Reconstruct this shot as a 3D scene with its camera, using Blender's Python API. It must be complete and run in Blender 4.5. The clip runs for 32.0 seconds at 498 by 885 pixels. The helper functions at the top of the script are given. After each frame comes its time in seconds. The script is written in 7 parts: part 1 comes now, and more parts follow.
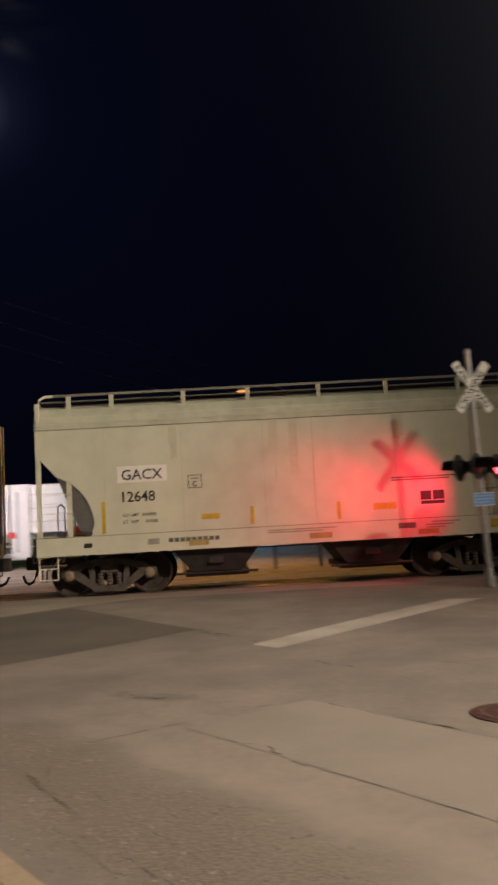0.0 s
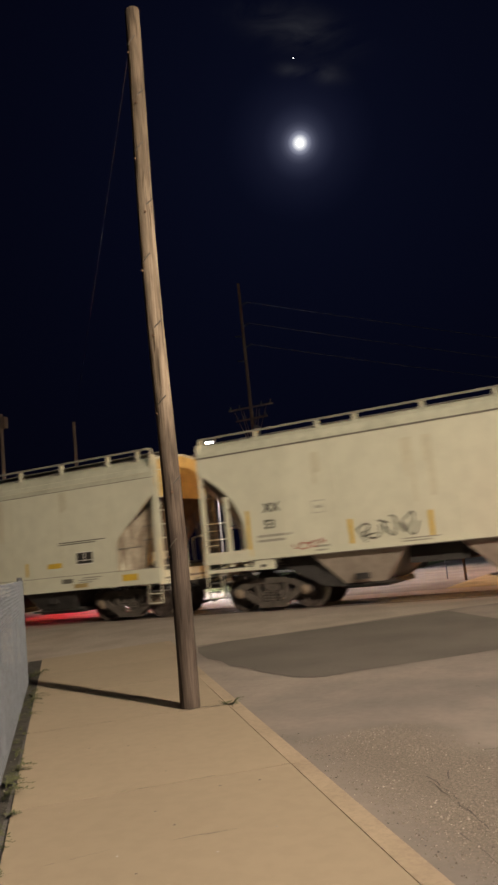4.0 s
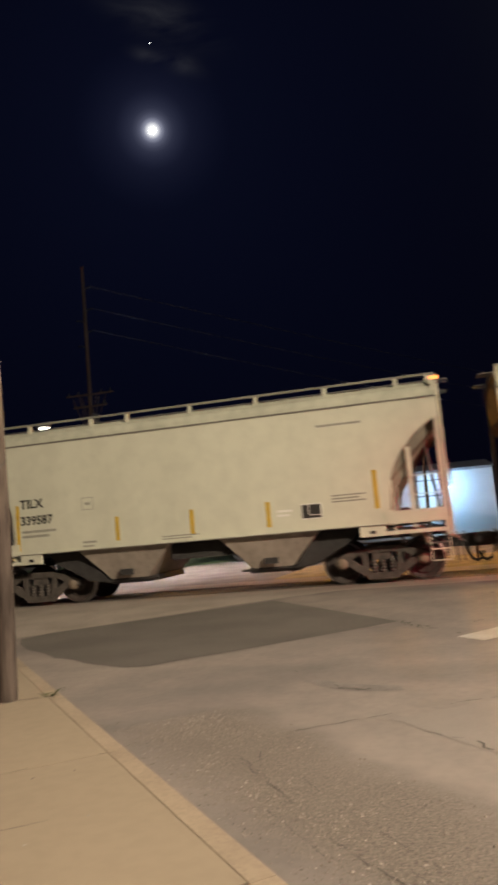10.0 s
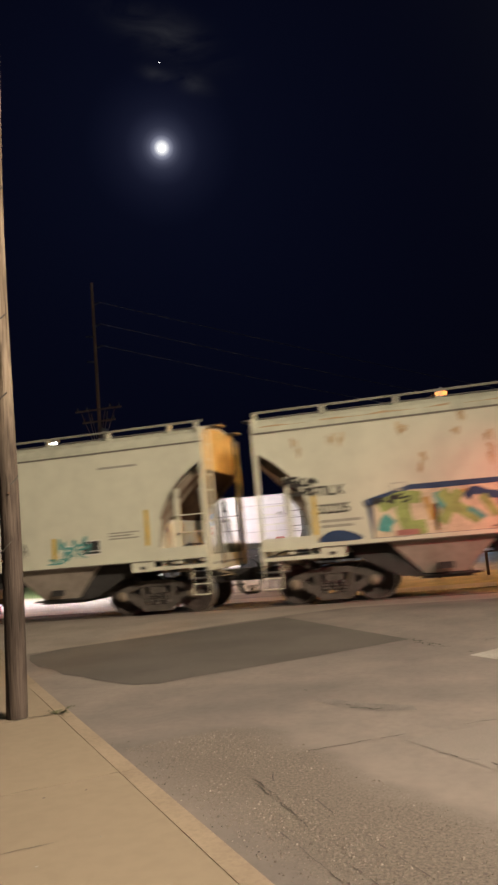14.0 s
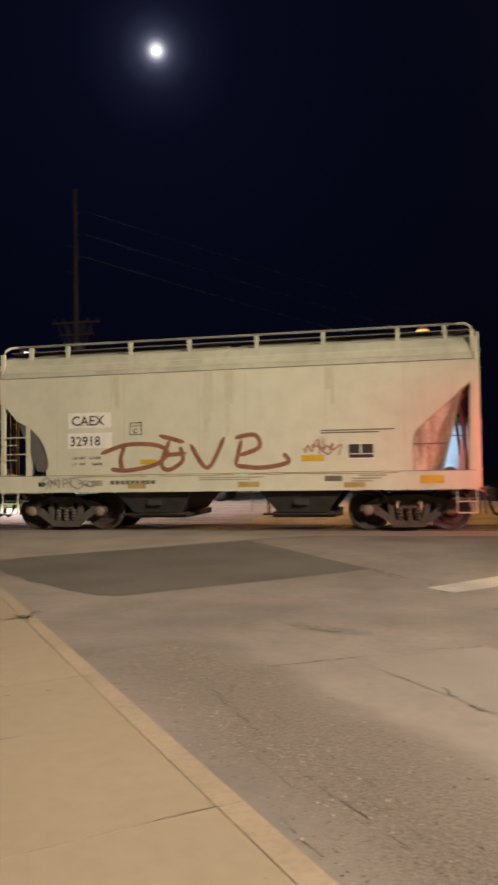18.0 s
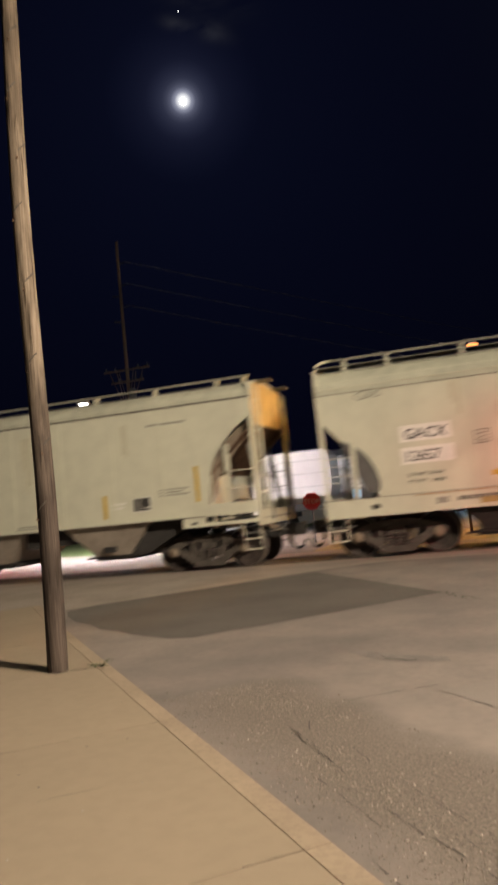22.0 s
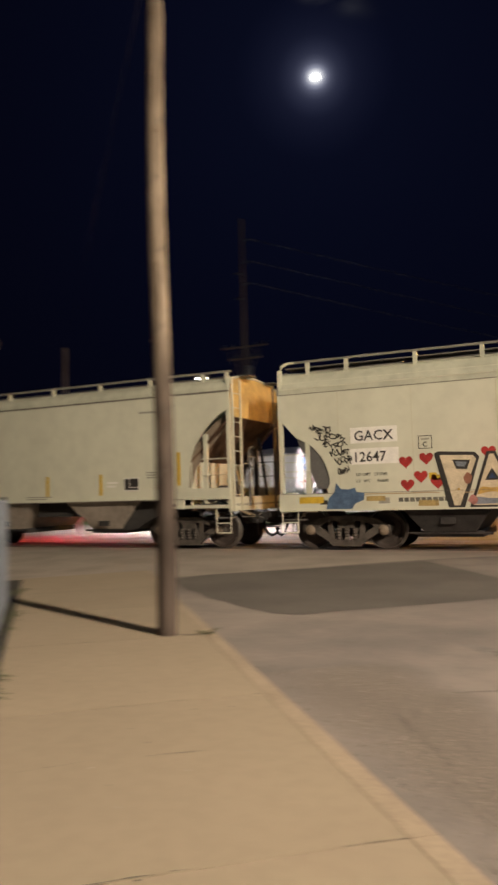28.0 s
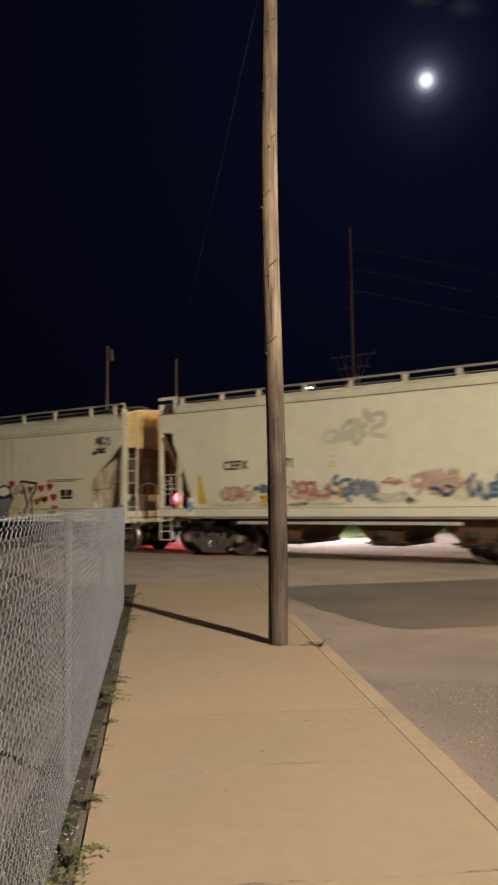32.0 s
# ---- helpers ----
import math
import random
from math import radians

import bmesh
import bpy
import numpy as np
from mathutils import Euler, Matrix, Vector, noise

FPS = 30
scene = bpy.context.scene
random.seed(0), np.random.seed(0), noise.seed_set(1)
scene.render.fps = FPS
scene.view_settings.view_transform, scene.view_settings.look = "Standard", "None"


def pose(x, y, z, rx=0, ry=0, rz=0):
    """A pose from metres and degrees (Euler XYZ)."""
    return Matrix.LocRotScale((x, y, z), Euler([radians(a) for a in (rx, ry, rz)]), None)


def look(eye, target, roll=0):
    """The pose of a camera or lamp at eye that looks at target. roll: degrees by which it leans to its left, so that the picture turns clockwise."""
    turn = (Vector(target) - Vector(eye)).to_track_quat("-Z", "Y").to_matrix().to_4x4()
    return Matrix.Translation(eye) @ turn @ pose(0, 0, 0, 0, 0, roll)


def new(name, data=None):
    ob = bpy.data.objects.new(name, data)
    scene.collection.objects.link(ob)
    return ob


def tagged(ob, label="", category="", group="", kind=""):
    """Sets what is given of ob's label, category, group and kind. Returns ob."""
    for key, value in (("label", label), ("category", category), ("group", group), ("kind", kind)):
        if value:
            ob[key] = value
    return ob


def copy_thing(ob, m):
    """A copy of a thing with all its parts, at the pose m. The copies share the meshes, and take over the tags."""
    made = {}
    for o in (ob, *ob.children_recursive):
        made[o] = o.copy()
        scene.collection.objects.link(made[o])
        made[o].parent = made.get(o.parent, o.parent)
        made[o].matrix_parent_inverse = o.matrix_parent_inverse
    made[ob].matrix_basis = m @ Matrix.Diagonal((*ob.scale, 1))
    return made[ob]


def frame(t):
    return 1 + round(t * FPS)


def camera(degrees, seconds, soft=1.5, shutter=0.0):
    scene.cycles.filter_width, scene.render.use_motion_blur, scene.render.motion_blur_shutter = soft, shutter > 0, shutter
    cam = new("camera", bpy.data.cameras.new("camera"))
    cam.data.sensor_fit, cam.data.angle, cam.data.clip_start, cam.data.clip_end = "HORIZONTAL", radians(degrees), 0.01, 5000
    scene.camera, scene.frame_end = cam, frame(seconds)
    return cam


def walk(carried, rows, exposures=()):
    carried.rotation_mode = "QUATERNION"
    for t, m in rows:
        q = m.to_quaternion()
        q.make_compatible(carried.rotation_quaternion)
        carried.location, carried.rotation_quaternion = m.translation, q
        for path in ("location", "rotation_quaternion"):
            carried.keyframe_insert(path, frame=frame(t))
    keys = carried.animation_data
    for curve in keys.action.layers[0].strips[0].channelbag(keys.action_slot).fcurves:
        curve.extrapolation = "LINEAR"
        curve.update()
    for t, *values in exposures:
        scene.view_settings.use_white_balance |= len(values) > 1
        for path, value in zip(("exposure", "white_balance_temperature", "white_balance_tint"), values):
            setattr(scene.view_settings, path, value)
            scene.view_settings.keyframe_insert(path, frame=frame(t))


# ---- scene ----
cam = camera(37.12, 32.0, 2.6, 1.0)
PATH = [
    (0.0, pose(0.040, 0.032, 1.546, 96.276, 3.139, -0.895)),
    (0.5, pose(0.002, 0.024, 1.545, 96.964, 3.553, 5.635)),
    (1.0, pose(0.016, 0.002, 1.554, 97.010, 5.251, 16.630)),
    (1.5, pose(0.021, 0.033, 1.550, 97.372, 6.336, 25.075)),
    (2.0, pose(0.006, 0.021, 1.564, 98.314, 6.255, 27.463)),
    (2.5, pose(-0.010, -0.018, 1.573, 98.677, 5.414, 27.144)),
    (4.5, pose(-0.003, 0.000, 1.571, 98.477, 5.975, 26.338)),
    (5.0, pose(0.022, -0.003, 1.566, 98.348, 5.241, 23.903)),
    (5.5, pose(0.036, -0.035, 1.567, 98.219, 5.240, 18.822)),
    (6.0, pose(0.069, -0.031, 1.569, 98.368, 6.173, 15.675)),
    (6.5, pose(0.089, -0.008, 1.564, 98.728, 7.152, 13.499)),
    (7.0, pose(0.083, -0.002, 1.567, 99.026, 7.612, 12.377)),
    (7.5, pose(0.072, -0.010, 1.558, 99.236, 7.563, 11.929)),
    (8.0, pose(0.090, -0.006, 1.563, 99.104, 7.465, 11.791)),
    (8.5, pose(0.073, -0.008, 1.560, 98.771, 6.747, 11.703)),
    (9.0, pose(0.073, -0.002, 1.557, 98.215, 6.047, 12.043)),
    (9.5, pose(0.065, -0.002, 1.555, 97.503, 5.455, 12.862)),
    (10.0, pose(0.060, -0.000, 1.547, 96.732, 4.988, 14.065)),
    (10.5, pose(0.029, 0.044, 1.541, 96.082, 6.446, 19.232)),
    (11.0, pose(0.003, 0.036, 1.555, 95.958, 7.645, 21.128)),
    (11.5, pose(-0.030, 0.010, 1.561, 96.069, 6.167, 21.281)),
    (12.0, pose(-0.004, 0.020, 1.562, 96.610, 4.932, 19.152)),
    (12.5, pose(0.007, 0.005, 1.575, 97.111, 4.316, 16.163)),
    (13.0, pose(0.019, 0.016, 1.570, 97.421, 4.540, 14.917)),
    (13.5, pose(0.029, -0.002, 1.568, 97.703, 4.823, 14.692)),
    (14.0, pose(0.027, -0.012, 1.569, 97.937, 4.795, 14.651)),
    (14.5, pose(0.029, -0.012, 1.565, 98.090, 4.570, 14.212)),
    (15.0, pose(0.036, -0.005, 1.564, 97.931, 4.103, 12.814)),
    (15.5, pose(0.037, -0.002, 1.562, 97.371, 3.171, 9.923)),
    (17.5, pose(0.006, 0.011, 1.532, 92.387, 0.790, 8.327)),
    (18.0, pose(-0.013, 0.010, 1.540, 92.126, 0.882, 12.332)),
    (18.5, pose(-0.011, 0.018, 1.541, 92.109, 1.501, 14.757)),
    (19.0, pose(-0.026, 0.012, 1.540, 92.067, 2.105, 15.849)),
    (19.5, pose(-0.008, 0.009, 1.541, 91.925, 2.871, 16.391)),
    (20.0, pose(-0.005, 0.022, 1.533, 91.790, 3.643, 16.608)),
    (20.5, pose(-0.006, 0.014, 1.530, 91.843, 4.160, 16.691)),
    (21.0, pose(0.008, 0.032, 1.528, 92.333, 4.885, 16.907)),
    (21.5, pose(-0.003, 0.010, 1.543, 93.433, 5.110, 16.825)),
    (22.0, pose(0.001, 0.008, 1.553, 94.899, 5.604, 16.984)),
    (22.5, pose(0.014, 0.011, 1.571, 97.589, 6.092, 17.154)),
    (23.0, pose(0.011, 0.012, 1.566, 99.120, 6.084, 17.470)),
    (23.5, pose(0.020, 0.010, 1.562, 99.566, 5.859, 17.586)),
    (24.0, pose(0.039, 0.004, 1.560, 99.215, 5.088, 16.451)),
    (24.5, pose(0.027, 0.018, 1.555, 97.304, 3.025, 8.151)),
    (25.0, pose(-0.003, -0.009, 1.535, 95.426, 3.104, -8.487)),
    (25.5, pose(-0.049, -0.024, 1.501, 95.301, 3.313, -13.833)),
    (27.5, pose(-0.062, 0.030, 1.530, 94.086, 0.107, 12.412)),
    (28.0, pose(-0.080, 0.022, 1.531, 93.899, 1.548, 25.292)),
    (28.5, pose(-0.101, -0.003, 1.544, 94.178, 0.785, 29.867)),
    (29.0, pose(-0.100, -0.018, 1.542, 94.030, 0.402, 30.751)),
    (29.5, pose(-0.097, -0.028, 1.542, 94.094, 0.303, 30.894)),
    (30.0, pose(-0.102, -0.019, 1.541, 94.236, 0.300, 31.431)),
    (30.5, pose(-0.111, -0.025, 1.544, 94.249, 0.346, 32.111)),
    (31.0, pose(-0.112, -0.033, 1.537, 94.299, 0.324, 32.741)),
    (31.5, pose(-0.118, -0.040, 1.546, 94.519, 0.456, 33.195)),
    (32.0, pose(-0.110, -0.038, 1.548, 94.756, 0.601, 33.467)),
]
walk(cam, PATH, ((0.0, -0.5), (0.5, -0.4), (1.0, -0.05), (1.6, 0.0), (6.4, 0.0), (7.2, -0.06), (8.0, -0.2), (8.6, -0.2), (9.8, 0.0), (19.0, 0.0), (20.0, -0.05), (21.5, -0.05), (22.5, 0.0), (24.4, 0.0), (25.0, -0.2), (25.5, -0.08), (27.5, 0.0), (29.0, 0.14), (32.0, 0.14)))

# ---------- light ----------
world = bpy.data.worlds.new("night_sky")
scene.world = world
world.use_nodes = True
CLOUD_A, CLOUD_B, CLOUD_C = (18.3, 37.0, -22, 0.052, 0.019), (16.4, 34.0, -20, 0.022, 0.009), (19.1, 34.6, -15, 0.016, 0.007)
MOON = Vector((-1005.7, 2904.1, 1766.8)).normalized()


def build_sky():
    nt = world.node_tree
    nt.nodes.clear()
    out = nt.nodes.new("ShaderNodeOutputWorld")
    bg = nt.nodes.new("ShaderNodeBackground")
    tc = nt.nodes.new("ShaderNodeTexCoord")
    nrm = nt.nodes.new("ShaderNodeVectorMath")
    nrm.operation = "NORMALIZE"
    nt.links.new(tc.outputs["Generated"], nrm.inputs[0])
    dot = nt.nodes.new("ShaderNodeVectorMath")
    dot.operation = "DOT_PRODUCT"
    dot.inputs[1].default_value = MOON
    nt.links.new(nrm.outputs[0], dot.inputs[0])
    ang = nt.nodes.new("ShaderNodeMath")
    ang.operation = "ARCCOSINE"
    ang.use_clamp = False
    nt.links.new(dot.outputs["Value"], ang.inputs[0])
    ramp = nt.nodes.new("ShaderNodeValToRGB")
    cr = ramp.color_ramp
    cr.interpolation = "B_SPLINE"
    cr.elements[0].position, cr.elements[0].color = 0.0, (1.4, 1.4, 1.45, 1)
    cr.elements[1].position, cr.elements[1].color = 1.0, (0.0009, 0.0007, 0.0020, 1)
    for p, c in ((0.0032, (1.2, 1.2, 1.25)), (0.0056, (0.50, 0.52, 0.62)), (0.0085, (0.17, 0.18, 0.26)), (0.0125, (0.062, 0.067, 0.105)), (0.020, (0.020, 0.023, 0.047)), (0.036, (0.0052, 0.0064, 0.018)), (0.075, (0.0020, 0.0028, 0.0098)), (0.3, (0.0013, 0.0017, 0.0062)), (0.55, (0.0011, 0.0010, 0.0030))):
        e = cr.elements.new(p)
        e.color = (*c, 1)
    scale = nt.nodes.new("ShaderNodeMath")
    scale.operation = "DIVIDE"
    scale.inputs[1].default_value = 1.3
    nt.links.new(ang.outputs[0], scale.inputs[0])
    nt.links.new(scale.outputs[0], ramp.inputs[0])
    # thin moonlit cloud drifting above the moon
    def node(kind, op, *ins):
        q = nt.nodes.new(kind)
        q.operation = op
        for k, v in enumerate(ins):
            if hasattr(v, "is_output"):
                nt.links.new(v, q.inputs[k])
            else:
                q.inputs[k].default_value = v
        return q

    def wisp(az, el, lean, a, b):
        az, el = radians(az), radians(el)
        c = Vector((-math.sin(az) * math.cos(el), math.cos(az) * math.cos(el), math.sin(el)))
        right = Vector((math.cos(az), math.sin(az), 0))
        upv = right.cross(c)
        u = right * math.cos(radians(lean)) + upv * math.sin(radians(lean))
        v = upv * math.cos(radians(lean)) - right * math.sin(radians(lean))
        du = node("ShaderNodeVectorMath", "DOT_PRODUCT", nrm.outputs[0], u).outputs["Value"]
        dv = node("ShaderNodeVectorMath", "DOT_PRODUCT", nrm.outputs[0], v).outputs["Value"]
        du = node("ShaderNodeMath", "POWER", node("ShaderNodeMath", "ABSOLUTE", node("ShaderNodeMath", "DIVIDE", du, a).outputs[0]).outputs[0], 2.0).outputs[0]
        dv = node("ShaderNodeMath", "POWER", node("ShaderNodeMath", "ABSOLUTE", node("ShaderNodeMath", "DIVIDE", dv, b).outputs[0]).outputs[0], 2.0).outputs[0]
        s = node("ShaderNodeMath", "ADD", du, dv).outputs[0]
        return node("ShaderNodeMath", "POWER", 2.718, node("ShaderNodeMath", "MULTIPLY", s, -1.0).outputs[0]).outputs[0]

    mp = nt.nodes.new("ShaderNodeMapping")
    mp.inputs["Scale"].default_value = (9.0, 9.0, 26.0)
    mp.inputs["Rotation"].default_value = (0.0, radians(20), 0.0)
    nt.links.new(nrm.outputs[0], mp.inputs[0])
    nz = nt.nodes.new("ShaderNodeTexNoise")
    nz.inputs["Scale"].default_value = 1.4
    nz.inputs["Detail"].default_value = 5
    nz.inputs["Distortion"].default_value = 0.8
    nt.links.new(mp.outputs[0], nz.inputs["Vector"])
    cl = nt.nodes.new("ShaderNodeMapRange")
    cl.inputs["From Min"].default_value, cl.inputs["From Max"].default_value = 0.36, 0.72
    cl.inputs["To Min"].default_value, cl.inputs["To Max"].default_value = 0.0, 0.017
    nt.links.new(nz.outputs["Fac"], cl.inputs["Value"])
    both = node("ShaderNodeMath", "ADD", wisp(*CLOUD_A), wisp(*CLOUD_B))
    both = node("ShaderNodeMath", "ADD", both.outputs[0], wisp(*CLOUD_C))
    mul = node("ShaderNodeMath", "MULTIPLY", cl.outputs[0], both.outputs[0])
    add = nt.nodes.new("ShaderNodeMix")
    add.data_type, add.blend_type = "RGBA", "ADD"
    add.inputs["Factor"].default_value = 1.0
    nt.links.new(ramp.outputs[0], add.inputs["A"])
    nt.links.new(mul.outputs[0], add.inputs["B"])
    # faint grey added to the right part of the sky
    right_grey = node("ShaderNodeMath", "MULTIPLY", wisp(-37, 36, 0, 0.235, 0.50), 0.027)
    add2 = nt.nodes.new("ShaderNodeMix")
    add2.data_type, add2.blend_type = "RGBA", "ADD"
    add2.inputs["Factor"].default_value = 1.0
    nt.links.new(add.outputs["Result"], add2.inputs["A"])
    nt.links.new(right_grey.outputs[0], add2.inputs["B"])
    nt.links.new(add2.outputs["Result"], bg.inputs["Color"])
    bg.inputs["Strength"].default_value = 1.0
    nt.links.new(bg.outputs[0], out.inputs[0])


build_sky()


def lamp(name, kind, m, energy, color, size=0.3, **extra):
    data = bpy.data.lights.new(name, kind)
    data.energy, data.color = energy, color
    if kind == "SPOT":
        data.spot_size, data.spot_blend = radians(extra.get("cone", 60)), extra.get("blend", 0.5)
        data.shadow_soft_size = size
    elif kind == "SUN":
        data.angle = radians(size)
    else:
        data.shadow_soft_size = size
    ob = new(name, data)
    ob.matrix_world = m
    return ob


# moonlight, the street lamp behind the camera, an added right-hand fill, the lamps that show beyond the track
lamp("moon_light", "SUN", look((0, 0, 0), -MOON), 0.02, (0.75, 0.85, 1.0), 0.6)
lamp("street_light", "SPOT", look((12.2, -0.3, 12.0), (-11.0, 8.3, 0.0)), 33500, (0.975, 0.81, 0.625), 0.18, cone=88, blend=1.0)
lamp("sodium_light", "SPOT", look((0.75, 38.0, 8.0), (-6.5, 17.5, 4.0)), 9500, (1.0, 0.42, 0.07), 0.15, cone=122, blend=1.0)
# unseen fill added at the right to lift the cars beyond the signal
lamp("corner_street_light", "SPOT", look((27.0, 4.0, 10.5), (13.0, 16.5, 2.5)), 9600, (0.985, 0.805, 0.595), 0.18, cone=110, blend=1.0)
lamp("wall_light", "POINT", pose(0.9, 46.55, 3.0), 330, (0.33, 0.66, 1.0), 0.12)
lamp("yard_light", "SPOT", look((-15.45, 28.02, 6.38), (-14.0, 31.0, 0.0)), 13500, (1.0, 0.90, 0.88), 0.12, cone=170, blend=0.5)
lamp("red_signal_light", "SPOT", look((4.64, 15.06, 2.31), (3.5, 16.28, 1.95)), 300, (1.0, 0.002, 0.040), 0.08, cone=112, blend=1.0)
lamp("second_red_signal_light", "SPOT", look((4.04, 14.30, 2.31), (1.7, 16.28, 1.95)), 430, (1.0, 0.002, 0.040), 0.08, cone=66, blend=1.0)
lamp("red_signal_glow", "SPOT", look((5.46, 14.08, 2.36), (8.0, 11.2, 0.0)), 170, (1.0, 0.03, 0.05), 0.06, cone=105, blend=1.0)
lamp("far_red_light", "POINT", pose(-17.62, 21.6, 1.78), 260, (1.0, 0.02, 0.06), 0.05)


# ---------- materials ----------
def mat(name, base, rough=0.6, metal=0.0, vary=0.25, scale=3.0, bump=0.15, fine=40.0, dark=None, emit=None, power=0.0, spec=0.4, streak=False, random_tone=0.0):
    m = bpy.data.materials.new(name)
    m.use_nodes = True
    nt = m.node_tree
    bs = nt.nodes["Principled BSDF"]
    bs.inputs["Roughness"].default_value, bs.inputs["Metallic"].default_value = rough, metal
    bs.inputs["Specular IOR Level"].default_value = spec
    bs.inputs["Base Color"].default_value = (*base, 1)
    if emit:
        bs.inputs["Emission Color"].default_value = (*emit, 1)
        bs.inputs["Emission Strength"].default_value = power
    if vary <= 0 and bump <= 0:
        return m
    tc = nt.nodes.new("ShaderNodeTexCoord")
    big = nt.nodes.new("ShaderNodeTexNoise")
    big.inputs["Scale"].default_value, big.inputs["Detail"].default_value = scale, 6
    small = nt.nodes.new("ShaderNodeTexNoise")
    small.inputs["Scale"].default_value, small.inputs["Detail"].default_value = fine, 3
    src = tc.outputs["Object"]
    if streak:
        mp = nt.nodes.new("ShaderNodeMapping")
        mp.inputs["Scale"].default_value = (1.0, 1.0, 0.16 if streak is True else streak)
        nt.links.new(src, mp.inputs[0])
        nt.links.new(mp.outputs[0], big.inputs["Vector"])
        if streak is not True:
            src = mp.outputs[0]
    else:
        nt.links.new(src, big.inputs["Vector"])
    nt.links.new(src, small.inputs["Vector"])
    r = nt.nodes.new("ShaderNodeValToRGB")
    d = dark or tuple(c * (1 - vary) for c in base)
    r.color_ramp.elements[0].position, r.color_ramp.elements[0].color = 0.34, (*d, 1)
    r.color_ramp.elements[1].position, r.color_ramp.elements[1].color = 0.62, (*base, 1)
    nt.links.new(big.outputs["Fac"], r.inputs[0])
    r2 = nt.nodes.new("ShaderNodeValToRGB")
    k = 1 - vary * 0.8
    r2.color_ramp.elements[0].position, r2.color_ramp.elements[0].color = 0.35, (k, k, k, 1)
    r2.color_ramp.elements[1].position, r2.color_ramp.elements[1].color = 0.6, (1, 1, 1, 1)
    nt.links.new(small.outputs["Fac"], r2.inputs[0])
    mx = nt.nodes.new("ShaderNodeMix")
    mx.data_type, mx.blend_type = "RGBA", "MULTIPLY"
    mx.inputs["Factor"].default_value = 1.0
    nt.links.new(r.outputs[0], mx.inputs["A"])
    nt.links.new(r2.outputs[0], mx.inputs["B"])
    res = mx.outputs["Result"]
    if random_tone:
        oi = nt.nodes.new("ShaderNodeObjectInfo")
        mr = nt.nodes.new("ShaderNodeMapRange")
        mr.inputs["To Min"].default_value, mr.inputs["To Max"].default_value = 1 - random_tone, 1 + random_tone * 0.4
        nt.links.new(oi.outputs["Random"], mr.inputs["Value"])
        m2 = nt.nodes.new("ShaderNodeMix")
        m2.data_type, m2.blend_type = "RGBA", "MULTIPLY"
        m2.inputs["Factor"].default_value = 1.0
        nt.links.new(res, m2.inputs["A"])
        nt.links.new(mr.outputs[0], m2.inputs["B"])
        res = m2.outputs["Result"]
    nt.links.new(res, bs.inputs["Base Color"])
    if bump > 0:
        b = nt.nodes.new("ShaderNodeBump")
        b.inputs["Strength"].default_value, b.inputs["Distance"].default_value = bump, 0.01
        nt.links.new(small.outputs["Fac"], b.inputs["Height"])
        nt.links.new(b.outputs[0], bs.inputs["Normal"])
    return m


M = {}
M["paint"] = mat("beige_car_paint", (0.600, 0.598, 0.474), 0.5, vary=0.09, scale=0.7, fine=2.5, bump=0.03, streak=True)
M["paint_grey"] = mat("weathered_grey_car_paint", (0.43, 0.42, 0.37), 0.55, vary=0.22, scale=0.8, fine=4.0, bump=0.03, streak=True)
M["paint_dirty"] = mat("dust_stained_car_paint", (0.545, 0.525, 0.395), 0.6, vary=0.1, scale=2.0, fine=6.0, bump=0.0, streak=True)
M["seam"] = mat("dirty_seam", (0.20, 0.185, 0.155), 0.7, vary=0.3, scale=2, bump=0.1)
# dust, plus the shading of the down-turned faces, in one darker colour
M["outlet"] = mat("dusty_lower_hopper_paint", (0.34, 0.29, 0.24), 0.65, vary=0.22, scale=1.6, fine=6.0, bump=0.05, streak=True)
# roof and rail brackets slightly darker than the side paint
M["roof"] = mat("soot_dulled_roof_paint", (0.525, 0.530, 0.415), 0.6, vary=0.16, scale=0.9, fine=4.0, bump=0.04)
M["roofrail"] = mat("grimy_roof_rail_paint", (0.24, 0.235, 0.20), 0.6, vary=0.25, scale=1.5, bump=0.04)
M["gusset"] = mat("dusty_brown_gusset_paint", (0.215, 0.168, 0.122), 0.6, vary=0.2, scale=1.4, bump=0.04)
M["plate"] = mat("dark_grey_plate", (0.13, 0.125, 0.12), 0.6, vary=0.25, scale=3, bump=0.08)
M["slope"] = mat("rust_brown_steel", (0.16, 0.10, 0.065), 0.9, vary=0.45, scale=2.0, bump=0.15, spec=0.1)
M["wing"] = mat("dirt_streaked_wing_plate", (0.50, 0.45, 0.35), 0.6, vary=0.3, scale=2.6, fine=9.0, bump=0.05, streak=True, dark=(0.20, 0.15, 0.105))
# orange of the sodium lamp is mixed into the end-sheet colour
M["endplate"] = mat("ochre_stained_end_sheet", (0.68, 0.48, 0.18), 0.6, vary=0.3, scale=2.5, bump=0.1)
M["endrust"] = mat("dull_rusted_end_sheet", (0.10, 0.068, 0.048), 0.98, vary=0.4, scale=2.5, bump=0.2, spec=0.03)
M["bracepaint"] = mat("rust_stained_brace_paint", (0.37, 0.29, 0.20), 0.65, vary=0.3, scale=3, bump=0.1)
M["cast"] = mat("dusty_cast_steel", (0.105, 0.090, 0.077), 0.75, vary=0.4, scale=6, bump=0.25)
M["wheel"] = mat("rusty_wheel_steel", (0.065, 0.050, 0.043), 0.6, vary=0.4, scale=5, bump=0.2)
M["tread"] = mat("polished_wheel_tread", (0.45, 0.43, 0.40), 0.3, 0.9, vary=0.2, scale=8, bump=0.05)
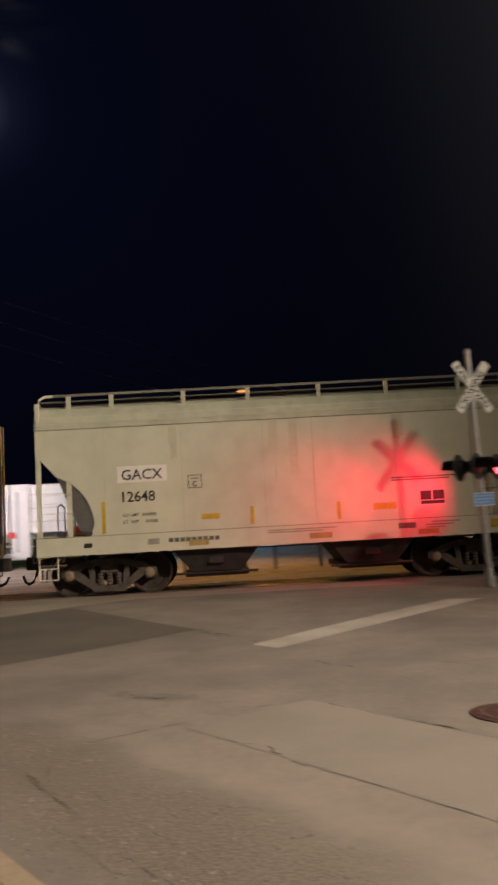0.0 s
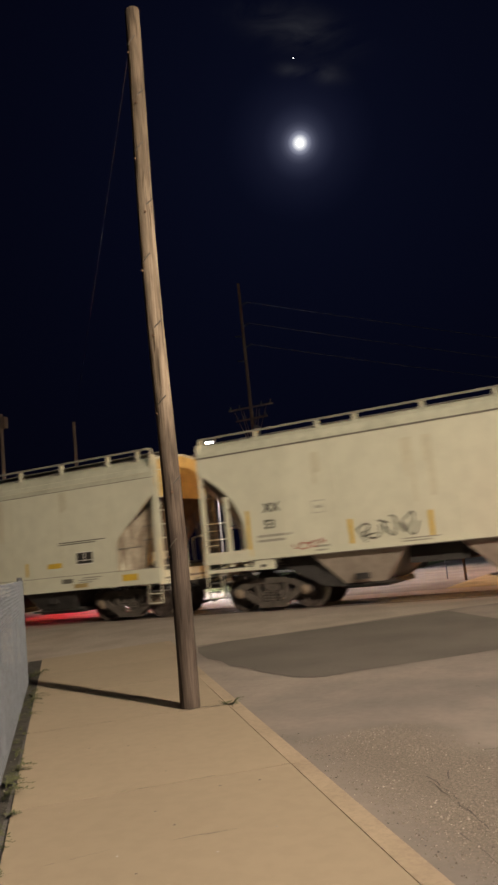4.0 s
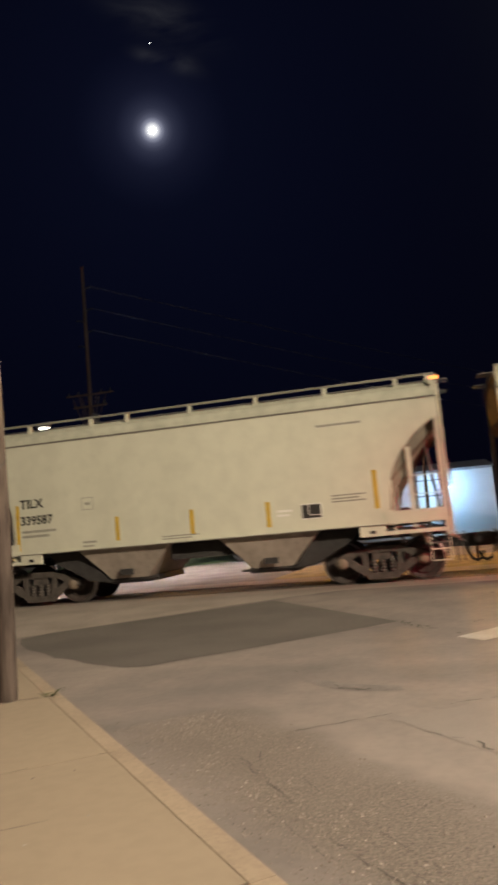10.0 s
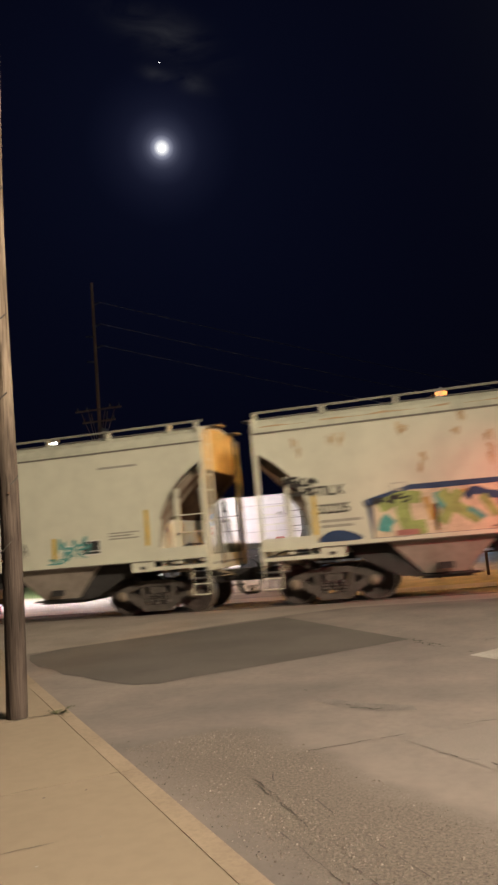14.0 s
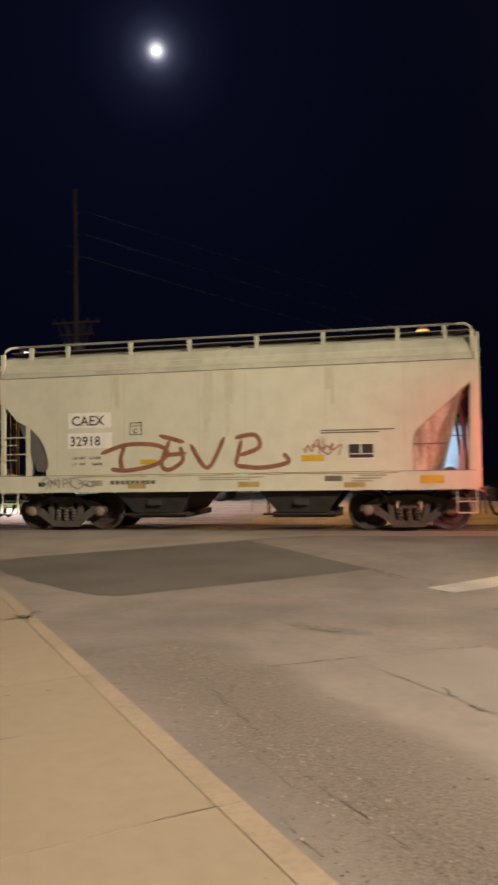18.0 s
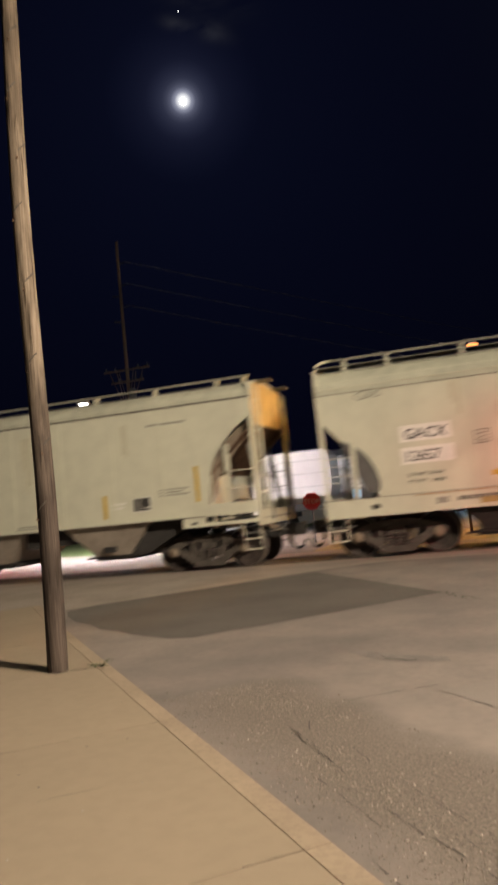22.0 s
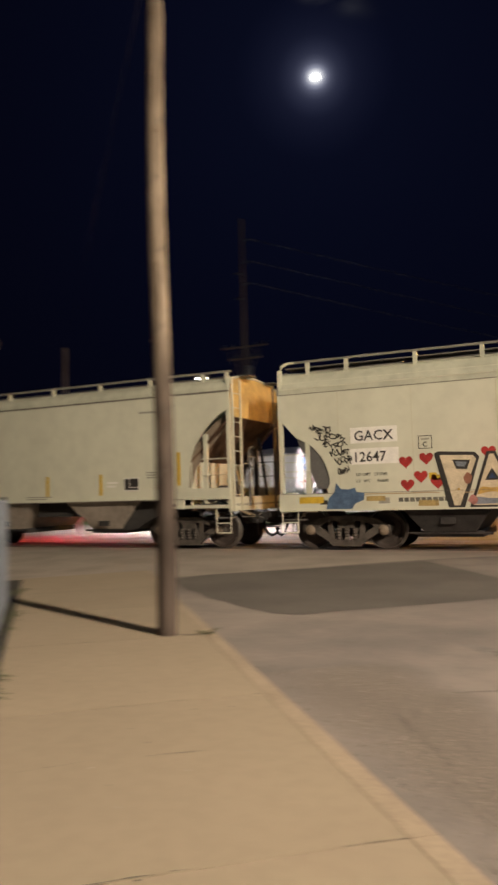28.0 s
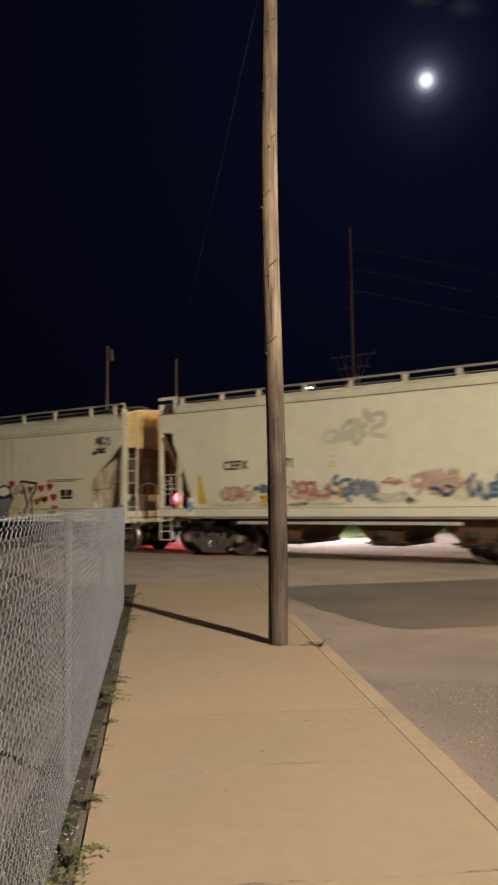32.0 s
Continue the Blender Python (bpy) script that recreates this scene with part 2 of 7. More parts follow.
M["under"] = mat("dark_underframe", (0.045, 0.042, 0.04), 0.8, vary=0.4, scale=4, bump=0.2)
M["yellow"] = mat("yellow_reflector", (0.62, 0.42, 0.05), 0.4, vary=0.2, scale=6, bump=0.05)
M["black"] = mat("black_lettering", (0.035, 0.033, 0.03), 0.6, vary=0.2, scale=8, bump=0.0)
M["darkink"] = mat("worn_dark_lettering", (0.16, 0.155, 0.13), 0.6, vary=0.3, scale=14, bump=0.0)
M["greyink"] = mat("faded_grey_lettering", (0.34, 0.33, 0.275), 0.6, vary=0.2, scale=8, bump=0.0)
M["whitepanel"] = mat("white_stencil_panel", (0.78, 0.76, 0.70), 0.5, vary=0.1, scale=5, bump=0.0)
M["red"] = mat("red_spray_paint", (0.42, 0.035, 0.03), 0.6, vary=0.3, scale=6, bump=0.0)
M["rustspray"] = mat("rust_red_spray_paint", (0.30, 0.13, 0.08), 0.6, vary=0.25, scale=6, bump=0.0)
M["blue"] = mat("blue_spray_paint", (0.09, 0.15, 0.25), 0.6, vary=0.3, scale=6, bump=0.0)
M["navy"] = mat("navy_spray_paint", (0.03, 0.06, 0.14), 0.6, vary=0.3, scale=6, bump=0.0)
M["teal"] = mat("teal_spray_paint", (0.10, 0.36, 0.33), 0.6, vary=0.3, scale=6, bump=0.0)
M["green"] = mat("light_green_spray_paint", (0.34, 0.44, 0.14), 0.6, vary=0.3, scale=6, bump=0.0)
M["cream"] = mat("cream_spray_paint", (0.66, 0.57, 0.40), 0.6, vary=0.25, scale=6, bump=0.0)
M["ochre"] = mat("ochre_spray_paint", (0.56, 0.36, 0.09), 0.6, vary=0.3, scale=6, bump=0.0)
M["ochreplate"] = mat("faded_ochre_reflector_plate", (0.46, 0.34, 0.13), 0.6, vary=0.3, scale=6, bump=0.0)
M["fadedpink"] = mat("faded_pink_spray_paint", (0.45, 0.20, 0.17), 0.6, vary=0.35, scale=5, bump=0.0)
M["galv"] = mat("galvanised_steel", (0.235, 0.255, 0.29), 0.5, 0.25, vary=0.25, scale=12, bump=0.05)
M["post"] = mat("dull_fence_post", (0.13, 0.135, 0.145), 0.6, 0.2, vary=0.2, scale=12, bump=0.05)
M["bed"] = mat("dark_track_bed", (0.15, 0.12, 0.10), 0.95, vary=0.4, scale=6, fine=40, bump=0.6)
M["alu"] = mat("weathered_aluminium", (0.55, 0.55, 0.56), 0.45, 0.6, vary=0.2, scale=6, bump=0.05)
M["sign_white"] = mat("white_sign_sheeting", (0.75, 0.75, 0.72), 0.4, vary=0.1, scale=5, bump=0.0)
M["sign_blue"] = mat("blue_sign_sheeting", (0.13, 0.29, 0.62), 0.4, vary=0.1, scale=5, bump=0.0)
M["sign_pale"] = mat("pale_blue_sign_lettering", (0.34, 0.46, 0.66), 0.4, vary=0.1, scale=5, bump=0.0)
M["sign_red"] = mat("red_sign_sheeting", (0.45, 0.02, 0.025), 0.4, vary=0.1, scale=5, bump=0.0)
M["lens_red"] = mat("lit_red_lens", (0.6, 0.02, 0.02), 0.3, vary=0, bump=0, emit=(1.0, 0.07, 0.11), power=9.0)
M["lens_dark"] = mat("dark_red_lens", (0.10, 0.006, 0.008), 0.2, vary=0, bump=0)
M["blackmetal"] = mat("black_painted_metal", (0.02, 0.02, 0.021), 0.5, vary=0.3, scale=8, bump=0.05)
M["lens_sodium"] = mat("lit_sodium_lens", (0.8, 0.5, 0.1), 0.3, vary=0, bump=0, emit=(1.0, 0.31, 0.08), power=2.3)
M["lens_flood"] = mat("lit_floodlight_lens", (0.9, 0.9, 0.85), 0.3, vary=0, bump=0, emit=(1.0, 0.94, 0.85), power=12.0)
M["greytag"] = mat("grey_spray_tag", (0.31, 0.30, 0.25), 0.6, vary=0.3, scale=6, bump=0.0)
M["lens_white"] = mat("lit_white_lens", (0.8, 0.8, 0.8), 0.3, vary=0, bump=0, emit=(0.75, 0.9, 1.0), power=6.0)
M["lit_glass"] = mat("lit_blue_door_glass", (0.2, 0.4, 0.6), 0.2, vary=0, bump=0, emit=(0.12, 0.45, 0.75), power=0.8)
M["moon"] = mat("moon_surface", (0.8, 0.8, 0.75), 0.9, vary=0, bump=0, emit=(1.0, 1.0, 0.95), power=3.0)
M["farwood"] = mat("dark_pole_wood", (0.45, 0.33, 0.27), 0.85, vary=0.3, scale=4.0, bump=0.2, streak=True)
def pole_material():
    """Round timber: darker towards the butt and the top, grey-brown between, long drying checks."""
    m = bpy.data.materials.new("weathered_pole_wood")
    m.use_nodes = True
    nt = m.node_tree
    bs = nt.nodes["Principled BSDF"]
    bs.inputs["Roughness"].default_value = 0.85
    bs.inputs["Specular IOR Level"].default_value = 0.25
    tc = nt.nodes.new("ShaderNodeTexCoord")

    def grain(scale, sq, detail):
        mp = nt.nodes.new("ShaderNodeMapping")
        mp.inputs["Scale"].default_value = (1, 1, sq)
        nt.links.new(tc.outputs["Object"], mp.inputs[0])
        q = nt.nodes.new("ShaderNodeTexNoise")
        q.inputs["Scale"].default_value, q.inputs["Detail"].default_value = scale, detail
        nt.links.new(mp.outputs[0], q.inputs["Vector"])
        return q.outputs["Fac"]

    def ramp(fac, a, ca, b, cb):
        q = nt.nodes.new("ShaderNodeValToRGB")
        q.color_ramp.elements[0].position, q.color_ramp.elements[0].color = a, (*ca, 1)
        q.color_ramp.elements[1].position, q.color_ramp.elements[1].color = b, (*cb, 1)
        nt.links.new(fac, q.inputs[0])
        return q.outputs[0]

    def times(a, b):
        q = nt.nodes.new("ShaderNodeMix")
        q.data_type, q.blend_type = "RGBA", "MULTIPLY"
        q.inputs["Factor"].default_value = 1.0
        nt.links.new(a, q.inputs["A"])
        nt.links.new(b, q.inputs["B"])
        return q.outputs["Result"]

    broad, fibre, check = grain(10.0, 0.16, 5), grain(60.0, 0.04, 4), grain(26.0, 0.05, 3)
    sep = nt.nodes.new("ShaderNodeSeparateXYZ")
    nt.links.new(tc.outputs["Object"], sep.inputs[0])
    ad = nt.nodes.new("ShaderNodeMath")
    ad.operation = "MULTIPLY_ADD"
    ad.inputs[1].default_value = 1.8
    nt.links.new(broad, ad.inputs[0])
    nt.links.new(sep.outputs["Z"], ad.inputs[2])
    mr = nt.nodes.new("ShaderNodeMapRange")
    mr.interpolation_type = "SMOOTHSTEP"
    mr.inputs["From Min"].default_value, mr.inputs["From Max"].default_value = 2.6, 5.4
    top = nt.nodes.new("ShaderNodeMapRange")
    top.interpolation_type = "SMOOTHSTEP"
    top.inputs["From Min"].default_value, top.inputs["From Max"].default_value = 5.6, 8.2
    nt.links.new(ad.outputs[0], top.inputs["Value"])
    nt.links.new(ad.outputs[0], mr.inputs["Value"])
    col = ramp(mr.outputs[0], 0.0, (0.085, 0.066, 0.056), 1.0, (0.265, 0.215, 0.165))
    # the lamp's fall-off towards the pole top is put into the colour
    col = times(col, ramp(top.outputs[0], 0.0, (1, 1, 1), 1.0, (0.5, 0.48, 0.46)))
    col = times(col, ramp(broad, 0.38, (0.60, 0.58, 0.56), 0.58, (1.10, 1.08, 1.05)))
    col = times(col, ramp(fibre, 0.36, (0.72, 0.70, 0.68), 0.56, (1, 1, 1)))
    col = times(col, ramp(check, 0.34, (0.34, 0.31, 0.28), 0.42, (1, 1, 1)))
    nt.links.new(col, bs.inputs["Base Color"])
    b = nt.nodes.new("ShaderNodeBump")
    b.inputs["Strength"].default_value, b.inputs["Distance"].default_value = 0.7, 0.012
    nt.links.new(fibre, b.inputs["Height"])
    nt.links.new(b.outputs[0], bs.inputs["Normal"])
    return m


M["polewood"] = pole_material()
M["wire"] = mat("overhead_wire", (0.30, 0.30, 0.31), 0.4, vary=0, bump=0)
M["dropwire"] = mat("black_service_wire", (0.12, 0.12, 0.125), 0.6, vary=0, bump=0)


def road_material():
    """Worn concrete with broad stains; a crumbled gravelly band runs along the curb."""
    m = bpy.data.materials.new("worn_road_concrete")
    m.use_nodes = True
    nt = m.node_tree
    bs = nt.nodes["Principled BSDF"]
    bs.inputs["Roughness"].default_value = 0.88
    bs.inputs["Specular IOR Level"].default_value = 0.25
    tc = nt.nodes.new("ShaderNodeTexCoord")
    src = tc.outputs["Object"]

    def noise_of(scale, detail, rough=0.55):
        q = nt.nodes.new("ShaderNodeTexNoise")
        q.inputs["Scale"].default_value, q.inputs["Detail"].default_value, q.inputs["Roughness"].default_value = scale, detail, rough
        nt.links.new(src, q.inputs["Vector"])
        return q.outputs["Fac"]

    def ramp(fac, a, ca, b, cb):
        q = nt.nodes.new("ShaderNodeValToRGB")
        q.color_ramp.elements[0].position, q.color_ramp.elements[0].color = a, (*ca, 1)
        q.color_ramp.elements[1].position, q.color_ramp.elements[1].color = b, (*cb, 1)
        nt.links.new(fac, q.inputs[0])
        return q.outputs[0]

    def mix(kind, f, a, b):
        q = nt.nodes.new("ShaderNodeMix")
        q.data_type, q.blend_type = "RGBA", kind
        for key, v in (("Factor", f), ("A", a), ("B", b)):
            if hasattr(v, "is_output"):
                nt.links.new(v, q.inputs[key])
            else:
                q.inputs[key].default_value = v
        return q.outputs["Result"]

    def calc(op, a, b=0.0):
        q = nt.nodes.new("ShaderNodeMath")
        q.operation = op
        for k, v in enumerate((a, b)):
            if hasattr(v, "is_output"):
                nt.links.new(v, q.inputs[k])
            else:
                q.inputs[k].default_value = v
        return q.outputs[0]

    broad, mid, fine, grit = noise_of(0.28, 4), noise_of(1.3, 6), noise_of(11.0, 5), noise_of(48.0, 8, 0.78)
    col = ramp(broad, 0.36, (0.166, 0.148, 0.137), 0.64, (0.266, 0.232, 0.206))
    col = mix("MULTIPLY", 1.0, col, ramp(mid, 0.32, (0.86, 0.85, 0.85), 0.60, (1.02, 1.0, 0.98)))
    col = mix("MULTIPLY", 1.0, col, ramp(fine, 0.33, (0.92, 0.92, 0.92), 0.6, (1.02, 1.02, 1.02)))
    # gravel band along the curb
    dot = nt.nodes.new("ShaderNodeVectorMath")
    dot.operation = "DOT_PRODUCT"
    dot.inputs[1].default_value = (0.777, 0.630, 0.0)
    nt.links.new(src, dot.inputs[0])
    across = calc("ADD", dot.outputs["Value"], calc("MULTIPLY", mid, 0.9))
    band = nt.nodes.new("ShaderNodeMapRange")
    band.interpolation_type = "SMOOTHSTEP"
    for k, v in (("From Min", 0.15), ("From Max", 0.75), ("To Min", 1.0), ("To Max", 0.0)):
        band.inputs[k].default_value = v
    nt.links.new(calc("ABSOLUTE", calc("SUBTRACT", across, 2.68)), band.inputs["Value"])
    dot2 = nt.nodes.new("ShaderNodeVectorMath")
    dot2.operation = "DOT_PRODUCT"
    dot2.inputs[1].default_value = (-0.630, 0.777, 0.0)
    nt.links.new(src, dot2.inputs[0])
    end = nt.nodes.new("ShaderNodeMapRange")
    end.interpolation_type = "SMOOTHSTEP"
    for k, v in (("From Min", 5.9), ("From Max", 6.9), ("To Min", 1.0), ("To Max", 0.0)):
        end.inputs[k].default_value = v
    nt.links.new(calc("ADD", dot2.outputs["Value"], calc("MULTIPLY", mid, 0.6)), end.inputs["Value"])
    mask = calc("MULTIPLY", band.outputs[0], end.outputs[0])
    gravel = ramp(grit, 0.38, (0.080, 0.066, 0.056), 0.62, (0.235, 0.200, 0.168))
    col = mix("MIX", calc("MULTIPLY", mask, 0.85), col, gravel)
    # strip of pale dust beside the gravel
    dust = nt.nodes.new("ShaderNodeMapRange")
    dust.interpolation_type = "SMOOTHSTEP"
    for k, v in (("From Min", 0.03), ("From Max", 0.28), ("To Min", 1.0), ("To Max", 0.0)):
        dust.inputs[k].default_value = v
    nt.links.new(calc("ABSOLUTE", calc("SUBTRACT", calc("ADD", dot.outputs["Value"], calc("MULTIPLY", mid, 0.5)), 3.22)), dust.inputs["Value"])
    col = mix("MIX", calc("MULTIPLY", calc("MULTIPLY", dust.outputs[0], end.outputs[0]), 0.28), col, (0.290, 0.250, 0.215, 1))
    nt.links.new(col, bs.inputs["Base Color"])
    b = nt.nodes.new("ShaderNodeBump")
    b.inputs["Distance"].default_value = 0.012
    nt.links.new(calc("ADD", calc("MULTIPLY", mask, 0.40), 0.03), b.inputs["Strength"])
    nt.links.new(grit, b.inputs["Height"])
    nt.links.new(b.outputs[0], bs.inputs["Normal"])
    return m


def pebble_material():
    """Each stone of the litter has its own tone."""
    m = mat("mixed_street_pebbles", (0.27, 0.23, 0.19), 0.9, vary=0, bump=0)
    nt = m.node_tree
    geo, r = nt.nodes.new("ShaderNodeNewGeometry"), nt.nodes.new("ShaderNodeValToRGB")
    r.color_ramp.elements[0].color, r.color_ramp.elements[1].color = (0.14, 0.118, 0.100, 1), (0.40, 0.35, 0.30, 1)
    for p, c in ((0.3, (0.17, 0.145, 0.122, 1)), (0.9, (0.25, 0.215, 0.18, 1))):
        r.color_ramp.elements.new(p).color = c
    nt.links.new(geo.outputs["Random Per Island"], r.inputs[0])
    nt.links.new(r.outputs[0], nt.nodes["Principled BSDF"].inputs["Base Color"])
    return m


M["concrete"] = road_material()
M["walk"] = mat("tan_sidewalk_concrete", (0.300, 0.241, 0.172), 0.88, vary=0.07, scale=0.7, fine=9, bump=0.02, random_tone=0.08)
M["curb"] = mat("curb_concrete", (0.345, 0.272, 0.195), 0.85, vary=0.16, scale=1.5, fine=30, bump=0.1, random_tone=0.08)
M["asphalt"] = mat("dark_asphalt_patch", (0.136, 0.120, 0.105), 0.85, vary=0.22, scale=0.7, fine=60, bump=0.5)
M["joint"] = mat("dark_joint_filler", (0.10, 0.088, 0.075), 0.9, vary=0.4, scale=8, bump=0.2)
M["stone"] = pebble_material()
M["linepaint"] = mat("worn_white_line_paint", (0.45, 0.42, 0.38), 0.8, vary=0.2, scale=1.1, fine=22, bump=0.05, dark=(0.33, 0.30, 0.265))
M["ballast"] = mat("brown_ballast", (0.12, 0.09, 0.065), 0.95, vary=0.5, scale=9, fine=40, bump=1.0)
M["dirt"] = mat("dry_brown_dirt", (0.23, 0.16, 0.09), 0.95, vary=0.4, scale=0.8, fine=20, bump=0.6)
M["drygrass"] = mat("dry_tan_grass", (0.40, 0.32, 0.14), 0.95, vary=0.4, scale=1.6, fine=45, bump=0.8)
M["grass"] = mat("short_green_grass", (0.115, 0.165, 0.055), 0.95, vary=0.45, scale=2.0, fine=60, bump=1.0)
M["soil"] = mat("dark_weedy_soil", (0.062, 0.056, 0.048), 0.95, vary=0.5, scale=6, fine=50, bump=0.9)
M["lot"] = mat("dark_gravel_lot", (0.14, 0.13, 0.125), 0.95, vary=0.45, scale=2.5, fine=40, bump=0.8)
M["approach"] = mat("pale_approach_concrete", (0.35, 0.30, 0.255), 0.88, vary=0.22, scale=0.9, fine=26, bump=0.1)
M["yard"] = mat("pale_yard_concrete", (0.25, 0.225, 0.205), 0.8, vary=0.35, scale=0.7, fine=14, bump=0.1, spec=0.3)
M["panel"] = mat("newer_concrete_panel", (0.250, 0.218, 0.193), 0.88, vary=0.14, scale=0.9, fine=90, bump=0.02)
M["smear"] = mat("faint_oil_smear", (0.196, 0.173, 0.156), 0.8, vary=0.25, scale=5, fine=40, bump=0.0)
M["crumb"] = mat("dark_asphalt_crumb", (0.085, 0.073, 0.063), 0.95, vary=0.4, scale=20, bump=0.2)
M["litter"] = mat("pale_dry_leaf_litter", (0.46, 0.43, 0.38), 0.7, vary=0.4, scale=20, bump=0.0)
M["rustpale"] = mat("pale_ochre_rust_bleed", (0.53, 0.43, 0.26), 0.7, vary=0.15, scale=9, bump=0.0)
M["rustfade"] = mat("faint_ochre_rust", (0.45, 0.33, 0.19), 0.7, vary=0.2, scale=9, bump=0.0)
M["greyfade"] = mat("faded_grey_spray_shadow", (0.50, 0.49, 0.40), 0.6, vary=0.2, scale=3, bump=0.0)
M["bluefade"] = mat("faded_blue_spray_paint", (0.22, 0.25, 0.29), 0.6, vary=0.35, scale=4, bump=0.0)
M["pinkfade"] = mat("faded_rose_spray_paint", (0.48, 0.36, 0.30), 0.6, vary=0.25, scale=4, bump=0.0)
M["weed"] = mat("dusty_weed_leaves", (0.12, 0.13, 0.06), 0.9, vary=0.4, scale=20, bump=0.0)
M["rail"] = mat("worn_rail_steel", (0.24, 0.20, 0.17), 0.55, 0.6, vary=0.3, scale=10, bump=0.1)
M["sheet"] = mat("white_metal_siding", (0.72, 0.73, 0.75), 0.5, vary=0.08, scale=0.8, bump=0.03)
M["trim"] = mat("grey_metal_trim", (0.35, 0.36, 0.38), 0.5, vary=0.15, scale=3, bump=0.03)
M["truckwhite"] = mat("white_truck_paint", (0.62, 0.61, 0.62), 0.45, vary=0.08, scale=1.5, bump=0.02)
M["rubber"] = mat("black_rubber", (0.02, 0.02, 0.02), 0.8, vary=0.3, scale=10, bump=0.1)
M["iron"] = mat("rusty_iron_cover", (0.115, 0.050, 0.044), 0.7, 0.3, vary=0.4, scale=12, bump=0.5)
M["board"] = mat("white_clapboard", (0.62, 0.60, 0.56), 0.7, vary=0.2, scale=2, bump=0.1)
M["shingle"] = mat("dark_shingles", (0.07, 0.065, 0.06), 0.9, vary=0.4, scale=5, bump=0.4)
M["dark_glass"] = mat("dark_window_glass", (0.02, 0.025, 0.03), 0.1, vary=0, bump=0, spec=0.6)


# ---------- shape helpers ----------
def part(name, bm, material, parent=None, label="", smooth=False):
    me = bpy.data.meshes.new(name)
    bm.normal_update()
    bm.to_mesh(me)
    bm.free()
    for mm in (material if isinstance(material, (list, tuple)) else [material]):
        me.materials.append(mm)
    if smooth:
        for p in me.polygons:
            p.use_smooth = True
    ob = new(name, me)
    if parent is not None:
        ob.parent = parent
    if label:
        tagged(ob, label)
    return ob


def box(bm, x0, y0, z0, x1, y1, z1, mi=0):
    v = [bm.verts.new(p) for p in ((x0, y0, z0), (x1, y0, z0), (x1, y1, z0), (x0, y1, z0), (x0, y0, z1), (x1, y0, z1), (x1, y1, z1), (x0, y1, z1))]
    for f in ((3, 2, 1, 0), (4, 5, 6, 7), (0, 1, 5, 4), (1, 2, 6, 5), (2, 3, 7, 6), (3, 0, 4, 7)):
        bm.faces.new([v[i] for i in f]).material_index = mi
    return bm


def boxes(*specs):
    bm = bmesh.new()
    for s in specs:
        box(bm, *s)
    return bm


def bar(bm, a, b, r, n=6, r2=None, caps=True):
    """A round bar from a to b."""
    a, b = Vector(a), Vector(b)
    d = (b - a).normalized()
    u = d.cross(Vector((0, 0, 1)) if abs(d.z) < 0.9 else Vector((1, 0, 0))).normalized()
    w = d.cross(u)
    r2 = r if r2 is None else r2
    ra = [bm.verts.new(a + (u * math.cos(k * math.tau / n) + w * math.sin(k * math.tau / n)) * r) for k in range(n)]
    rb = [bm.verts.new(b + (u * math.cos(k * math.tau / n) + w * math.sin(k * math.tau / n)) * r2) for k in range(n)]
    for k in range(n):
        bm.faces.new((ra[k], ra[(k + 1) % n], rb[(k + 1) % n], rb[k]))
    if caps:
        bm.faces.new(ra[::-1])
        bm.faces.new(rb)
    return bm


def tube(bm, pts, r, n=6):
    """A round bar bent along points."""
    rings = []
    for i, p in enumerate(pts):
        d = (Vector(pts[min(i + 1, len(pts) - 1)]) - Vector(pts[max(i - 1, 0)])).normalized()
        u = d.cross(Vector((0, 0, 1)) if abs(d.z) < 0.9 else Vector((1, 0, 0))).normalized()
        w = d.cross(u)
        rings.append([bm.verts.new(Vector(p) + (u * math.cos(k * math.tau / n) + w * math.sin(k * math.tau / n)) * r) for k in range(n)])
    for a, b in zip(rings, rings[1:]):
        for k in range(n):
            bm.faces.new((a[k], a[(k + 1) % n], b[(k + 1) % n], b[k]))
    bm.faces.new(rings[0][::-1])
    bm.faces.new(rings[-1])
    return bm


def prism(bm, pts, lo, hi, plane="xz", mi=0):
    """A polygon in a plane, drawn out along the third axis from lo to hi."""
    def at(p, q):
        return {"xz": (p[0], q, p[1]), "xy": (p[0], p[1], q), "yz": (q, p[0], p[1])}[plane]
    a = [bm.verts.new(at(p, lo)) for p in pts]
    b = [bm.verts.new(at(p, hi)) for p in pts]
    n = len(pts)
    bm.faces.new(a).material_index = mi
    bm.faces.new(b[::-1]).material_index = mi
    for k in range(n):
        bm.faces.new((a[k], b[k], b[(k + 1) % n], a[(k + 1) % n])).material_index = mi
    bmesh.ops.recalc_face_normals(bm, faces=bm.faces[:])
    return bm


def lathe(bm, prof, axis="y", n=28, at=(0, 0, 0)):
    """A profile of (along, radius) turned round an axis."""
    rings = []
    for s, r in prof:
        ring = []
        for k in range(n):
            c, q = math.cos(k * math.tau / n) * r, math.sin(k * math.tau / n) * r
            p = {"y": (c, s, q), "z": (c, q, s), "x": (s, c, q)}[axis]
            ring.append(bm.verts.new((p[0] + at[0], p[1] + at[1], p[2] + at[2])))
        rings.append(ring)
    for i in range(len(rings) - 1):
        for k in range(n):
            bm.faces.new((rings[i][k], rings[i][(k + 1) % n], rings[i + 1][(k + 1) % n], rings[i + 1][k]))
    bm.faces.new(rings[0][::-1])
    bm.faces.new(rings[-1])
    bmesh.ops.recalc_face_normals(bm, faces=bm.faces[:])
    return bm


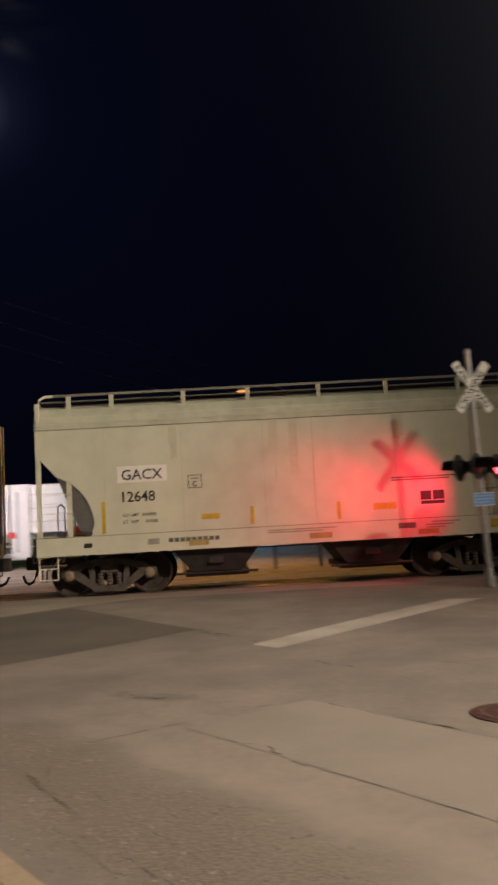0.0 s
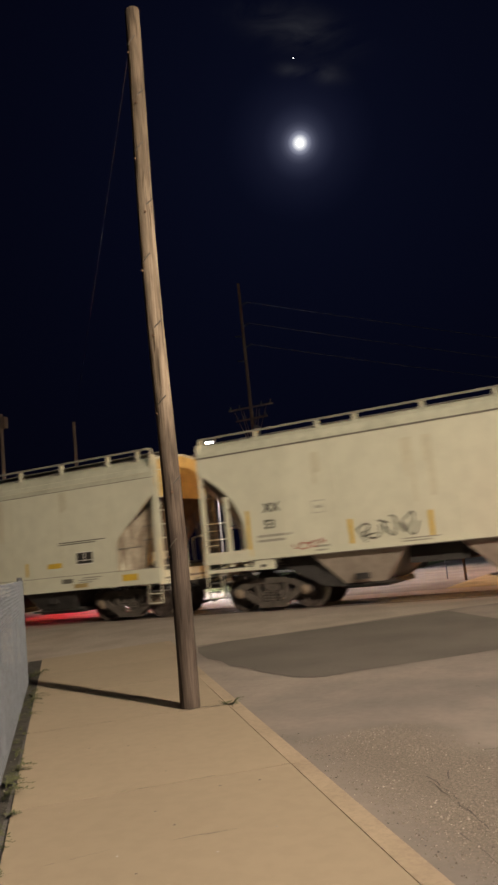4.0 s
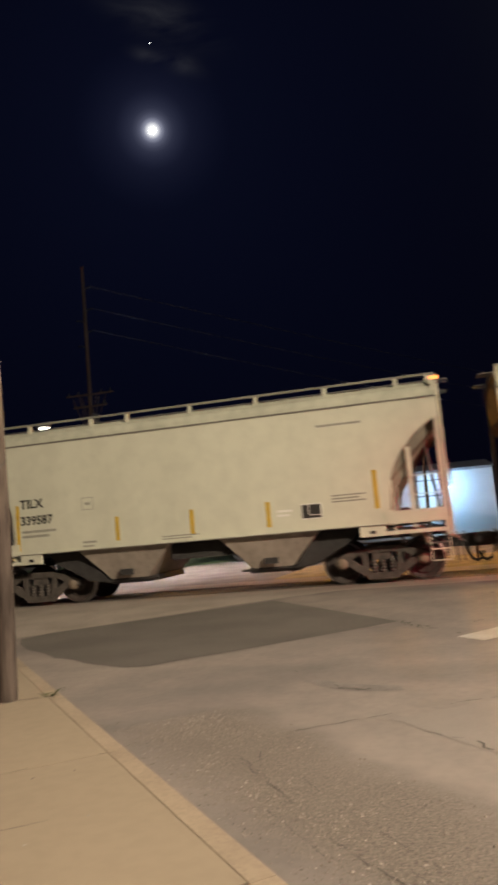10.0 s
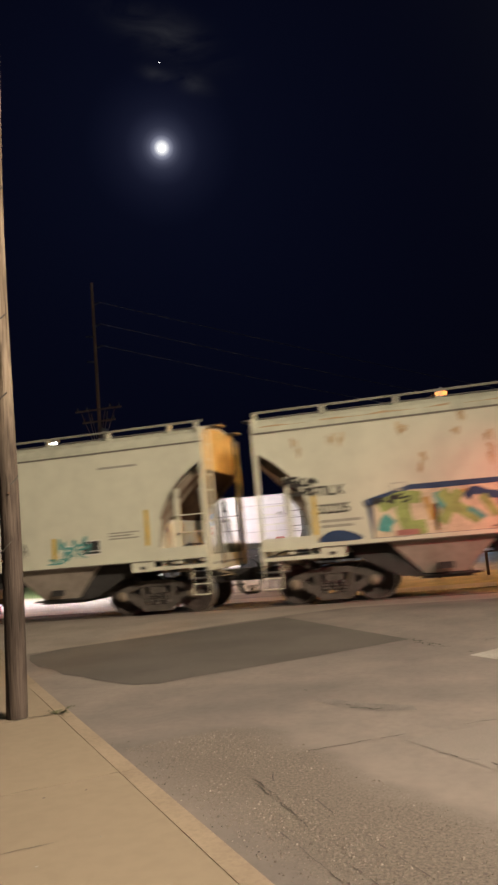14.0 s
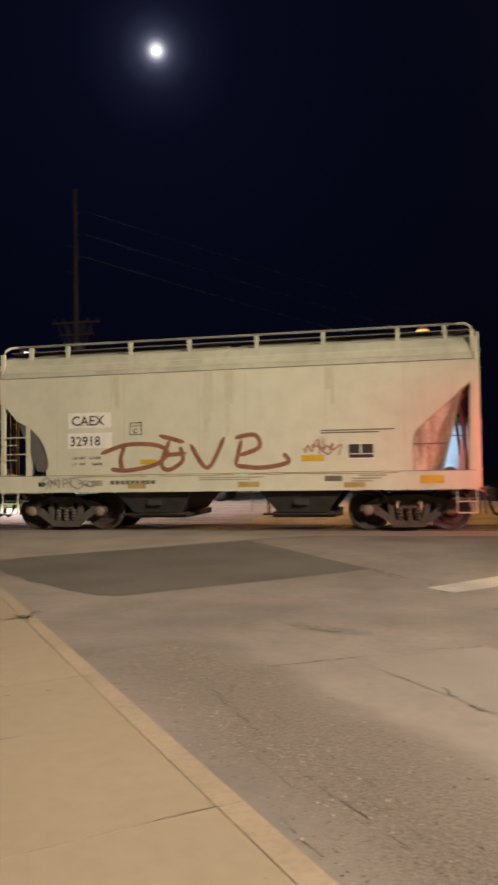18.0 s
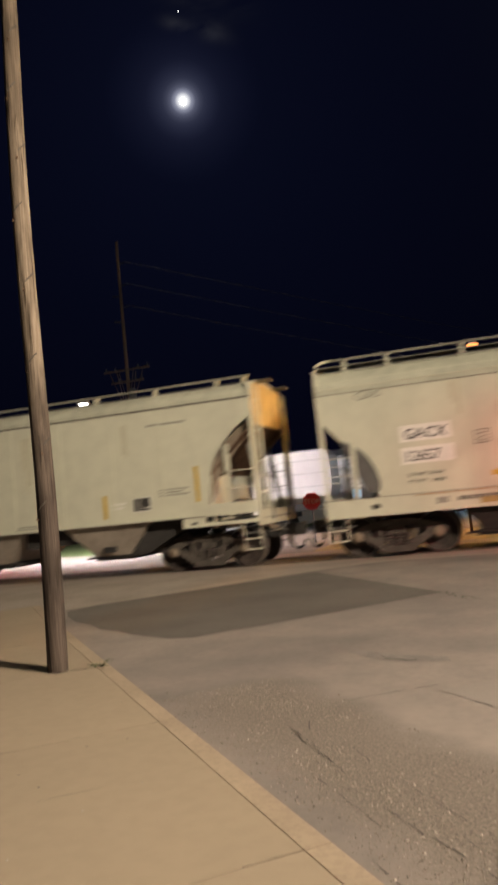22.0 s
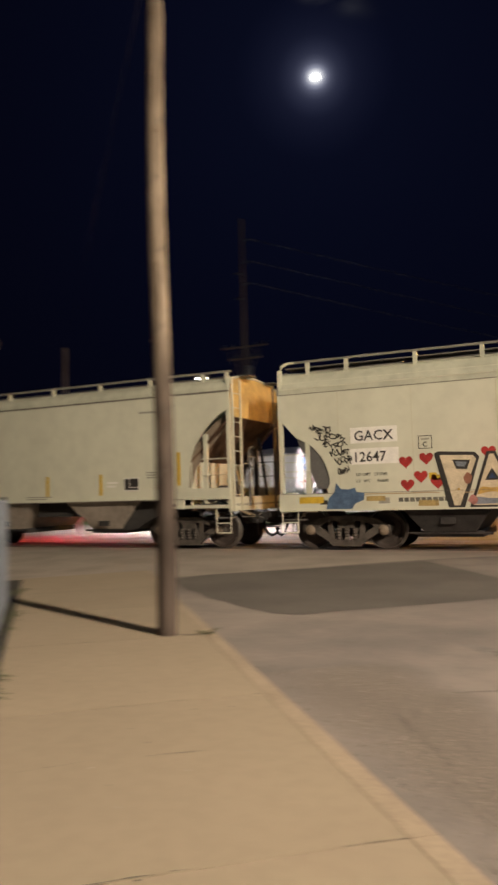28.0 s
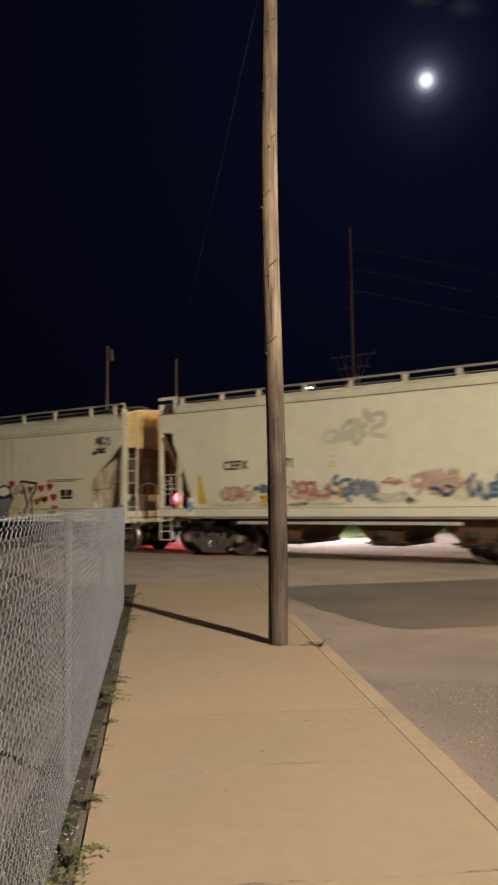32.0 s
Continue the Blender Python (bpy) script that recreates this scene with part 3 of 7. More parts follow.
def ribbon(bm, pts, w, y, thick=0.003, taper=0.4):
    """A flat brush stroke in the xz plane facing -y."""
    pts = [Vector((p[0], p[1])) for p in pts]
    left, right = [], []
    n = len(pts)
    for i, p in enumerate(pts):
        d = (pts[min(i + 1, n - 1)] - pts[max(i - 1, 0)]).normalized()
        q = Vector((-d.y, d.x)) * w * 0.5 * (taper if i in (0, n - 1) else 1.0)
        left.append(p + q)
        right.append(p - q)
    for i in range(n - 1):
        f = [bm.verts.new((q.x, y - thick, q.y)) for q in (left[i], right[i], right[i + 1], left[i + 1])]
        bm.faces.new(f)
    return bm


def smooth_line(pts, k=5):
    """Catmull-Rom through the points."""
    P = [pts[0], *pts, pts[-1]]
    out = []
    for i in range(1, len(P) - 2):
        for j in range(k):
            t = j / k
            out.append(tuple(0.5 * (2 * P[i][c] + (P[i + 1][c] - P[i - 1][c]) * t + (2 * P[i - 1][c] - 5 * P[i][c] + 4 * P[i + 1][c] - P[i + 2][c]) * t * t + (3 * P[i][c] - P[i - 1][c] - 3 * P[i + 1][c] + P[i + 2][c]) * t ** 3) for c in (0, 1)))
    out.append(tuple(pts[-1]))
    return out


def flat(bm, pts, y):
    bm.faces.new([bm.verts.new((p[0], y, p[1])) for p in pts])
    return bm


def letters(name, body, size, m, material, parent, label="", bold=0.0, align="LEFT", wide=1.0):
    """Writing as a mesh; local x along the line, local y up."""
    cu = bpy.data.curves.new(name, "FONT")
    cu.body, cu.size, cu.extrude, cu.offset, cu.align_x, cu.resolution_u = body, size, 0.0012, bold, align, 2
    tmp = new(name + "_tmp", cu)
    dg = bpy.context.evaluated_depsgraph_get()
    me = bpy.data.meshes.new_from_object(tmp.evaluated_get(dg))
    bpy.data.objects.remove(tmp)
    bpy.data.curves.remove(cu)
    me.name = name
    me.transform(m @ Matrix.Diagonal((wide, 1, 1, 1)))
    me.materials.clear()
    me.materials.append(material)
    ob = new(name, me)
    if parent is not None:
        ob.parent = parent
    if label:
        tagged(ob, label)
    return ob


def thing(name, m, label, category, group="", kind=""):
    ob = new(name)
    ob.empty_display_size = 0.2
    ob.matrix_world = m
    return tagged(ob, label, category, group, kind)


def nd(n, d, z=0.0):
    """A ground place from metres across and along the side street."""
    return (n * 0.777 - d * 0.630, n * 0.630 + d * 0.777, z)


def rise(y):
    """The road climbs a little to the crossing."""
    t = min(max((y - 9.5) / 6.0, 0.0), 1.0)
    up = 0.13 * t * t * (3 - 2 * t)
    t = min(max((y - 20.5) / 8.0, 0.0), 1.0)
    return up - 0.10 * t * t * (3 - 2 * t)


# ---------- ground ----------
def sheet(name, x0, y0, x1, y1, step, material, label, category, lift=0.0, kind="structure"):
    bm = bmesh.new()
    nx, ny = max(1, round((x1 - x0) / step)), max(1, round((y1 - y0) / step))
    g = [[bm.verts.new((x0 + (x1 - x0) * i / nx, y0 + (y1 - y0) * j / ny, rise(y0 + (y1 - y0) * j / ny) + lift)) for i in range(nx + 1)] for j in range(ny + 1)]
    for j in range(ny):
        for i in range(nx):
            bm.faces.new((g[j][i], g[j][i + 1], g[j + 1][i + 1], g[j + 1][i]))
    return tagged(part(name, bm, material, None, "", True), label, category, "", kind)


def draped(name, pts, material, lift, parent=None, label=""):
    """A flat patch on the ground with an outline of (x, y)."""
    bm = bmesh.new()
    f = bm.faces.new([bm.verts.new((p[0], p[1], 0)) for p in pts])
    bmesh.ops.triangulate(bm, faces=[f])
    for _ in range(2):
        bmesh.ops.subdivide_edges(bm, edges=bm.edges[:], cuts=1, use_grid_fill=True)
    for v in bm.verts:
        v.co.z = rise(v.co.y) + lift
    bm.normal_update()
    for f in bm.faces:
        if f.normal.z < 0:
            f.normal_flip()
    return part(name, bm, material, parent, label)


def crack(pts, w, material, lift, parent, name="crack", seed=0):
    """A ragged dark joint along (x, y) points."""
    rnd = random.Random(seed)
    line = []
    for i in range(len(pts) - 1):
        a, b = Vector(pts[i]), Vector(pts[i + 1])
        k = max(2, int((b - a).length / 0.07))
        for j in range(k):
            line.append(a.lerp(b, j / k))
    line.append(Vector(pts[-1]))
    bm = bmesh.new()
    prev = None
    for i, p in enumerate(line):
        d = (line[min(i + 1, len(line) - 1)] - line[max(i - 1, 0)]).normalized()
        q = Vector((-d.y, d.x))
        ww = w * rnd.uniform(0.1, 0.8) * 0.4
        off = q * rnd.uniform(-0.6, 0.6) * w
        a, b = p + off + q * ww, p + off - q * ww
        cur = [bm.verts.new((a.x, a.y, rise(a.y) + lift)), bm.verts.new((b.x, b.y, rise(b.y) + lift))]
        if prev and rnd.random() > 0.25 and (len(line) < 16 or math.sin(i * 0.31 + seed) > -0.40):
            bm.faces.new((prev[0], prev[1], cur[1], cur[0]))
        prev = cur
    for f in bm.faces:
        f.normal_update()
        if f.normal.z < 0:
            f.normal_flip()
    return part(name, bm, material, parent)


sheet("ground", -900, -400, 900, 1500, 100, M["dirt"], "dry brown earth stretching to the horizon", "ground", -0.25)
road = sheet("road", -34, -26, 46, 15.75, 0.75, M["concrete"], "worn pale concrete street beside the railway crossing", "road", 0.0)
patch = draped("asphalt_patch", [nd(n, d)[:2] for n, d in ((6.68, 13.32), (6.64, 11.2), (6.62, 9.17), (4.4, 9.10), (3.2, 9.06), (2.75, 9.0), (2.48, 9.2), (2.34, 9.6), (2.2, 10.0), (2.12, 10.5), (1.95, 10.9), (1.92, 11.5), (1.78, 12.0), (1.76, 12.8), (1.85, 13.4), (2.4, 13.6), (4.2, 13.45))], M["asphalt"], 0.005, road, "dark asphalt repair patch in the street")
line = draped("stop_line", [(0.16, 9.80), (0.46, 9.42), (1.50, 10.45), (2.6, 11.45), (4.15, 12.80), (3.58, 12.92), (2.1, 11.7), (1.05, 10.75)], M["linepaint"], 0.006, road, "worn white stop line")
draped("concrete_panel", [nd(n, d)[:2] for n, d in ((3.44, 4.94), (3.44, 2.02), (4.63, 1.92), (4.66, 4.82))], M["panel"], 0.003, road, "paler newer concrete panel in the street")
draped("oil_smear", [(2.60, 5.90), (2.84, 5.72), (3.02, 5.42), (3.00, 5.28), (2.86, 5.36), (2.62, 5.70)], M["smear"], 0.0025, road, "faint dark smear on the concrete")
draped("oil_smear", [nd(n, d)[:2] for n, d in ((3.64, 6.78), (3.80, 6.66), (3.90, 6.25), (4.18, 5.84), (4.10, 5.66), (3.80, 5.92), (3.66, 6.30))], M["smear"], 0.0025, road, "faint dark smear on the concrete")
CR = [
    ([nd(2.73, 5.19)[:2], nd(3.25, 5.12)[:2], nd(4.2, 4.97)[:2], nd(4.64, 4.85)[:2]], 0.028), ([nd(4.66, 4.6)[:2], nd(4.64, 3.95)[:2], nd(4.68, 3.6)[:2]], 0.030), ([nd(4.67, 3.65)[:2], nd(4.68, 3.31)[:2]], 0.045), ([nd(4.67, 3.3)[:2], nd(4.65, 2.5)[:2]], 0.020),
    ([nd(3.43, 4.60)[:2], nd(3.43, 4.42)[:2], nd(3.52, 4.12)[:2]], 0.030), ([nd(3.52, 4.1)[:2], nd(3.42, 3.72)[:2], nd(3.42, 3.58)[:2]], 0.035), ([nd(3.43, 3.5)[:2], nd(3.44, 2.9)[:2]], 0.010), ([nd(3.44, 2.55)[:2], nd(3.47, 2.3)[:2], nd(3.46, 2.06)[:2]], 0.012),
    ([nd(3.47, 2.05)[:2], nd(3.98, 2.01)[:2], nd(4.4, 1.90)[:2], nd(5.2, 1.7)[:2]], 0.016), ([nd(3.76, 6.56)[:2], nd(3.76, 6.12)[:2], nd(4.0, 5.8)[:2]], 0.07), ([nd(3.83, 7.27)[:2], nd(3.86, 7.14)[:2]], 0.03),
    ([nd(6.70, 9.4)[:2], nd(6.65, 9.07)[:2], nd(6.55, 8.37)[:2], nd(6.52, 7.6)[:2]], 0.09), ([nd(6.56, 9.0)[:2], nd(6.50, 8.4)[:2]], 0.07), ([nd(3.17, 2.68)[:2], nd(3.16, 2.56)[:2]], 0.035), ([nd(5.84, 4.78)[:2], nd(5.76, 4.48)[:2]], 0.03),
    ([(0.86, 13.82), (1.01, 13.43)], 0.05), ([(0.4, 10.91), (0.56, 11.09)], 0.04), ([(-4.9, 9.64), (-4.34, 9.54)], 0.05), ([(-3.9, 9.9), (-3.4, 9.75)], 0.03),
    ([(0.81, 8.43), (1.18, 8.0)], 0.08), ([(5.68, 10.17), (5.94, 9.66), (6.6, 8.5)], 0.05), ([(2.43, 6.26), (2.45, 6.15)], 0.05), ([(2.0, 8.1), (2.4, 7.7)], 0.03),
    ([nd(2.14, 5.3)[:2], nd(2.09, 4.5)[:2], nd(1.98, 3.7)[:2]], 0.018), ([nd(2.10, 4.9)[:2], nd(2.02, 4.1)[:2], nd(1.94, 3.5)[:2], nd(1.92, 3.0)[:2]], 0.018), ([nd(2.28, 4.9)[:2], nd(2.21, 4.72)[:2]], 0.016), ([nd(1.93, 3.1)[:2], nd(1.92, 2.3)[:2]], 0.015),
    ([nd(2.26, 4.3)[:2], nd(2.18, 3.6)[:2], nd(2.15, 2.7)[:2]], 0.011), ([nd(2.05, 3.6)[:2], nd(2.02, 2.2)[:2]], 0.010), ([nd(1.84, 3.9)[:2], nd(1.80, 3.2)[:2]], 0.011), ([nd(1.60, 3.0)[:2], nd(1.57, 2.5)[:2]], 0.014),
]
for i, (pts, w) in enumerate(CR):
    crack(pts, w, M["joint"], 0.004, road, seed=i)
# loose stones along the worn edge of the street, thickest in the wheel-worn band
rnd = random.Random(5)
verts, faces = [], []
while len(verts) < 5 * 22000:
    d = rnd.uniform(0.4, 6.3)
    n = rnd.gauss(2.05, 0.24) if rnd.random() < 0.72 else rnd.uniform(1.6, 2.75)
    if n < 1.56 or math.sin(n * 6.1 + 0.9 * d) + 0.7 * math.sin(d * 3.1 + n * 4.0) + 0.5 * math.sin(d * 7.7 - n * 9.0) < rnd.uniform(-1.7, 1.0):
        continue
    x, y, _z = nd(n, d)
    s = min(0.0016 + rnd.expovariate(1 / 0.0020), 0.012)
    turn, flat_k = rnd.uniform(0, 1.6), rnd.uniform(0.5, 0.95)
    base = len(verts)
    for k in range(4):
        r = s * rnd.uniform(0.65, 1.2)
        verts.append((x + r * math.cos(turn + k * 1.571), y + r * math.sin(turn + k * 1.571), rise(y) + 0.001))
    verts.append((x + s * rnd.uniform(-0.3, 0.3), y + s * rnd.uniform(-0.3, 0.3), rise(y) + 0.002 + s * flat_k))
    faces += [(base + k, base + (k + 1) % 4, base + 4) for k in range(4)]
me = bpy.data.meshes.new("loose_stones")
me.from_pydata(verts, [], faces)
me.materials.append(M["stone"])
tagged(new("loose_stones", me), "small grey and brown stones scattered on the street edge", "stones", "", "stuff")
# dark crumbs of the broken surface, thickest along the curb
bm = bmesh.new()
for _ in range(260):
    d = rnd.uniform(1.2, 6.6)
    n = 1.54 + abs(rnd.gauss(0.0, 0.10)) if rnd.random() < 0.93 else 1.60 + abs(rnd.gauss(0.40, 0.20))
    if math.sin(d * 4.3 + n * 2.0) + 0.7 * math.sin(d * 9.1) < rnd.uniform(-1.2, 1.3):
        continue
    x, y, _z = nd(n, d)
    s = rnd.choice((0.002, 0.003, 0.003, 0.004, 0.006)) * rnd.uniform(0.7, 1.3)
    v = [bm.verts.new((x + s * a * rnd.uniform(0.6, 1.3), y + s * b * rnd.uniform(0.6, 1.3), rise(y) + 0.003 + s * c)) for a, b, c in ((1, 0, 0), (0, 1, 0), (-1, 0, 0), (0, -1, 0), (0.1, 0.1, 0.7))]
    for a, b in ((0, 1), (1, 2), (2, 3), (3, 0)):
        bm.faces.new((v[a], v[b], v[4]))
tagged(part("asphalt_crumbs", bm, M["crumb"]), "dark crumbs of broken asphalt along the curb", "crumbs", "", "stuff")

# sidewalk slabs and curb
walk_ob = thing("sidewalk", pose(0, 0, 0), "tan concrete sidewalk along a chain-link fence", "sidewalk", "", "structure")


def slab(name, n0, n1, d0, d1, z, material, gap=0.0035, drop=0.12):
    bm = bmesh.new()
    sk = [0.031 * (d - 3.3) if n0 < 0 else 0.0 for d in (d0, d1)]
    c = [nd(n0 - sk[0] + gap, d0 + gap), nd(n1 - gap, d0 + gap), nd(n1 - gap, d1 - gap), nd(n0 - sk[1] + gap, d1 - gap)]
    top = [bm.verts.new((p[0], p[1], rise(p[1]) + z)) for p in c]
    bot = [bm.verts.new((p[0], p[1], rise(p[1]) - drop)) for p in c]
    f = bm.faces.new(top)
    for k in range(4):
        bm.faces.new((bot[k], bot[(k + 1) % 4], top[(k + 1) % 4], top[k]))
    bmesh.ops.recalc_face_normals(bm, faces=bm.faces[:])
    return part(name, bm, material, walk_ob)


ds = [-6.7, -4.24, -1.78, 0.68, 3.14, 5.6, 8.1, 10.4, 12.6, 14.75]
for a, b in zip(ds, ds[1:]):
    slab("slab", -0.53, 1.38, a, b, 0.02, M["walk"])
for a, b in zip(ds, ds[1:]):
    slab("curb_stone", 1.38, 1.52, a, b, 0.018, M["curb"], 0.0035)
for a, b in zip(ds, ds[1:]):
    slab("joint_bed", -0.53, 1.52, a, b, 0.004, M["joint"], 0.001)
# broken dark dirt in the cross joints, small stains on the slabs
SPECK = random.Random(31)
for d0, n0, n1, seed in ((3.14, -0.55, 1.38, 81), (5.6, 0.1, 1.38, 82), (8.1, 0.6, 1.38, 83), (4.5, 0.3, 0.75, 85), (8.12, -0.68, 0.2, 86), (10.4, -0.2, 1.3, 87)):
    crack([nd(n0, d0)[:2], nd((n0 + n1) / 2, d0 + 0.012)[:2], nd(n1, d0)[:2]], 0.012, M["joint"], 0.0235, walk_ob, "joint_dirt", seed)
for k in range(26):
    p = nd(SPECK.uniform(-0.4, 1.3), SPECK.uniform(2.0, 7.5))
    s = SPECK.uniform(0.004, 0.012)
    bm = bmesh.new()
    bm.faces.new([bm.verts.new((p[0] + s * math.cos(a * 1.05) * SPECK.uniform(0.5, 1.3), p[1] + s * math.sin(a * 1.05) * SPECK.uniform(0.5, 1.3), rise(p[1]) + 0.0232)) for a in range(6)])
    part("stain", bm, M["joint"] if k % 3 else M["litter"], walk_ob)
crack([nd(-0.56, 4.45)[:2], nd(0.1, 4.55)[:2]], 0.007, M["joint"], 0.0235, walk_ob, "hairline", 71)
crack([nd(0.9, 8.12)[:2], nd(1.52, 8.16)[:2]], 0.05, M["joint"], 0.0235, walk_ob, "hairline", 72)

# strip of earth under the fence and the lot behind it
draped("lot", [nd(-0.20, -8)[:2], nd(-0.88, 14.75)[:2], nd(-14, 14.0)[:2], nd(-14, -8)[:2]], M["lot"], 0.004, road, "dark gravelly lot behind the fence")
draped("soil_strip", [nd(-0.30, -8)[:2], nd(-0.86, 14.7)[:2], nd(-1.10, 14.7)[:2], nd(-0.66, -8)[:2]], M["soil"], 0.010, road, "dark weedy soil strip under the fence")
draped("approach_slab", [(-9.9, 10.75), (-9.25, 11.05), (-7.15, 11.75), (-3.2, 14.85), (-2.0, 15.74), (-24.0, 15.74), (-24.0, 11.5)], M["approach"], 0.004, road, "pale concrete approach slab beside the rails")

# ---------- railway ----------
TY, TZ = 17.85, 0.15
sheet("crossing_surface", -23, 15.75, 5.6, 20.3, 0.65, M["approach"], "worn concrete surface of the railway crossing", "crossing", 0.0)
sheet("track_bed", -23, 16.95, 5.6, 18.75, 0.6, M["bed"], "dark brown strip between the rails", "track bed", 0.006)
sheet("ballast_right", 5.6, 15.6, 175, 20.4, 1.2, M["ballast"], "dark brown track ballast", "ballast", -0.02)
sheet("ballast_left", -175, 15.6, -23, 20.4, 1.2, M["ballast"], "dark brown track ballast", "ballast", -0.02)
track = thing("railway_track", pose(0, TY, 0), "single railway track with worn steel rails", "railway track", "", "structure")
for s in (-1, 1):
    bm = bmesh.new()
    prism(bm, [(-0.075, -0.02), (0.075, -0.02), (0.075, 0.0), (0.012, 0.02), (0.012, 0.11), (0.036, 0.125), (0.036, TZ), (-0.036, TZ), (-0.036, 0.125), (-0.012, 0.11), (-0.012, 0.02), (-0.075, 0.0)], -175, 175, "yz")
    ob = part("rail", bm, M["rail"], track)
    ob.location.y = s * 0.755
for i in range(120):
    x = 6.2 + i * 0.56 if i < 90 else -24 - (i - 90) * 0.56
    if i == 0:
        tie = part("tie", boxes((-0.11, -1.3, -0.1, 0.11, 1.3, 0.118)), M["farwood"], track)
        tie.location.x = x
    else:
        t2 = tie.copy()
        scene.collection.objects.link(t2)
        t2.location.x = x

# ---------- beyond the track ----------
sheet("verge", -4.5, 20.3, 90, 27.5, 1.2, M["drygrass"], "dry tan grass verge beyond the track", "verge", -0.002)
sheet("far_yard", -110, 20.3, -4.5, 27.5, 1.2, M["yard"], "pale concrete of the street beyond the crossing", "pavement", -0.004)
sheet("far_pavement", -110, 27.5, 110, 60, 4, M["yard"], "pale floodlit concrete yard", "pavement", -0.004)
draped("grass_strip", [(-9.2, 36.8), (-9.2, 47.9), (-40, 47.9), (-40, 36.5), (-22, 31.8), (-15.4, 29.0), (-14.3, 29.3), (-14.8, 32.5), (-14.6, 35.0), (-11.7, 35.4)], M["grass"], 0.03, None, "")
tagged(bpy.data.objects["grass_strip"], "mown green grass verge in the far yard", "grass", "", "structure")


def guard_fence():
    f = thing("pipe_fence", pose(0, 24.0, 0), "low rusty pipe fence beside the track", "fence")
    for i in range(17):
        bm = bmesh.new()
        bar(bm, (-4.6 + i * 1.45, 0, -0.1), (-4.6 + i * 1.45, 0, 0.82), 0.045, 8)
        part("post", bm, M["slope"], f)
    bm = bmesh.new()
    bar(bm, (-4.6, 0, 0.80), (-4.6 + 16 * 1.45, 0, 0.80), 0.03, 6)
    part("top_rail", bm, M["slope"], f)
    return f


guard_fence()


def warehouse():
    w = thing("warehouse", pose(0, 48, 0), "long white metal warehouse lit by a wall lamp", "building")
    x0, x1, h, dep = -24.0, 3.8, 4.25, 16.0
    part("wall", boxes((x0, 0, -0.2, x1, 0.2, h)), M["sheet"], w)
    part("wall", boxes((x1 - 0.2, 0.2, -0.2, x1, dep, h)), M["sheet"], w)
    part("wall", boxes((x0, 0.2, -0.2, x0 + 0.2, dep, h)), M["sheet"], w)
    part("wall", boxes((x0 + 0.2, dep - 0.2, -0.2, x1 - 0.2, dep, h)), M["sheet"], w)
    bm = bmesh.new()
    prism(bm, [(-0.15, h), (dep + 0.15, h), (dep / 2, h + 0.9)], x0 - 0.15, x1 + 0.15, "yz")
    part("roof", bm, M["trim"], w)
    part("eave_trim", boxes((x0, -0.06, h - 0.16, x1, -0.002, h - 0.01)), M["trim"], w)
    for i in range(28):
        xs = x0 + 0.5 + i * 1.0
        if abs(xs + 7.3) > 0.7:
            part("siding_rib", boxes((xs - 0.03, -0.03, 0.0, xs + 0.03, -0.002, h - 0.17)), M["sheet"], w)
    d = part("door", boxes((-7.75, -0.05, 0.0, -6.85, -0.032, 2.1)), M["trim"], w)
    part("door_glass", boxes((-7.6, -0.07, 0.35, -7.0, -0.052, 1.95)), M["lit_glass"], d, "glazed door panel glowing blue")
    g = part("garage_door", boxes((-4.4, -0.05, 0.0, -1.2, -0.032, 3.0)), M["sheet"], w)
    for k in range(5):
        part("door_panel", boxes((-4.35, -0.075, 0.05 + k * 0.59, -1.25, -0.052, 0.60 + k * 0.59)), M["sheet"], g)
    lm = part("wall_lamp", boxes((0.72, -0.35, 3.15, 1.08, -0.002, 3.4)), M["blackmetal"], w)
    bm = bmesh.new()
    lathe(bm, [(-0.03, 0.05), (0.0, 0.17), (0.06, 0.13)], "z", 14, (0.9, -0.25, 3.09))
    part("lamp_lens", bm, M["lens_white"], lm)
    return w


warehouse()


def wheel_bm(r, w, at):
    bm = bmesh.new()
    lathe(bm, [(-w / 2, r * 0.55), (-w / 2, r * 0.9), (-w * 0.3, r), (w * 0.3, r), (w / 2, r * 0.9), (w / 2, r * 0.55)], "y", 20, at)
    return bm


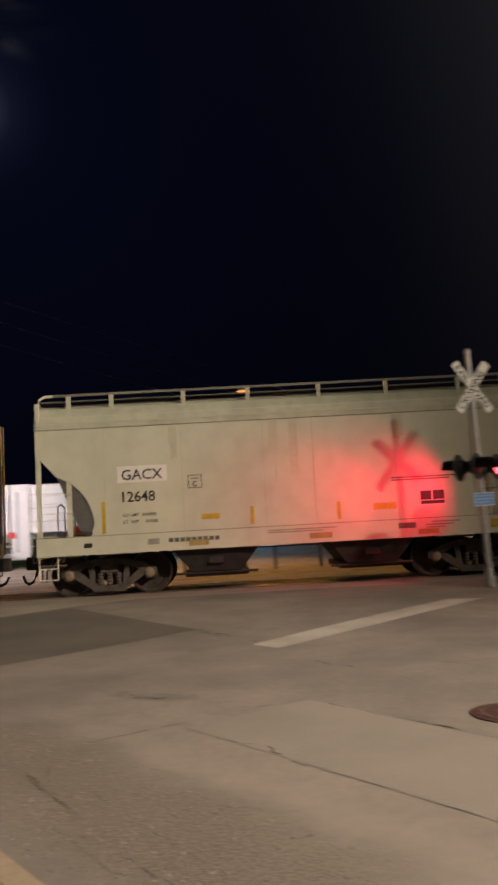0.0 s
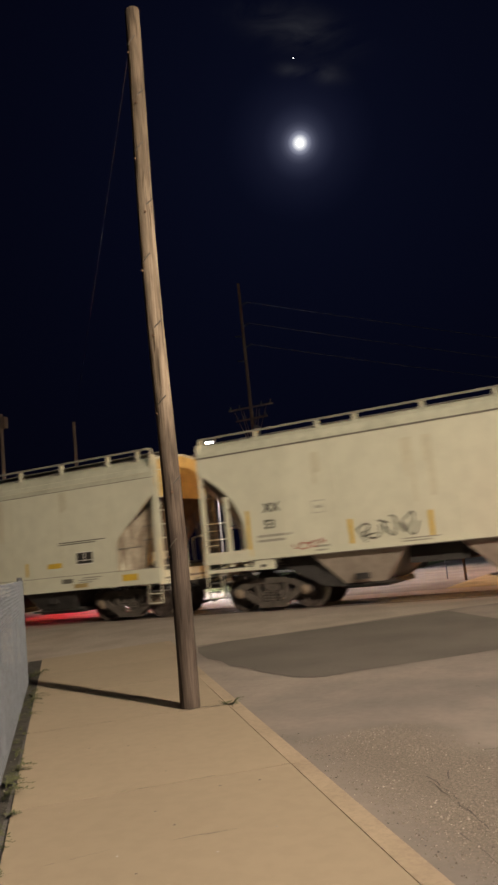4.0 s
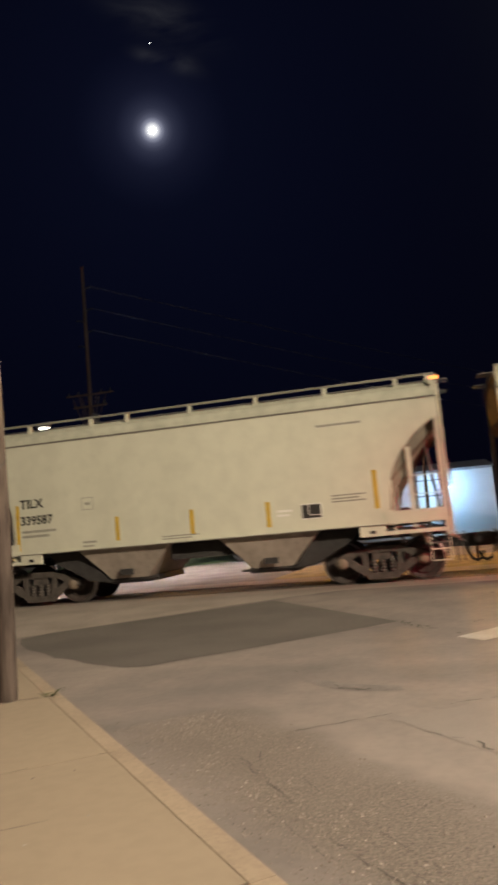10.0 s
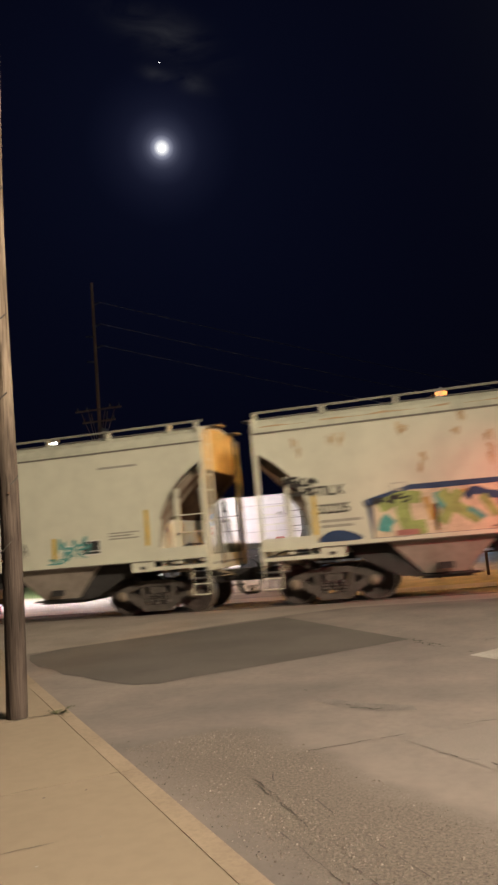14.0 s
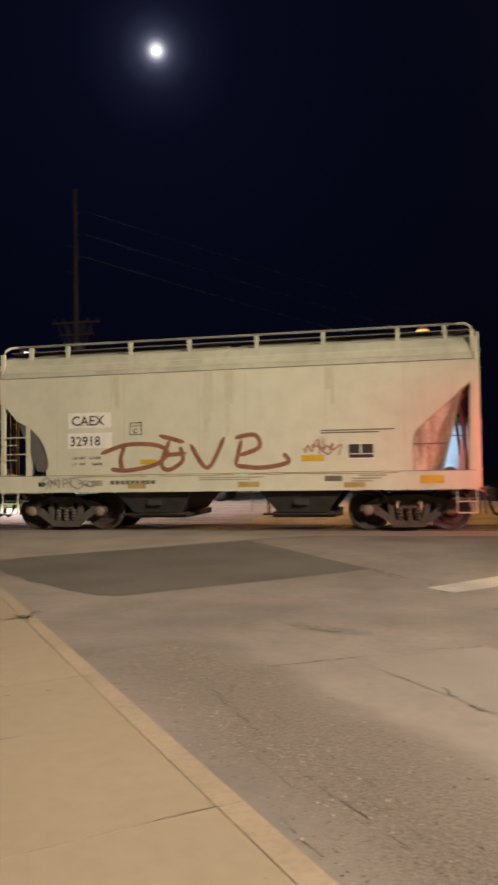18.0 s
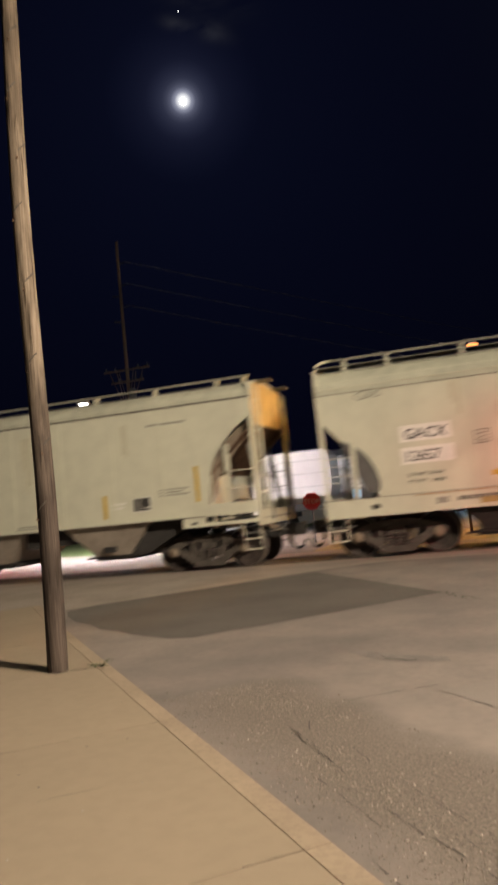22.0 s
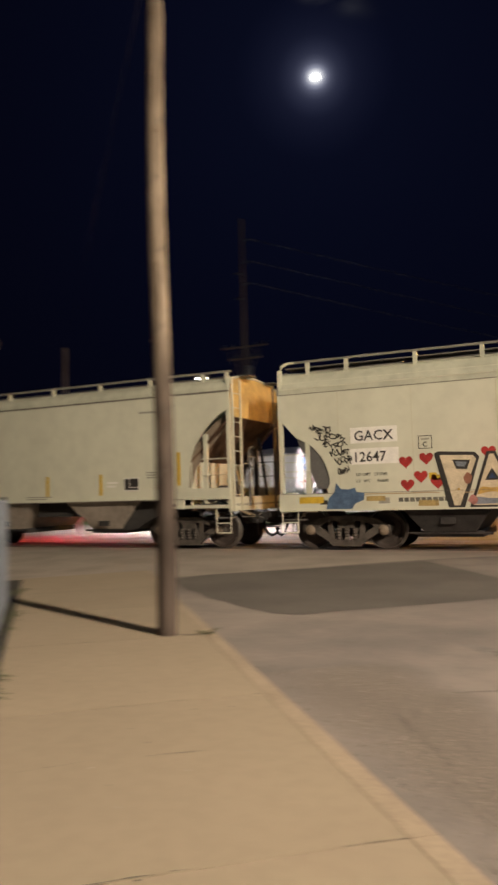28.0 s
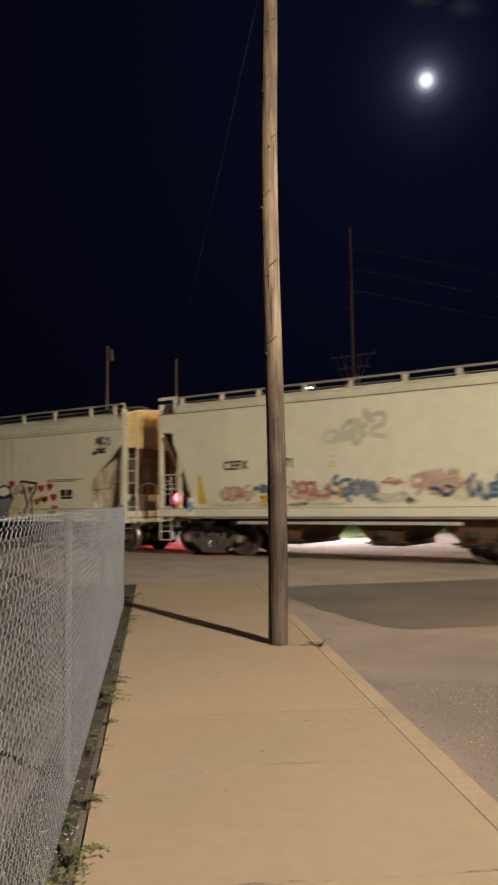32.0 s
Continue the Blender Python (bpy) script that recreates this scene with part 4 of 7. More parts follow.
def box_truck():
    t = thing("box_truck", pose(-12.4, 36, 0), "white box truck with blue and red panels parked in the yard", "truck")
    bm = bmesh.new()
    prism(bm, [(-1.9, 1.75), (1.5, 1.75), (1.5, 4.05), (-1.25, 4.05), (-1.6, 3.9), (-1.72, 3.5), (-1.95, 2.5)], 0, 2.5, "xz")
    part("cargo_box", bm, M["truckwhite"], t)
    part("chassis", boxes((-1.9, 0.3, 0.75, 3.6, 2.2, 1.02)), M["under"], t)
    part("bumper", boxes((-1.9, 0.1, 1.15, 1.5, 0.2, 1.3)), M["under"], t)
    for x, z, w, h, m, y in ((-1.55, 2.62, 0.78, 0.66, "sign_blue", 0.0), (-1.55, 3.30, 0.78, 0.08, "sign_red", 0.0), (-1.45, 2.52, 0.62, 0.06, "sign_red", 0.0), (-1.40, 2.86, 0.5, 0.10, "sign_white", 0.006),
                             (0.42, 2.60, 0.90, 0.56, "sign_blue", 0.0), (0.42, 3.18, 0.90, 0.07, "sign_red", 0.0), (0.55, 2.44, 0.75, 0.06, "sign_red", 0.0), (0.5, 2.80, 0.7, 0.10, "sign_white", 0.006),
                             (0.55, 2.16, 0.70, 0.12, "sign_red", 0.0), (-1.6, 1.98, 0.55, 0.08, "sign_red", 0.0)):
        bm = bmesh.new()
        prism(bm, [(x, z), (x + w, z + 0.16), (x + w, z + h + 0.16), (x, z + h)], -0.012 - y, -0.003 - y)
        part("graphic_panel", bm, M[m], t)
    for x in (-1.2, 2.9):
        for y in (0.25, 2.2):
            part("wheel", wheel_bm(0.48, 0.28, (x, y, 0.48)), M["rubber"], t)
    bm = bmesh.new()
    prism(bm, [(1.62, 0.55), (2.5, 0.55), (2.5, 4.05), (1.62, 4.05)], 0.0, 0.9, "xz")
    part("side_door", bm, M["truckwhite"], t)
    part("door_gap", boxes((1.84, -0.02, 0.8, 1.98, -0.002, 3.7)), M["trim"], t)
    # plain red disc standing for the red spot on the door
    bm = bmesh.new()
    lathe(bm, [(-0.03, 0.02), (-0.02, 0.16), (0.0, 0.17)], "y", 16, (1.66, 0.0, 1.62))
    part("marker_lamp", bm, M["sign_red"], t)
    bm = bmesh.new()
    prism(bm, [(2.55, 1.7), (5.6, 1.7), (5.75, 2.2), (5.7, 3.7), (5.5, 4.0), (2.55, 4.0)], 0.05, 2.45, "xz")
    part("rear_box", bm, M["truckwhite"], t)
    for k in range(3):
        part("strap", boxes((2.56, 0.03, 2.2 + k * 0.65, 5.6, 0.046, 2.23 + k * 0.65)), M["trim"], t)
    part("rear_frame", boxes((2.5, 0.3, 1.05, 5.6, 2.2, 1.4)), M["under"], t)
    return t


box_truck()


def street_lamp():
    s = thing("street_lamp", pose(-0.25, 38.0, 0), "tall steel street lamp with a glowing sodium head", "street lamp")
    bm = bmesh.new()
    bar(bm, (0, 0, -0.1), (0.1, 0, 8.2), 0.10, 10, 0.06)
    part("pole", bm, M["slope"], s)
    bm = bmesh.new()
    bar(bm, (0.1, 0, 8.1), (0.65, 0, 8.35), 0.04, 8)
    part("arm", bm, M["slope"], s)
    bm = bmesh.new()
    lathe(bm, [(0.0, 0.20), (0.10, 0.22), (0.2, 0.10), (0.25, 0.04)], "z", 14, (0.95, 0, 8.40))
    hd = part("lamp_head", bm, M["trim"], s)
    bm = bmesh.new()
    lathe(bm, [(-0.10, 0.08), (-0.03, 0.22), (0.10, 0.29), (0.2, 0.30)], "z", 16, (0.95, 0, 8.20))
    part("lens", bm, M["lens_sodium"], hd, "glowing orange lens")
    return s


street_lamp()


def yard_lamp(m):
    y = thing("yard_lamp", m, "floodlight on a slim steel post in the far yard", "street lamp")
    bm = bmesh.new()
    bar(bm, (0, 0, -0.2), (0, 0, 6.5), 0.07, 10, 0.045)
    part("post", bm, M["post"], y)
    bm = bmesh.new()
    bar(bm, (0, 0, 6.45), (0.05, -0.30, 6.55), 0.025, 8)
    part("bracket", bm, M["post"], y)
    hd = part("lamp_head", boxes((-0.20, -0.55, 6.50, 0.30, -0.22, 6.62)), M["post"], y)
    bm = bmesh.new()
    lathe(bm, [(6.36, 0.06), (6.42, 0.17), (6.495, 0.20)], "z", 16, (0.05, -0.38, 0))
    part("lens", bm, M["lens_flood"], hd, "bright white lens")
    return y


yard_lamp(pose(-15.5, 28.4, 0.05))


def stop_sign(m):
    s = thing("stop_sign", m, "red octagonal stop sign on a steel post", "road sign")
    bm = bmesh.new()
    bar(bm, (0, 0.03, -0.2), (0, 0.03, 1.9), 0.025, 6)
    part("post", bm, M["galv"], s)
    bm = bmesh.new()
    prism(bm, [(0.33 * math.cos(radians(22.5 + k * 45)), 1.6 + 0.33 * math.sin(radians(22.5 + k * 45))) for k in range(8)], -0.006, 0.0, "xz")
    pl = part("plate", bm, M["sign_red"], s)
    letters("lettering", "STOP", 0.23, pose(-0.27, -0.009, 1.52, 90), M["sign_white"], pl, "white letters", 0.004)
    return s


stop_sign(pose(-5.6, 26, -0.1))


def house(m):
    h = thing("small_house", m, "small white clapboard house with a dark gabled roof", "house")
    bm = bmesh.new()
    prism(bm, [(-1.9, 0), (2.75, 0), (2.75, 2.15), (0, 4.3), (-1.9, 2.7)], 0, 7, "xz")
    part("wall", bm, M["board"], h)
    for s in (-1, 1):
        bm = bmesh.new()
        prism(bm, [(0, 4.36), (-2.2, 2.5), (-2.2, 2.62), (0, 4.5)] if s < 0 else [(0, 4.34), (3.1, 1.92), (3.1, 2.12), (0, 4.5)], -0.3, 7.3, "xz")
        part("roof", bm, M["shingle"], h)
    for k in range(12):
        w = 1.9 if k < 10 else 1.9 * (4.3 - (k * 0.27 + 0.1)) / 1.6
        part("clapboard", boxes((-w + 0.02, -0.02, 0.1 + k * 0.27, w - 0.02, -0.002, 0.32 + k * 0.27)), M["board"], h)
    for x, z0, z1 in ((-0.9, 0.9, 2.2), (0.9, 0.9, 2.2), (2.1, 0.9, 1.8), (0.0, 2.85, 3.5)):
        w = part("window", boxes((x - 0.36, -0.05, z0 - 0.07, x + 0.36, -0.021, z1 + 0.07)), M["sign_white"], h)
        part("pane", boxes((x - 0.29, -0.062, z0, x + 0.29, -0.052, z1)), M["dark_glass"], w)
    return h


house(pose(10.9, 40, -0.6, 0, 0, -20))


def far_pole(m, h, arms, label):
    p = thing("utility_pole", m, label, "utility pole", "utility poles beyond the track")
    bm = bmesh.new()
    bar(bm, (0, 0, -0.3), (0, 0, h), 0.20, 8, 0.13)
    part("pole", bm, M["farwood"], p)
    for z, w in arms:
        a = part("crossarm", boxes((-w, -0.12, z - 0.07, w, -0.02, z + 0.07)), M["farwood"], p)
        for k in (-0.9, -0.5, 0.5, 0.9):
            bm = bmesh.new()
            lathe(bm, [(0.0, 0.04), (0.05, 0.09), (0.12, 0.09), (0.2, 0.05), (0.26, 0.07), (0.3, 0.02)], "z", 8, (k * w, -0.07, z + 0.07))
            part("insulator", bm, M["galv"], a)
    return p


up = far_pole(pose(-26.7, 56.3, 0), 25.0, ((13.9, 2.1), (12.9, 1.5)), "tall dark wooden utility pole with two crossarms")
for k, (z, s) in enumerate(((23.0, 1), (21.1, 1), (19.2, 1), (20.2, -1), (18.0, -1))):
    bm = bmesh.new()
    bar(bm, (0, 0, z), (s * 0.75, -0.1, z + 0.12), 0.06, 6)
    part("standoff_insulator", bm, M["galv"], up)
for k in range(6):
    bm = bmesh.new()
    a = k * 1.05
    bar(bm, (0.3 * math.cos(a), 0.3 * math.sin(a) - 0.2, 10.6), (1.5 * math.cos(a), -0.2 + 0.3 * math.sin(a), 13.7), 0.03, 5)
    part("brace", bm, M["farwood"], up)
bm = bmesh.new()
lathe(bm, [(0, 0.2), (0.1, 0.32), (0.9, 0.32), (1.0, 0.2)], "z", 12, (0.5, -0.35, 11.2))
part("transformer", bm, M["trim"], up)
far_pole(pose(-37.9, 46.6, 0), 13.4, (), "plain dark wooden pole beyond the track")
fb = far_pole(pose(-41.9, 42.8, 0), 14.3, (), "dark wooden pole with a small transformer can")
part("transformer", boxes((0.15, -0.2, 13.1, 0.5, 0.2, 14.0)), M["farwood"], fb)


def cable(name, a, b, sag, r, label, material=None):
    bm = bmesh.new()
    a, b = Vector(a), Vector(b)
    n = 24
    tube(bm, [a.lerp(b, k / n) - Vector((0, 0, sag * 4 * (k / n) * (1 - k / n))) for k in range(n + 1)], r, 5)
    return tagged(part(name, bm, material or M["wire"]), label, "cable", "overhead wires")


cable("overhead_wire", (-25.95, 56.2, 23.1), (58, 195, 23.0), 1.2, 0.03, "thin overhead power line strung between poles")
cable("overhead_wire", (-25.95, 56.2, 21.2), (50, 190, 21.0), 1.2, 0.03, "thin overhead power line strung between poles")
cable("overhead_wire", (-25.95, 56.2, 19.3), (42, 185, 19.0), 1.2, 0.03, "thin overhead power line strung between poles")
cable("service_wire", (-37.9, 46.6, 13.0), (-4.45, 7.1, 8.2), 0.0, 0.0035, "thin service wire running up to the wooden pole", M["dropwire"])

# moon and planet
bm = bmesh.new()
bmesh.ops.create_uvsphere(bm, u_segments=24, v_segments=16, radius=16)
mo = tagged(part("moon", bm, M["moon"], None, "", True), "bright full moon in a dark navy sky", "moon")
mo.location = MOON * 3548
bm = bmesh.new()
bmesh.ops.create_uvsphere(bm, u_segments=8, v_segments=6, radius=2.6)
st = tagged(part("planet", bm, M["moon"], None, "", True), "small bright planet above the moon", "planet")
st.location = Vector((-995.6, 2925.1, 2192.6 - 1.5)).normalized() * 3700


# ---------- crossing signal ----------
def crossing_signal(m, lit, label, turn=0.0):
    aim = pose(0, 0, 0, 0, 0, turn)
    s = thing("crossing_signal", m, label, "railroad crossing signal", "crossing signals")
    bm = bmesh.new()
    bar(bm, (0, 0, 0), (0, 0, 4.6), 0.055, 14)
    part("mast", bm, M["alu"], s)
    bm = bmesh.new()
    lathe(bm, [(0.0, 0.14), (0.05, 0.14), (0.08, 0.085), (0.42, 0.075), (0.44, 0.06)], "z", 14)
    part("mast_base", bm, M["alu"], s)
    bm = bmesh.new()
    lathe(bm, [(4.6, 0.06), (4.66, 0.06), (4.70, 0.02)], "z", 10)
    part("cap", bm, M["alu"], s)
    # crossbuck
    for k, word in ((-1, "RAIL  ROAD"), (1, "CROSSING")):
        rot = Matrix.Translation((0, -0.075 if k > 0 else -0.068, 3.92)) @ pose(0, 0, 0, 0, -52 * k, 0)
        bm = bmesh.new()
        prism(bm, [(-0.59, -0.09), (0.59, -0.09), (0.605, 0.0), (0.59, 0.09), (-0.59, 0.09), (-0.605, 0.0)], -0.004, 0.002, "xz")
        bm.transform(rot)
        bl = part("crossbuck_blade", bm, M["sign_white"], s)
        letters("lettering", word, 0.185, rot @ pose(-0.53, -0.0065, -0.062, 90), M["black"], bl, "black letters", 0.005, "LEFT", 1.04)
    # blue plate with unreadable lines
    pl = part("blue_plate", boxes((-0.24, -0.075, 1.62, 0.24, -0.066, 1.87)), M["sign_blue"], s, "small blue notice plate")
    for k in range(3):
        part("text_bar", boxes((-0.19, -0.079, 1.80 - k * 0.06, 0.19 - 0.06 * (k == 2), -0.0755, 1.82 - k * 0.06)), M["sign_pale"], pl)
    for a in ((-0.24, 1.62, 0.24, 1.632), (-0.24, 1.858, 0.24, 1.87), (-0.24, 1.633, -0.228, 1.857), (0.228, 1.633, 0.24, 1.857)):
        part("border", boxes((a[0], -0.079, a[1], a[2], -0.0755, a[3])), M["sign_white"], pl)
    arm = bmesh.new()
    bar(arm, (-0.47, 0, 2.38), (0.47, 0, 2.38), 0.03, 8)
    arm.transform(aim)
    part("light_arm", arm, M["blackmetal"], s)
    part("junction_box", boxes((-0.1, -0.09, 2.3, 0.1, 0.09, 2.55)), M["blackmetal"], s)
    for sx in (-1, 1):
        for face in (-1, 1):
            bm = bmesh.new()
            lathe(bm, [(0.03, 0.05), (0.04, 0.12), (0.16, 0.16), (0.17, 0.15)], "y", 16)
            bm.transform(aim @ Matrix.Translation((sx * 0.47, 0, 2.36)) @ pose(0, 0, 0, 0, 0, 180 if face < 0 else 0))
            hd = part("lamp_head", bm, M["blackmetal"], s)
            bm = bmesh.new()
            lathe(bm, [(0.17, 0.255), (0.178, 0.26), (0.186, 0.255)], "y", 24)
            bm.transform(aim @ Matrix.Translation((sx * 0.47, 0, 2.36)) @ pose(0, 0, 0, 0, 0, 180 if face < 0 else 0))
            part("backplate", bm, M["blackmetal"], hd)
            bm = bmesh.new()
            lathe(bm, [(0.19, 0.145), (0.20, 0.14), (0.215, 0.08)], "y", 18)
            bm.transform(aim @ Matrix.Translation((sx * 0.47, 0, 2.36)) @ pose(0, 0, 0, 0, 0, 180 if face < 0 else 0))
            on = (sx, face) in lit
            part("lens", bm, M["lens_red"] if on else M["lens_dark"], hd, "lit red lens" if on else "dark red lens")
            bm = bmesh.new()
            ring = [(0.165 * math.cos(radians(a)), 0.165 * math.sin(radians(a))) for a in range(-10, 191, 20)]
            va = [bm.verts.new((x, 0.19, z)) for x, z in ring]
            vb = [bm.verts.new((x, 0.19 + 0.27, z * 0.95)) for x, z in ring]
            for i in range(len(ring) - 1):
                bm.faces.new((va[i], va[i + 1], vb[i + 1], vb[i]))
            bmesh.ops.solidify(bm, geom=bm.faces[:], thickness=0.006)
            bm.transform(aim @ Matrix.Translation((sx * 0.47, 0, 2.36)) @ pose(0, 0, 0, 0, 0, 180 if face < 0 else 0))
            part("hood", bm, M["blackmetal"], hd)
    return s


crossing_signal(pose(4.78, 14.24, 0.03, 0, -1.0, 19), {(1, -1), (1, 1)}, "aluminium railroad crossing signal with crossbuck and red lamps", 29.0)
crossing_signal(pose(-17.48, 22.2, -0.53, 0, 0, 38), {(-1, -1), (1, 1)}, "far crossing signal with a glowing red lamp")

# manhole
mh = thing("manhole_cover", pose(2.04, 5.86, 0.004) @ Matrix.Scale(0.93, 4), "rusty round iron manhole cover in the concrete", "manhole cover")
bm = bmesh.new()
lathe(bm, [(0.0, 0.31), (0.006, 0.31), (0.008, 0.275)], "z", 32)
part("ring", bm, M["iron"], mh)
bm = bmesh.new()
lathe(bm, [(0.004, 0.26), (0.010, 0.26), (0.011, 0.05)], "z", 32)
lid = part("lid", bm, M["iron"], mh)
for k in range(30):
    a = k * math.tau / 30
    bm = bmesh.new()
    box(bm, 0.205, -0.011, 0.009, 0.240, 0.011, 0.016)
    bm.transform(pose(0, 0, 0, 0, 0, math.degrees(a)))
    part("tread_lug", bm, M["rail"], lid)

# ---------- wooden pole ----------
wp = thing("wooden_pole", pose(-4.425, 7.03, 0.02, 0, 0, 0), "weathered round wooden utility pole rising from the sidewalk", "utility pole")
bm = bmesh.new()
n = 20
rows = []
rnd = random.Random(3)
off = [rnd.uniform(-0.006, 0.006) for _ in range(n)]
for j in range(34):
    z = -0.25 + 8.55 * j / 33
    r = 0.108 - 0.020 * j / 33
    cx, cy = 0.02 * math.sin(z * 0.9), 0.015 * math.cos(z * 0.7)
    rows.append([bm.verts.new((cx + (r + off[k] + rnd.uniform(-0.002, 0.002)) * math.cos(k * math.tau / n), cy + (r + off[k]) * math.sin(k * math.tau / n), z)) for k in range(n)])
for j in range(33):
    for k in range(n):
        bm.faces.new((rows[j][k], rows[j][(k + 1) % n], rows[j + 1][(k + 1) % n], rows[j + 1][k]))
bm.faces.new(rows[-1])
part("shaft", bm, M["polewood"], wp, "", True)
for j, (z, a) in enumerate(((1.6, 230), (2.3, 300), (3.2, 250), (4.1, 280), (4.9, 240), (5.6, 300), (6.3, 250), (7.0, 285), (7.7, 240))):
    r = 0.108 - 0.020 * (z + 0.25) / 8.55
    c, s = math.cos(radians(a)), math.sin(radians(a))
    cx, cy = 0.02 * math.sin(z * 0.9), 0.015 * math.cos(z * 0.7)
    bm = bmesh.new()
    bar(bm, (cx + c * (r - 0.01), cy + s * (r - 0.01), z), (cx + c * (r + 0.02), cy + s * (r + 0.02), z + 0.01), 0.012, 6)
    part("climbing_spike", bm, M["slope"], wp)
    bm = bmesh.new()
    a2 = a + 40
    for q in range(5):
        p0 = radians(a2 - 30 + q * 12)
        p1 = radians(a2 - 30 + (q + 1) * 12)
        bar(bm, (cx + (r + 0.002) * math.cos(p0), cy + (r + 0.002) * math.sin(p0), z + 0.10 + q * 0.020), (cx + (r + 0.002) * math.cos(p1), cy + (r + 0.002) * math.sin(p1), z + 0.10 + (q + 1) * 0.020), 0.008, 4)
    part("check_split", bm, M["joint"], wp)


# ---------- chain-link fence ----------
def chain_fence():
    f = thing("chain_link_fence", pose(0, 0, 0), "grey galvanised chain-link fence with steel posts", "fence")
    N0, D0, D1, H = -0.53, -1.5, 11.75, 1.53

    def fl(off, d):
        return nd(N0 - 0.033 * d + off, d)

    verts, faces = [], []

    def strut(a, b, r):
        a, b = Vector(a), Vector(b)
        d = (b - a).normalized()
        u = d.cross(Vector((0.777, 0.63, 0.0))).normalized()
        w = Vector((0.777, 0.63, 0.0))
        i = len(verts)
        for p in (a, b):
            for q in (u, w * 0.87 - u * 0.5, -w * 0.87 - u * 0.5):
                verts.append(tuple(p + q * r))
        for k in range(3):
            faces.append((i + k, i + (k + 1) % 3, i + 3 + (k + 1) % 3, i + 3 + k))

    c = 0.039
    cols = int((D1 - D0) / c)
    for i in range(cols):
        d = D0 + i * c
        k = 0
        z = 0.04
        while z < H - 0.03:
            up = (k + i) % 2 == 0
            o0, o1 = (0.0, c) if up else (c, 0.0)
            w = 0.0055 if up else -0.0055
            line = []
            for u, g in ((0.0, 0.0), (0.16, 1.0), (0.84, 1.0), (1.0, 0.0)):
                p = fl(w * g, d + o0 + (o1 - o0) * (0.5 - 0.54 * math.cos(math.pi * u) if 0 < u < 1 else u))
                line.append((p[0], p[1], rise(p[1]) + z + c * u))
            for p, q in zip(line, line[1:]):
                strut(p, q, 0.0018)
            z += c
            k += 1
    me = bpy.data.meshes.new("chain_mesh")
    me.from_pydata(verts, [], faces)
    me.materials.append(M["galv"])
    ob = new("chain_mesh", me)
    ob.parent = f
    tagged(ob, "woven diamond wire mesh", kind="stuff")
    for d in (-1.5, 1.4, 4.4, 7.4, 10.0, 11.75):
        x, y, _ = fl(-0.05, d)
        end = d > 11
        bm = bmesh.new()
        bar(bm, (x, y, rise(y) - 0.2), (x, y, rise(y) + H + (0.04 if end else -0.05)), 0.040 if end else 0.024, 12)
        part("fence_post", bm, M["post"], f)
    p, q = fl(0.0, -1.5), fl(0.0, 11.75)
    bm = bmesh.new()
    bar(bm, (p[0], p[1], rise(p[1]) + H - 0.02), (q[0], q[1], rise(q[1]) + H - 0.02), 0.004, 5)
    part("tension_wire", bm, M["galv"], f)
    return f


chain_fence()

# weeds along the fence and one in the sidewalk joint
weed_rnd = random.Random(11)


def weed(x, y, size, lean=0.0):
    """A low spreading sprig: thin stems with small leaflets."""
    w = thing("weed", pose(x, y, rise(y) + 0.012), "small dusty weed growing along the fence line", "weed", "weeds along the fence")
    for k in range(weed_rnd.randint(6, 10)):
        a = weed_rnd.uniform(-1.5, 1.5) + lean if weed_rnd.random() < 0.7 else weed_rnd.uniform(0, math.tau)
        ln = size * weed_rnd.uniform(0.5, 1.3)
        h = size * weed_rnd.uniform(0.15, 0.8)
        bm = bmesh.new()
        pr = None
        for j in range(7):
            t = j / 6
            z = h * (1 - (1 - t) ** 2) - 0.5 * h * t * t + 0.004
            aa = a + 0.3 * math.sin(3 * t + k)
            c = Vector((ln * t * math.cos(aa), ln * t * math.sin(aa), z))
            q = Vector((-math.sin(aa), math.cos(aa), 0.2)) * 0.0025
            cur = [bm.verts.new(c + q), bm.verts.new(c - q)]
            if pr:
                bm.faces.new((pr[0], pr[1], cur[1], cur[0]))
            pr = cur
            if j:
                for sd in (-1, 1):
                    b = aa + sd * weed_rnd.uniform(0.5, 1.1)
                    L2 = size * weed_rnd.uniform(0.10, 0.22) + 0.006
                    e = Vector((math.cos(b), math.sin(b), weed_rnd.uniform(-0.1, 0.5)))
                    s2 = Vector((-math.sin(b), math.cos(b), 0.1)) * L2 * 0.22
                    bm.faces.new([bm.verts.new(v) for v in (c, c + e * L2 * 0.5 + s2, c + e * L2, c + e * L2 * 0.5 - s2)])
        tagged(part("sprig", bm, M["weed"], w), kind="stuff")
    return w


for k in range(30):
    d = 1.9 + k * 0.33 + weed_rnd.uniform(-0.15, 0.15)
    p = nd(-0.46 - 0.032 * d + weed_rnd.uniform(-0.08, 0.03), d)
    weed(p[0], p[1], weed_rnd.choice((0.05, 0.07, 0.09, 0.16)) * weed_rnd.uniform(0.8, 1.2), 0.68)
p = nd(1.44, 8.12)
weed(p[0], p[1], 0.13, 0.3)
p = nd(1.36, 8.10)
weed(p[0], p[1], 0.09, 2.5)
for k in range(5):
    p = nd(-1.02 + 0.05 * k, 12.1 + 0.16 * k)
    weed(p[0], p[1], 0.15)
